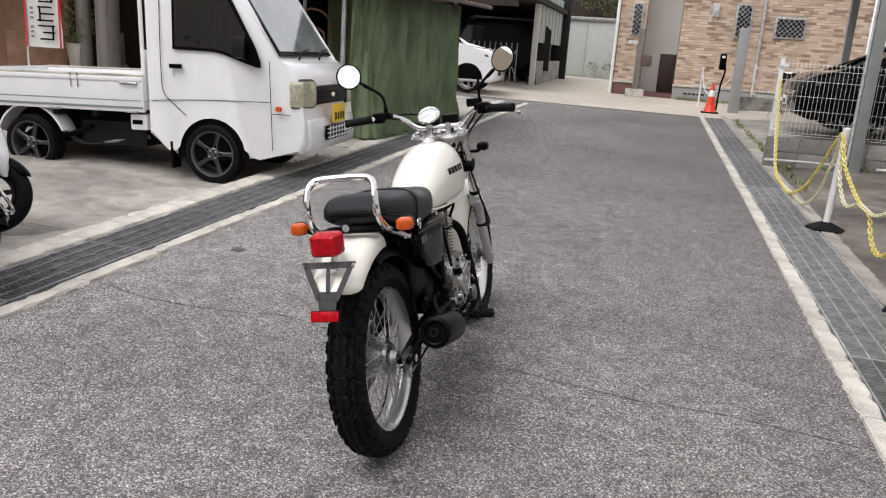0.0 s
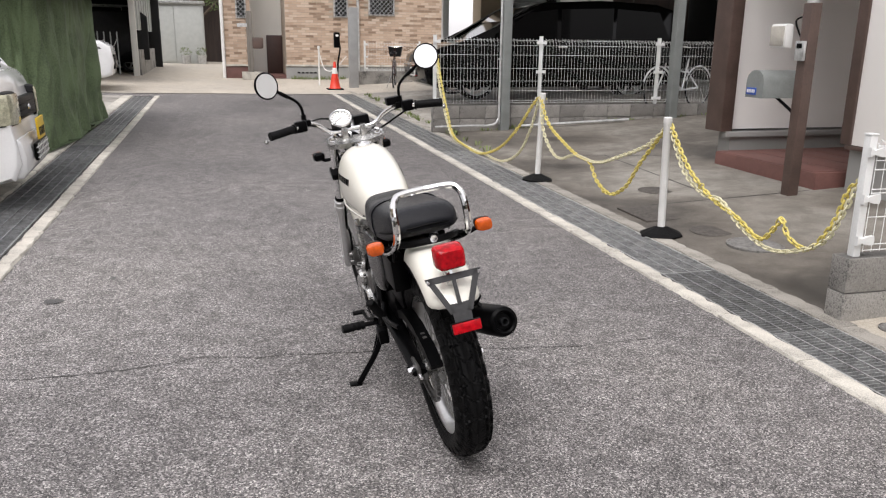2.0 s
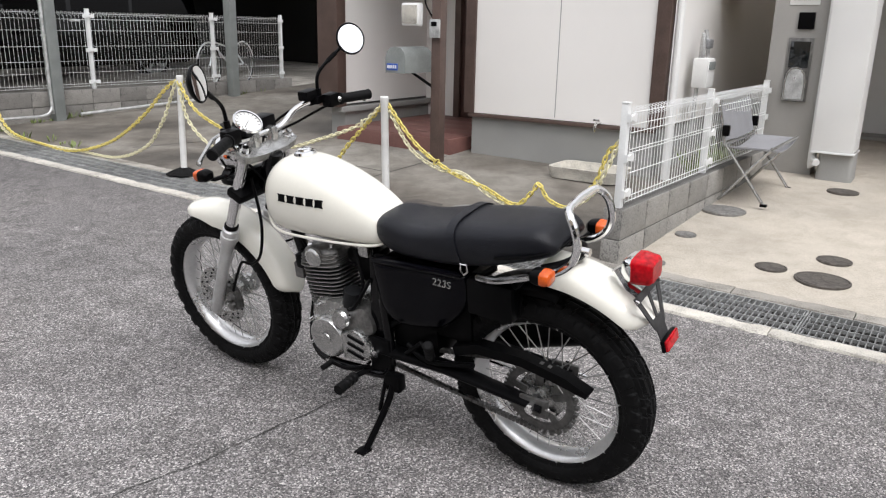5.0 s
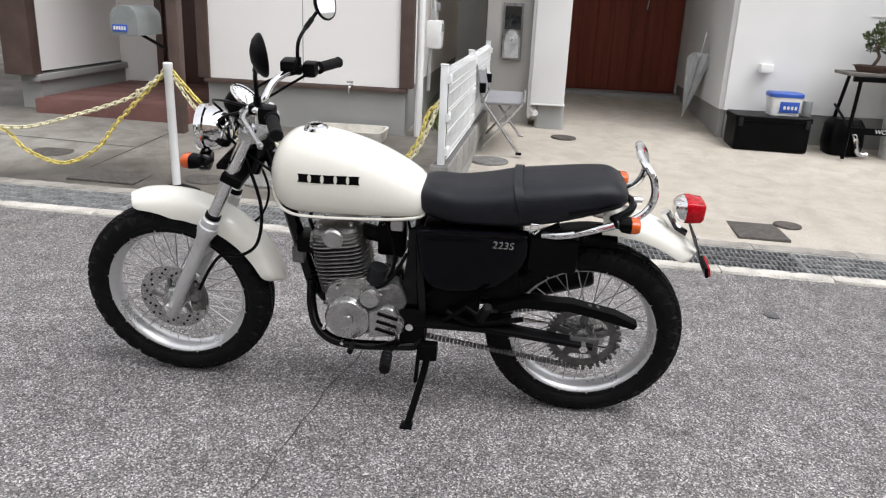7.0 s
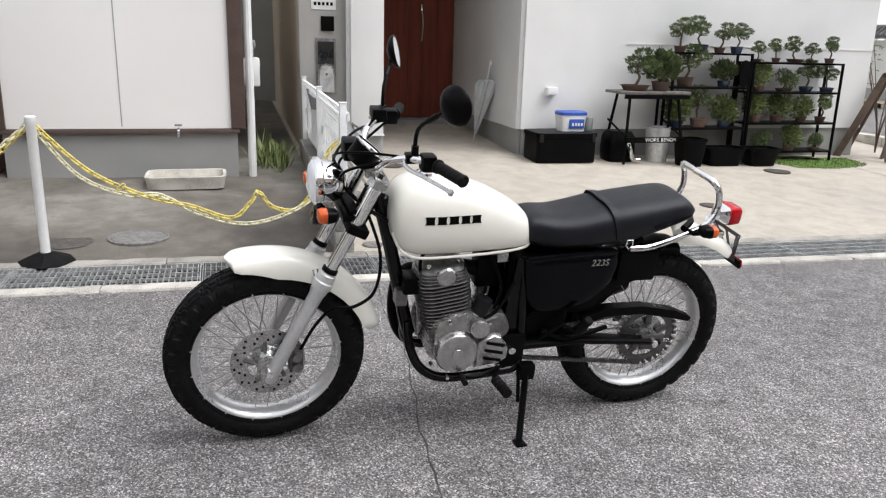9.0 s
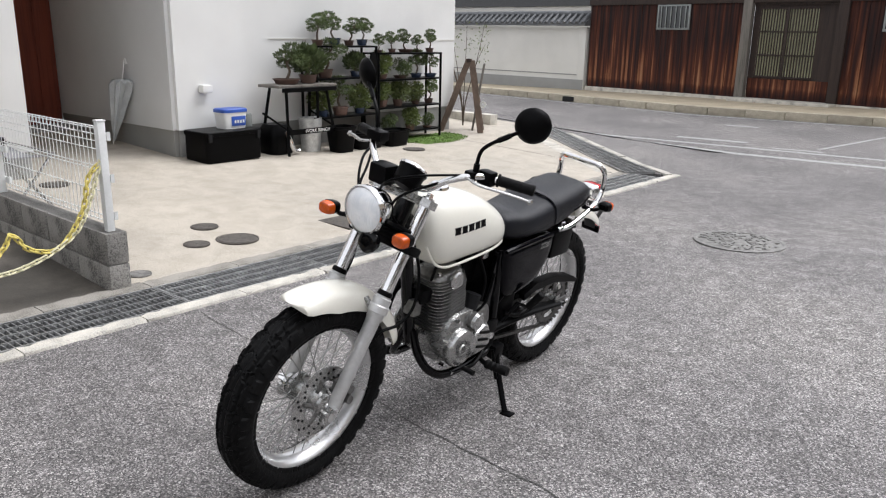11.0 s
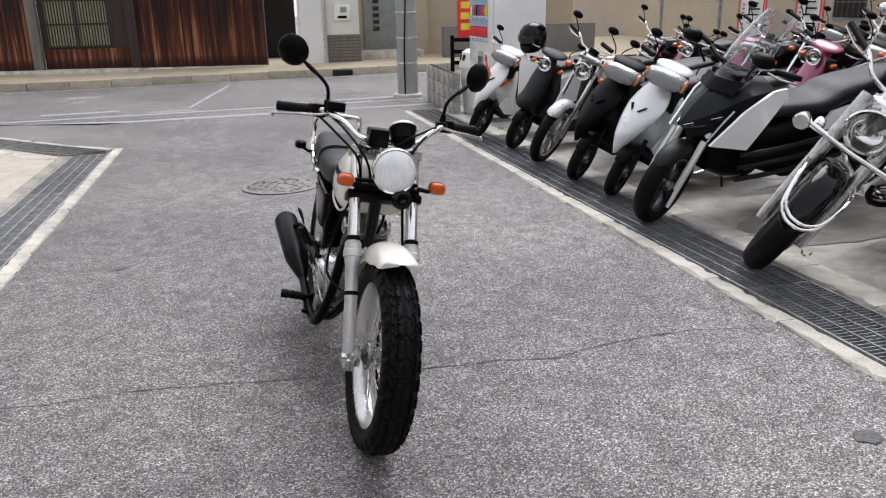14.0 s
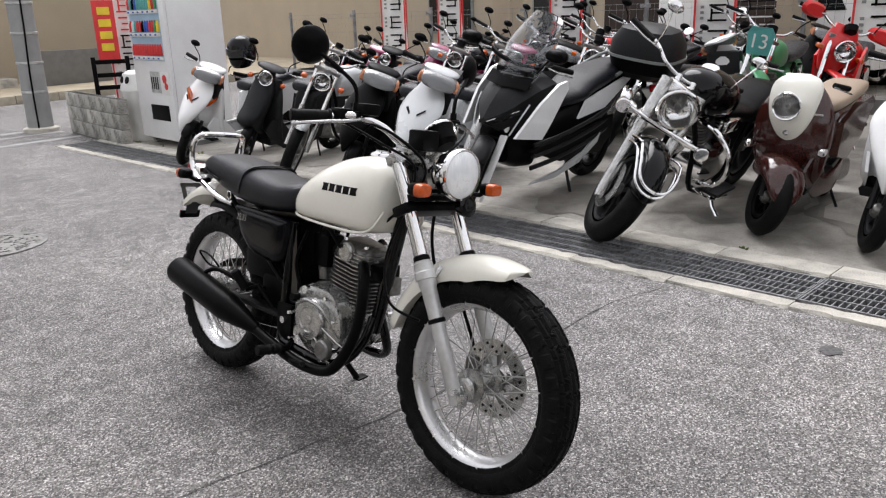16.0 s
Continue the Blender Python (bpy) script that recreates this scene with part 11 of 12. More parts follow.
wv = box_car("white_van", pose(-11.3, .2, G(-11, 0), 0, 0, 82), kv_prof, 1.5, WHITE_PAINT, "white van parked behind the boundary fence", [[(1.3, 1.1), (1.0, 1.6), (.4, 1.6), (.4, 1.1)], [(.3, 1.1), (.3, 1.6), (-.7, 1.6), (-.7, 1.1)]], (1.15, -1.15), .28, (1.5, 1.10, 1.15, 1.62))

# ---- green tarpaulin shelter, shop shed behind the truck ----
sl = thing("tarpaulin_shelter", None, "shelter hung with faded green tarpaulin under a rusty sheet roof", "shelter")


def curtain(path, z0, z1, amp, name="tarpaulin"):
    bm = bmesh.new()
    P = curve([(x, y, 0) for x, y in path], 26)
    rows = []
    for k in range(34):
        f = k / 33
        z = z0 + (z1 - z0) * f
        r = []
        for i, p in enumerate(P):
            q = (P[min(i + 1, len(P) - 1)] - P[max(i - 1, 0)]).normalized()
            nrm = Vector((-q.y, q.x, 0))
            o = amp * (noise.noise((i * .07, 1.3, f * 1.3)) + .35 * noise.noise((i * .22, f * 3.0, 4.0)) + .14 * noise.noise((i * .6 + f * 4.0, f * 7.0, 2.0)) + .5 * abs(noise.noise((i * .11 - f * 1.6, f * .9, 7.0))) + .16 * abs(noise.noise((i * .33 + f * 2.2, f * 2.0, 5.0)))) * (1.25 - .5 * f)
            r.append(Vector((p.x, p.y, G(p.x, p.y) + z + (.04 * noise.noise((i * .2, 0, 9)) if k == 0 else 0))) + nrm * o)
        rows.append(r)
    loft(bm, [r + [p + Vector((-.006, -.004, 0)) for p in r[::-1]] for r in rows])
    return part(name, bm, GREEN_TARP, sl, "faded green hanging tarpaulin", angle=70)


curtain([(-3.60, 8.95), (-3.32, 9.15), (-3.25, 9.6), (-3.24, 10.4), (-3.22, 11.2), (-3.20, 12.1), (-3.2, 12.6)], .03, 1.78, .15)
curtain([(-3.2, 12.6), (-4.0, 12.65), (-5.5, 12.6)], .05, 1.8, .06)
bm = bmesh.new()
rows = []
for k in range(40):
    y = 8.6 + 4.3 * k / 39
    rows.append([(x, y, G(-3.2, y) + 1.80 + (-2.75 - x) * .14 + .018 * math.sin(k * 2.2) + d) for x, d in ((-2.75, 0), (-4.5, 0), (-6.2, 0), (-6.2, .006), (-4.5, .006), (-2.75, .006))])
loft(bm, rows)
part("roof_sheet", bm, RUST, sl, "rusty corrugated roof sheet")
for x, y in ((-3.70, 8.92), (-3.28, 12.5), (-5.9, 9.0), (-5.9, 12.5)):
    part("post", tube(bmesh.new(), [(x, y, G(x, y)), (x, y, G(x, y) + 1.84)], .03, 8), GALV, sl)
part("roof_fringe", tube(bmesh.new(), [(-2.78, 8.62, G(-3, 8.6) + 1.78), (-2.78, 12.88, G(-3, 12.8) + 1.80)], .03, 6), GREY_WOOD, sl)

sd_ = thing("shop_shed", None, "open-fronted timber shop shed cluttered with tools", "shed", kind="structure")
part("back_wall", box(bmesh.new(), (-14, 10.8, -.1), (-5.95, 11.0, 4.0)), DARK_WOOD, sd_, smooth=False)
part("side_wall", box(bmesh.new(), (-9.4, 9.4, -.1), (-8.0, 9.5, 4.0)), RUST, sd_, smooth=False)
part("far_wall", box(bmesh.new(), (-14.1, 5, -.1), (-13.9, 11, 4.0)), DARK_WOOD, sd_, smooth=False)
part("roof", box(bmesh.new(), (-14, 8.6, 3.0), (-5.9, 11, 3.1)), RUST, sd_, smooth=False)
for x, r in ((-7.05, .15), (-7.42, .10)):
    part("timber_post", tube(bmesh.new(), [(x, 9.0, 0), (x, 9.0, 3.0)], r, 12), GREY_WOOD, sd_, "thick grey timber post")
part("red_cabinet", box(bmesh.new(), (-8.7, 9.0, 0), (-7.7, 9.38, 1.15), .02), RUST, sd_)
part("wall_clock", lathe(bmesh.new(), [(0, 0), (.15, 0), (.16, .03), (.14, .04), (0, .035)], 24, Matrix.Translation((-8.25, 9.37, 1.55)) @ Matrix.Rotation(math.pi / 2, 4, "X")), KERB, sd_, "round pale clock face")
pk = thing("potted_shrub", pose(-7.52, 9.0, 0), "leafy shrub in a tall grey pot", "plant")
part("pot", lathe(bmesh.new(), [(0, .6), (.10, .6), (.15, 1.05), (.16, 1.06), (.14, 1.06), (.0, 1.0)], 18), KERB, pk)
part("stand", box(bmesh.new(), (-.12, -.12, 0), (.12, .12, .6), .01), GREY_WOOD, pk)
part("foliage", leafy(260, .20, .20, .30, .08, 77), LEAF, pk, smooth=False).location = (0, 0, 1.35)
part("stem", tube(bmesh.new(), [(0, 0, 1.0), (.02, 0, 1.3)], .015, 6), BARK, pk)
for i in range(9):
    bm = bmesh.new()
    x, y = -5.2 - i * .34, 9.4 + .5 * ((i * 7) % 3)
    h = .5 + .45 * ((i * 5) % 4) / 3
    loft(bm, [oval((0, 0, z * h), (1, 0, 0), (0, 1, 0), .14 * f, .11 * f, 16, 3) for z, f in ((0, 1), (.5, .9), (.55, .6), (1, .5))])
    solo("tool_can", bm, (DARK_GREY, GALV, RUST, GREY_STEEL)[i % 4], "battered metal can in the shed's clutter", "can", "", on(x, y), "cans in the shed")
sc_ = thing("wire_ornament", pose(-4.55, 9.6, 1.15), "rusty cut-out metal ornament on the shed wall", "ornament")
part("plate", tube(bmesh.new(), curve([(0, 0, 0), (.15, 0, .12), (.25, 0, .05), (.30, 0, .25), (.12, 0, .32), (.02, 0, .22)], 4, True), .018, 6, True), RUST, sc_)
part("frame", tube(bmesh.new(), curve([(-.1, 0, .4), (.1, 0, .55), (.35, 0, .45), (.4, 0, .1)], 4), .015, 6), RUST, sc_)

# ---- north end: garage, gate, shed, brick house, cone ----
gr = thing("garage", None, "dark open garage with pale sheet side walls", "garage", kind="structure")
# back, left wall and roof painted near-black for the unlit inside
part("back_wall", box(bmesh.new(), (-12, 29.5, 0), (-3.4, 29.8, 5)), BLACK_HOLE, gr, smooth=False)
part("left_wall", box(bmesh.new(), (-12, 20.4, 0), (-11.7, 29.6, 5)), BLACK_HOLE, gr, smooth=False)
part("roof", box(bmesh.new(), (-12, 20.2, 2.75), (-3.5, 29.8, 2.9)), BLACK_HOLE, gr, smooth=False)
part("front_beam", box(bmesh.new(), (-12, 20.2, 2.45), (-3.7, 20.5, 2.9), .02), DARK_WOOD, gr)
part("corner_post", box(bmesh.new(), (-3.82, 23.9, .2), (-3.66, 24.06, 3.0), .01), PLASTER, gr)
part("side_sheet", box(bmesh.new(), (-3.72, 24.1, 1.65), (-3.66, 30.5, 3.2)), SHED_WHITE, gr, "pale corrugated side sheet", smooth=False)
for k in range(8):
    part("sheet_rib", box(bmesh.new(), (-3.66, 24.3 + .8 * k, 1.66), (-3.63, 24.36 + .8 * k, 3.2), .004), SHED_WHITE, gr)
part("side_block_wall", box(bmesh.new(), (-3.78, 24.1, .1), (-3.62, 30.4, 1.1), .01), BLOCK, gr)
part("side_post", box(bmesh.new(), (-3.76, 27.0, 1.1), (-3.66, 27.1, 1.7), .005), GREY_WOOD, gr)
ga = thing("folding_gate", pose(-6.6, 22.6, G(-5.5, 22.6) + .012), "dark folding lattice gate across the garage", "gate")
for k in range(17):
    part("gate_bar", box(bmesh.new(), (.16 * k, -.02, .06), (.16 * k + .03, .02, 1.15), .005), GREY_STEEL, ga)
for k in range(8):
    part("gate_cross", tube(bmesh.new(), [(.32 * k, -.03, .25), (.32 * k + .32, -.03, .95)], .010, 5), GALV, ga)
    part("gate_cross", tube(bmesh.new(), [(.32 * k, .03, .95), (.32 * k + .32, .03, .25)], .010, 5), GALV, ga)
ss_ = thing("storage_shed", pose(-3.25, 34.2, G(-3, 30) + .01), "pale grey steel storage shed with two doors", "shed")
part("cabinet", box(bmesh.new(), (-1.05, 0, 0), (1.25, 1.4, 2.35), .02), SHED_WHITE, ss_)
for x0, x1 in ((-1.0, .10), (.12, 1.2)):
    part("door", box(bmesh.new(), (x0, -.03, .08), (x1, 0, 2.25), .01), SHED_WHITE, ss_)
part("roof_edge", box(bmesh.new(), (-1.12, -.12, 2.35), (1.32, 1.5, 2.47), .02), GALV, ss_)
for x in (-2.75, -2.15):
    pt = thing("planter_pot", on(x, 33.7), "small pot plant before the shed", "plant", "pots before the shed")
    part("pot", lathe(bmesh.new(), [(0, 0), (.15, 0), (.20, .36), (.18, .36), (0, .32)], 16), GALV, pt)
    part("foliage", leafy(90, .2, .2, .16, .09, 80 + int(x * -10)), LEAF, pt, smooth=False).location = (0, 0, .48)
wall("wall_north_back", (-12, 38, 0), (6, 38.3, 4), DARK_WOOD, "dark boundary wall behind the far yard")
tr2 = thing("garden_tree", pose(-2.3, 37, .4), "dark leafy tree behind the storage shed", "tree")
part("trunk", tube(bmesh.new(), curve([(0, 0, 0), (.05, 0, 1.2), (-.1, 0, 2.4), (0, 0, 3.4)], 4), [.16 - .01 * i for i in range(13)], 10), BARK, tr2)
for k in range(5):
    part("limb", tube(bmesh.new(), [(0, 0, 1.8 + .3 * k), (.9 * math.cos(k * 1.4), .6 * math.sin(k * 1.4), 2.7 + .35 * k)], [.07, .03], 7), BARK, tr2)
    part("crown", leafy(420, .95, .8, .6, .16, 90 + k), LEAF if k % 2 else PINE, tr2, smooth=False).location = (.9 * math.cos(k * 1.4), .6 * math.sin(k * 1.4), 2.9 + .35 * k)

bh = thing("brick_house", None, "tan brick-faced house with a recessed entrance and grilled windows", "house", kind="structure")


def brick_face(x0, x1, y, z0, z1, holes=()):
    """Courses of thin facing bricks standing proud of their joints."""
    verts, faces = [], []
    rnd = random.Random(int(x0 * 100))
    z, r = z0, 0
    while z < z1 - .02:
        x = x0 - (.115 if r % 2 else 0)
        while x < x1:
            a, b = max(x, x0) + .004, min(x + .226, x1) - .004
            if b - a > .03 and not any(h[0] - .02 < (a + b) / 2 < h[1] + .02 and h[2] - .02 < z + .03 < h[3] + .02 for h in holes):
                i = len(verts)
                yy = y - .012 - rnd.uniform(0, .006)
                verts += [(a, y, z), (b, y, z), (b, y, z + .062), (a, y, z + .062), (a, yy, z + .002), (b, yy, z + .002), (b, yy, z + .060), (a, yy, z + .060)]
                faces += [(i + 4, i + 5, i + 6, i + 7), (i, i + 1, i + 5, i + 4), (i + 3, i + 7, i + 6, i + 2), (i, i + 4, i + 7, i + 3), (i + 1, i + 2, i + 6, i + 5)]
            x += .23
        z += .070
        r += 1
    me = bpy.data.meshes.new("facing_bricks")
    me.from_pydata(verts, [], faces)
    me.materials.append(ISLAND_BRICK)
    ob = share("facing_bricks", me, bh)
    return tagged(ob, "tan facing bricks in courses", kind="stuff")


def island_brick():
    m, n, l, b = nodes_of("tan_brick_by_piece")
    g = n.new("ShaderNodeNewGeometry")
    r = ramp(n, [(0, (.24, .165, .115)), (.14, (.33, .24, .175)), (.3, (.45, .335, .25)), (.72, (.53, .405, .31)), (1, (.60, .495, .40))])
    l.new(g.outputs["Random Per Island"], r.inputs["Fac"])
    l.new(r.outputs["Color"], b.inputs["Base Color"])
    b.inputs["Roughness"].default_value = .9
    return m


ISLAND_BRICK = island_brick()
zb = G(1, 23.4)
holes = ((1.80, 2.25, 2.05, 3.0), (2.82, 3.65, 2.12, 2.72))
part("wall", box(bmesh.new(), (-1.28, 23.42, zb), (-.55, 24.9, 6)), TAN_JOINT, bh, smooth=False)
part("wall", box(bmesh.new(), (.42, 23.42, zb), (5.2, 28, 6)), TAN_JOINT, bh, smooth=False)
part("recess_wall", box(bmesh.new(), (-1.2, 24.9, zb), (.5, 28, 6)), PLASTER, bh, smooth=False)
brick_face(-1.28, -.55, 23.42, zb + .42, 3.3)
brick_face(.42, 5.2, 23.42, zb + .42, 3.3, holes)
part("left_foot", box(bmesh.new(), (-1.3, 23.38, zb - .1), (-.55, 23.42, zb + .36), .004), RED_TILE, bh)
part("right_foot", box(bmesh.new(), (.40, 23.38, zb - .1), (5.2, 23.42, zb + .36), .004), FOUND, bh, "grey rendered foundation")
for z in (zb + .37,):
    part("foot_ledge", box(bmesh.new(), (-1.32, 23.35, z), (-.53, 23.43, z + .05), .004), KERB, bh)
    part("foot_ledge", box(bmesh.new(), (.38, 23.35, z), (5.2, 23.43, z + .05), .004), KERB, bh)
for k in range(5):
    part("foot_vent", box(bmesh.new(), (.72 + .12 * k, 23.37, zb + .17), (.80 + .12 * k, 23.385, zb + .21), .002), BLACK, bh)
ed = part("entrance_door", box(bmesh.new(), (-.05, 24.80, zb + .12), (.42, 24.9, zb + 1.25), .01), BROWN_DOOR, bh, "low dark brown entrance panel")
part("entrance_step", box(bmesh.new(), (-.55, 23.4, zb - .05), (.42, 24.9, zb + .12), .01), RED_TILE, bh)
for x0, x1, z0_, z1_ in ((-.95, -.66, 2.0, 2.9), (1.82, 2.23, 2.08, 3.0), (2.85, 3.62, 2.15, 2.70)):
    w_ = part("window", box(bmesh.new(), (x0, 23.36, z0_), (x1, 23.44, z1_), .008), GALV, bh, "small window behind a diamond grille")
    part("pane", box(bmesh.new(), (x0 + .04, 23.352, z0_ + .04), (x1 - .04, 23.362, z1_ - .04)), CAR_GLASS, w_)
    bm = bmesh.new()
    n_ = int((x1 - x0 + z1_ - z0_) / .13)
    for k in range(n_ + 1):
        for sgn in (1, -1):
            c0 = k * .13
            xa, za = (x0 + max(0, c0 - (z1_ - z0_)), z0_ + min(c0, z1_ - z0_))
            xb, zb2 = (x0 + min(c0, x1 - x0), z0_ + max(0, c0 - (x1 - x0)))
            if sgn < 0:
                xa, xb = x0 + x1 - xa, x0 + x1 - xb
            if abs(xa - xb) > .01:
                tube(bm, [(xa, 23.33, za), (xb, 23.33, zb2)], .008, 4)
    part("grille", bm, GALV_DARK, w_)
part("wall_meter", box(bmesh.new(), (1.18, 23.30, 2.62), (1.36, 23.41, 2.98), .01), GALV, bh)
part("downpipe", tube(bmesh.new(), [(2.52, 23.34, .5), (2.52, 23.34, 4.5)], .04, 8), GALV, bh)
part("downpipe", tube(bmesh.new(), [(-1.34, 23.34, .35), (-1.34, 23.34, 4.5)], .045, 8), WHITE_PLASTIC, bh)
gpst = thing("entrance_pillar", pose(-.62, 22.7, G(-.6, 22.7) + .01), "brown timber entrance post with a letter box", "post")
part("post", box(bmesh.new(), (-.08, -.08, 0), (.08, .08, 1.85), .01), GREY_WOOD, gpst)
part("base", box(bmesh.new(), (-.25, -.15, 0), (.25, .15, .22), .01), KERB, gpst)
part("letter_box", box(bmesh.new(), (.06, -.12, .85), (.36, .12, 1.15), .05), BROWN_TRIM, gpst)
part("name_plate", box(bmesh.new(), (-.32, -.09, 1.42), (-.06, -.07, 1.52), .004), GALV, gpst)
bm = bmesh.new()
for k in range(130):
    a = random.Random(k)
    x, y = a.uniform(.5, 2.1), a.uniform(23.0, 23.3)
    zz = G(x, y) + .01
    bm.faces.new([bm.verts.new((x - .012, y, zz)), bm.verts.new((x + .012, y, zz)), bm.verts.new((x + a.uniform(-.04, .04), y - .02, zz + a.uniform(.06, .14)))])
solo("weeds", bm, LEAF, "low green weeds along the house foot", "weeds", "stuff", smooth=False)

cn = thing("traffic_cone", on(1.22, 19.15, 0, .012), "red traffic cone with a white band", "cone")
part("base", box(bmesh.new(), (-.19, -.19, 0), (.19, .19, .03), .012), RUBBER, cn)
part("cone", lathe(bmesh.new(), [(.15, .03), (.13, .05), (.098, .22), (.055, .46), (.03, .64), (.022, .66), (0, .66)], 24), CONE_RED, cn)
part("band", lathe(bmesh.new(), [(.073, .375), (.074, .38), (.050, .51), (.048, .515)], 24), WHITE_PLASTIC, cn)
ch = thing("chain_post", on(1.02, 20.6, 0, .012), "thin white post with a slack rope by the house", "post", "chain posts")
part("tube", lathe(bmesh.new(), [(.022, 0), (.022, .92), (.035, .94), (.035, .99), (0, 1.0)], 12), WHITE_PLASTIC, ch)
part("rope", tube(bmesh.new(), curve([(0, 0, .9), (.1, -.2, .45), (.3, -.4, .40), (.62, -.6, .75)], 6), .01, 6), WHITE_PLASTIC, ch)
gp2 = thing("concrete_post", on(1.78, 19.75), "grey square concrete gate post", "post")
part("post", box(bmesh.new(), (-.11, -.11, 0), (.11, .11, 1.95), .012), CONC_POLE, gp2)
mbx = thing("stand_letter_box", on(1.42, 20.1), "black stand letter box by the concrete post", "letter box")
part("pole", tube(bmesh.new(), curve([(0, 0, 0), (.02, 0, .6), (.08, 0, .95), (.04, 0, 1.2)], 4), .022, 8), BLACK, mbx)
part("box", box(bmesh.new(), (-.075, -.07, .98), (.075, .07, 1.36), .03), BLACK, mbx)
part("plate", loft(bmesh.new(), [oval((0, y, 1.28), (1, 0, 0), (0, 0, 1), .04, .03, 18, 2) for y in (-.080, -.07)]), WHITE_PLASTIC, mbx)
mesh_fence("garden_fence", 2.2, 20.6, 0, 3, G(2.2, 20.6) + .35, G(2.2, 20.6) + 1.1, (.02, 1.5, 3.0), "white mesh garden fence on a low wall", WHITE_METAL, .07)
wall("garden_low_wall", (1.95, 20.56, .2), (5.5, 20.68, G(2.2, 20.6) + .35), BLOCK, "low stained block wall under the garden fence")
ap = thing("white_arm_post", on(3.55, 17.6), "tall white steel carport post with an arm", "post")
part("post", box(bmesh.new(), (-.07, -.07, 0), (.07, .07, 2.9), .008), WHITE_METAL, ap)
part("arm", box(bmesh.new(), (-1.0, -.05, 2.52), (0, .05, 2.60), .006), WHITE_METAL, ap)
wall("wall_carport_back", (4.6, 18.2, 0), (12, 18.4, 5), PANEL_WALL, "pale panelled wall behind the carport")
# roof above the view, added over the posts to shade the carport
cr = thing("carport_roof", None, "unseen flat corrugated carport roof on grey steel beams, added to shade the van", "roof", kind="structure")
part("roof_sheet", box(bmesh.new(), (1.7, 10.75, 2.95), (10.2, 17.9, 2.99)), GREY_STEEL, cr, smooth=False)
for x in (2.45, 5.18, 8.2):
    part("beam", box(bmesh.new(), (x - .04, 10.62, 2.83), (x + .04, 17.8, 2.945), .006), GREY_STEEL, cr)
# near-black colour stands in for the carport's unlit end
wall("wall_carport_east", (10.2, 10.8, 0), (10.4, 18.2, 5), BLACK_HOLE, "wall painted near-black for the unlit end of the carport")
bs = thing("roller_shutter", None, "closed grey roller shutter in the wall behind the carport", "shutter", kind="structure")
for k in range(26):
    part("slat", box(bmesh.new(), (5.30, 18.165, .25 + .10 * k), (6.62, 18.185, .343 + .10 * k), .004), GREY_STEEL, bs)
# dark panel painted where there is only a shaded opening
wall("dark_opening_panel", (8.05, 18.17, .1), (10.2, 18.19, 3.2), DARK_WOOD, "dark panel standing in for the unlit opening behind the carport")
wall("wall_carport_pale", (4.4, 17.6, 0), (5.1, 18.2, 4), BEIGE_WALL, "pale yellow pier beside the carport wall")
for x in (6.2, 7.4, 8.6):
    bm = bmesh.new()
    box(bm, (x, 18.17, .1), (x + .03, 18.205, 4))
    solo("wall_joint", bm, GREY_STEEL, "dark joint in the panelled wall", "joint", "structure")


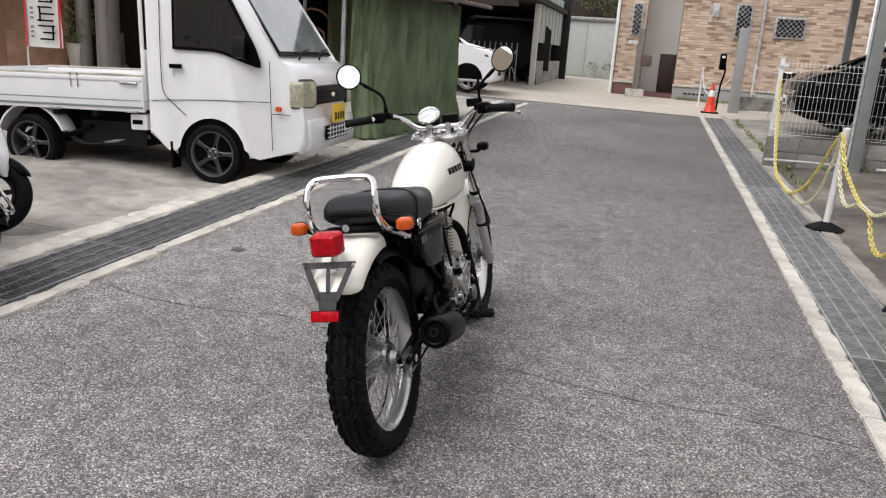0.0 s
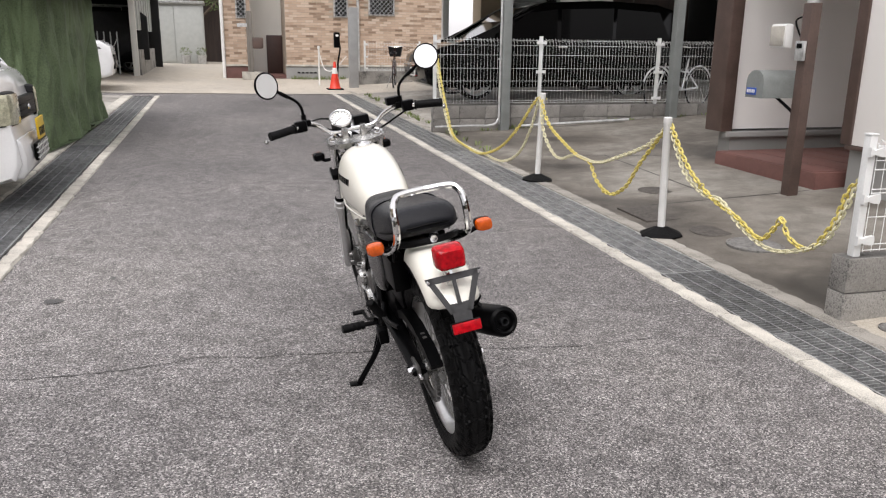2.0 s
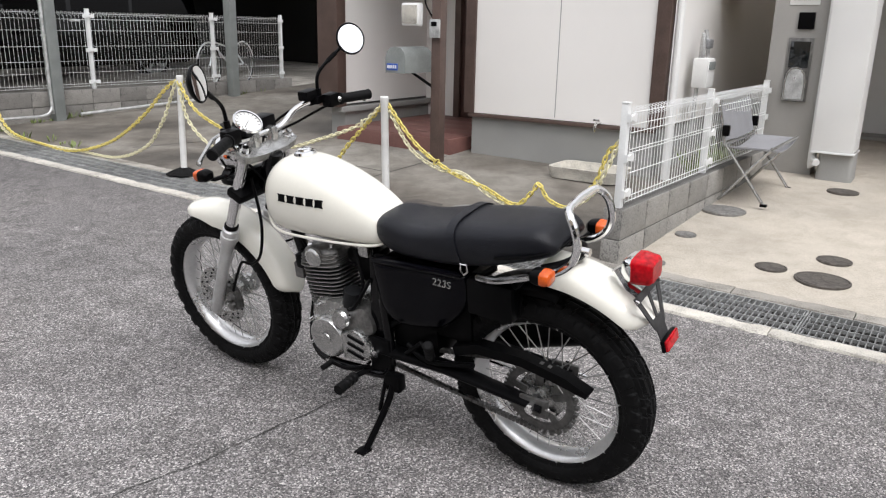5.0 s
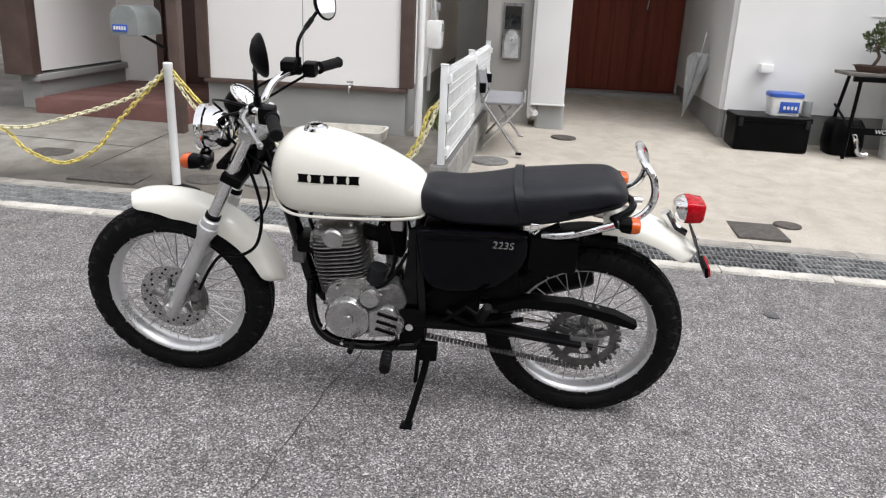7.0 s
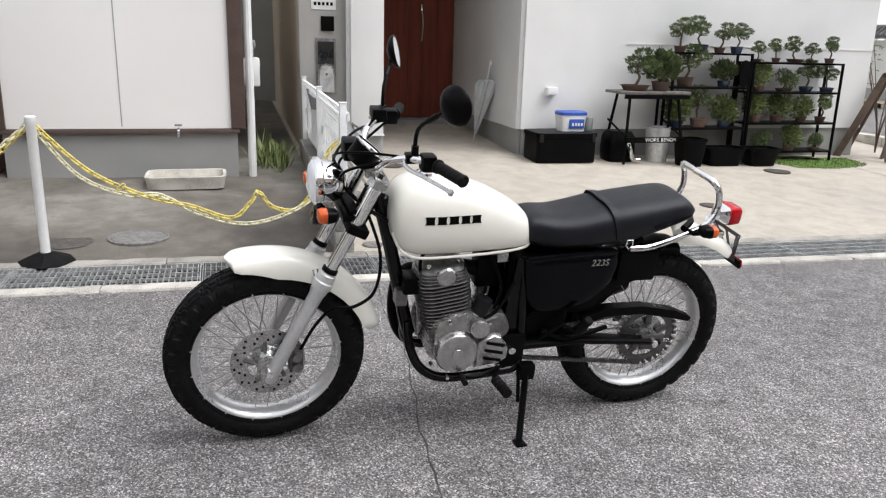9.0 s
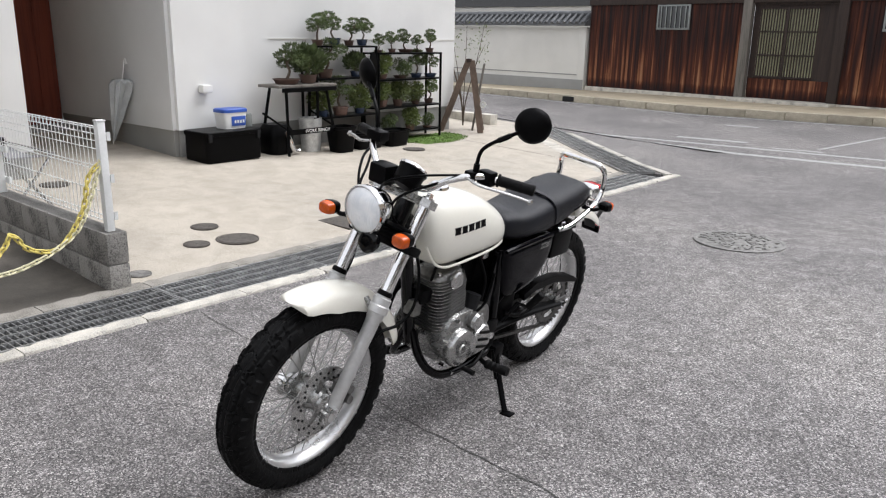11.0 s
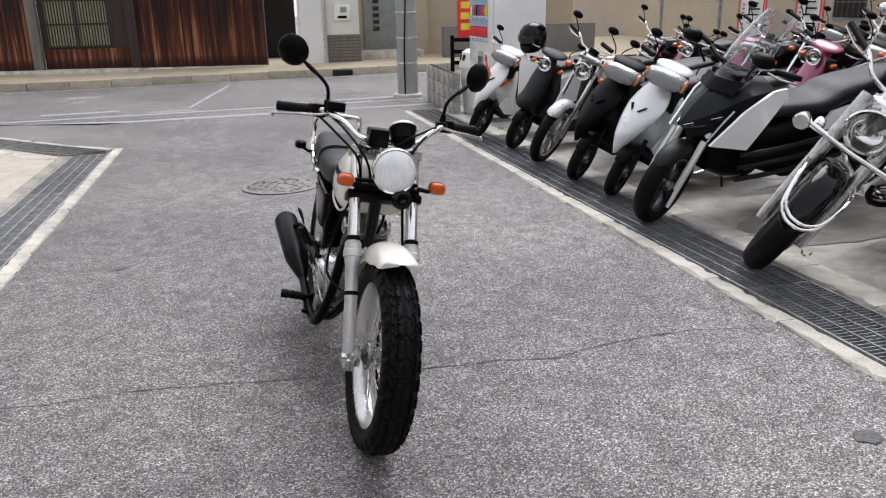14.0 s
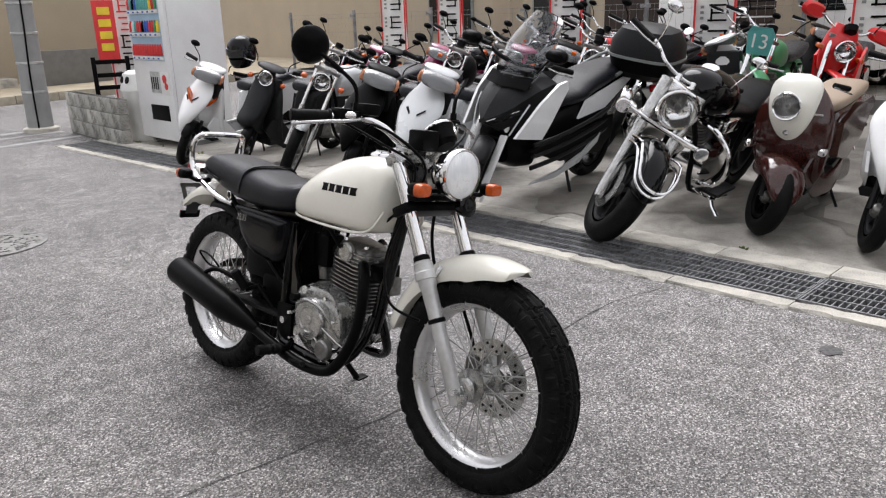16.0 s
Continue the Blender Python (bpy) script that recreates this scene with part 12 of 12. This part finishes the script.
def bicycle(x, y, rz, mat, label):
    b = thing("bicycle", on(x, y, rz, .012), label, "bicycle", "parked bicycles")
    for u, nm in ((0, "rear_wheel"), (1.05, "front_wheel")):
        w = part(nm, tube(bmesh.new(), [(u + .32 * math.cos(t), 0, .33 + .32 * math.sin(t)) for t in [2 * math.pi * k / 36 for k in range(36)]], .015, 6, True), RUBBER, b)
        part("rim", tube(bmesh.new(), [(u + .30 * math.cos(t), 0, .33 + .30 * math.sin(t)) for t in [2 * math.pi * k / 36 for k in range(36)]], .007, 5, True), CHROME, w)
        for k in range(12):
            t = math.pi * k / 6
            part("spoke", tube(bmesh.new(), [(u, 0, .33), (u + .30 * math.cos(t), 0, .33 + .30 * math.sin(t))], .0015, 4), CHROME, w)
        part("mudguard", tube(bmesh.new(), [(u + .355 * math.cos(t), 0, .33 + .355 * math.sin(t)) for t in [radians(20 + 14 * k) for k in range(11)]], .014, 5), mat, b)
    for pts in ([(0, 0, .33), (.42, 0, .30)], [(.42, 0, .30), (.30, 0, .80)], [(.42, 0, .30), (.86, 0, .62)], [(.34, 0, .58), (.86, 0, .68)], [(0, 0, .33), (.33, 0, .62)], [(1.05, 0, .33), (.90, 0, .62), (.84, 0, .95)]):
        part("frame_tube", tube(bmesh.new(), pts, .014, 7), mat, b)
    part("saddle", loft(bmesh.new(), [oval((u, 0, .84), (0, 1, 0), (0, 0, 1), a, .025, 14, 2.5) for u, a in ((.16, .06), (.20, .09), (.30, .07), (.42, .02))]), VINYL, b)
    part("handlebar", tube(bmesh.new(), curve([(.66, .27, .98), (.80, .22, 1.0), (.86, 0, .97), (.80, -.22, 1.0), (.66, -.27, .98)], 5), .011, 7), CHROME, b)
    bk = part("basket", loft(bmesh.new(), [oval((1.02, 0, z), (1, 0, 0), (0, 1, 0), a, c, 20, 4) for z, a, c in ((.74, .12, .14), (.98, .16, .19), (.98, .15, .18), (.75, .11, .13))]), DARK_GREY, b)
    part("rack", tube(bmesh.new(), [(.2, .05, .66), (-.28, .05, .68), (-.28, -.05, .68), (.2, -.05, .66)], .007, 6), CHROME, b)
    part("chain_case", tube(bmesh.new(), [(.0, -.04, .33), (.42, -.04, .30)], .03, 8, flat=.5), mat, b)
    part("stand", tube(bmesh.new(), [(0, .05, .33), (-.05, .16, 0)], .008, 5), CHROME, b)


bicycle(2.62, 18.9, 75, MAROON, "dark red city bicycle parked by the garden fence")
bicycle(6.3, 11.6, 200, SILVER_PAINT, "pale silver city bicycle behind the mesh fence")

# weeds in the joints and beside the low walls
def tuft(bm, x, y, n, h, rnd):
    for _ in range(n):
        a, q = rnd.uniform(0, 6.28), rnd.uniform(0, .05)
        p = Vector((x + q * math.cos(a), y + q * math.sin(a), 0))
        p.z = G(p.x, p.y) + .01
        d = Vector((math.cos(a) * rnd.uniform(.2, .9), math.sin(a) * rnd.uniform(.2, .9), 1)).normalized() * h * rnd.uniform(.5, 1.1)
        s = Vector((-math.sin(a), math.cos(a), 0)) * rnd.uniform(.004, .011)
        bm.faces.new([bm.verts.new(v) for v in (p - s * .5, p + s * .5, p + d * .6 + s, p + d, p + d * .6 - s)])


_rw = random.Random(21)
bm = bmesh.new()
for k in range(46):
    tuft(bm, 1.63 + _rw.uniform(-.03, .05), _rw.uniform(8.2, 17.4), _rw.randrange(4, 10), _rw.uniform(.04, .12), _rw)
for k in range(26):
    tuft(bm, _rw.uniform(1.7, 6.0), 10.60 + _rw.uniform(-.03, .02), _rw.randrange(4, 9), _rw.uniform(.04, .10), _rw)
for k in range(30):
    tuft(bm, _rw.uniform(3.95, 4.9), _rw.uniform(3.16, 3.44), _rw.randrange(6, 14), _rw.uniform(.10, .28), _rw)
for k in range(14):
    tuft(bm, -3.39 + _rw.uniform(-.02, .02), _rw.uniform(-4.5, 8.5), _rw.randrange(3, 7), _rw.uniform(.03, .06), _rw)
solo("weeds", bm, LEAF, "small green weeds in the joints beside walls and drains", "weeds", "stuff", smooth=False)
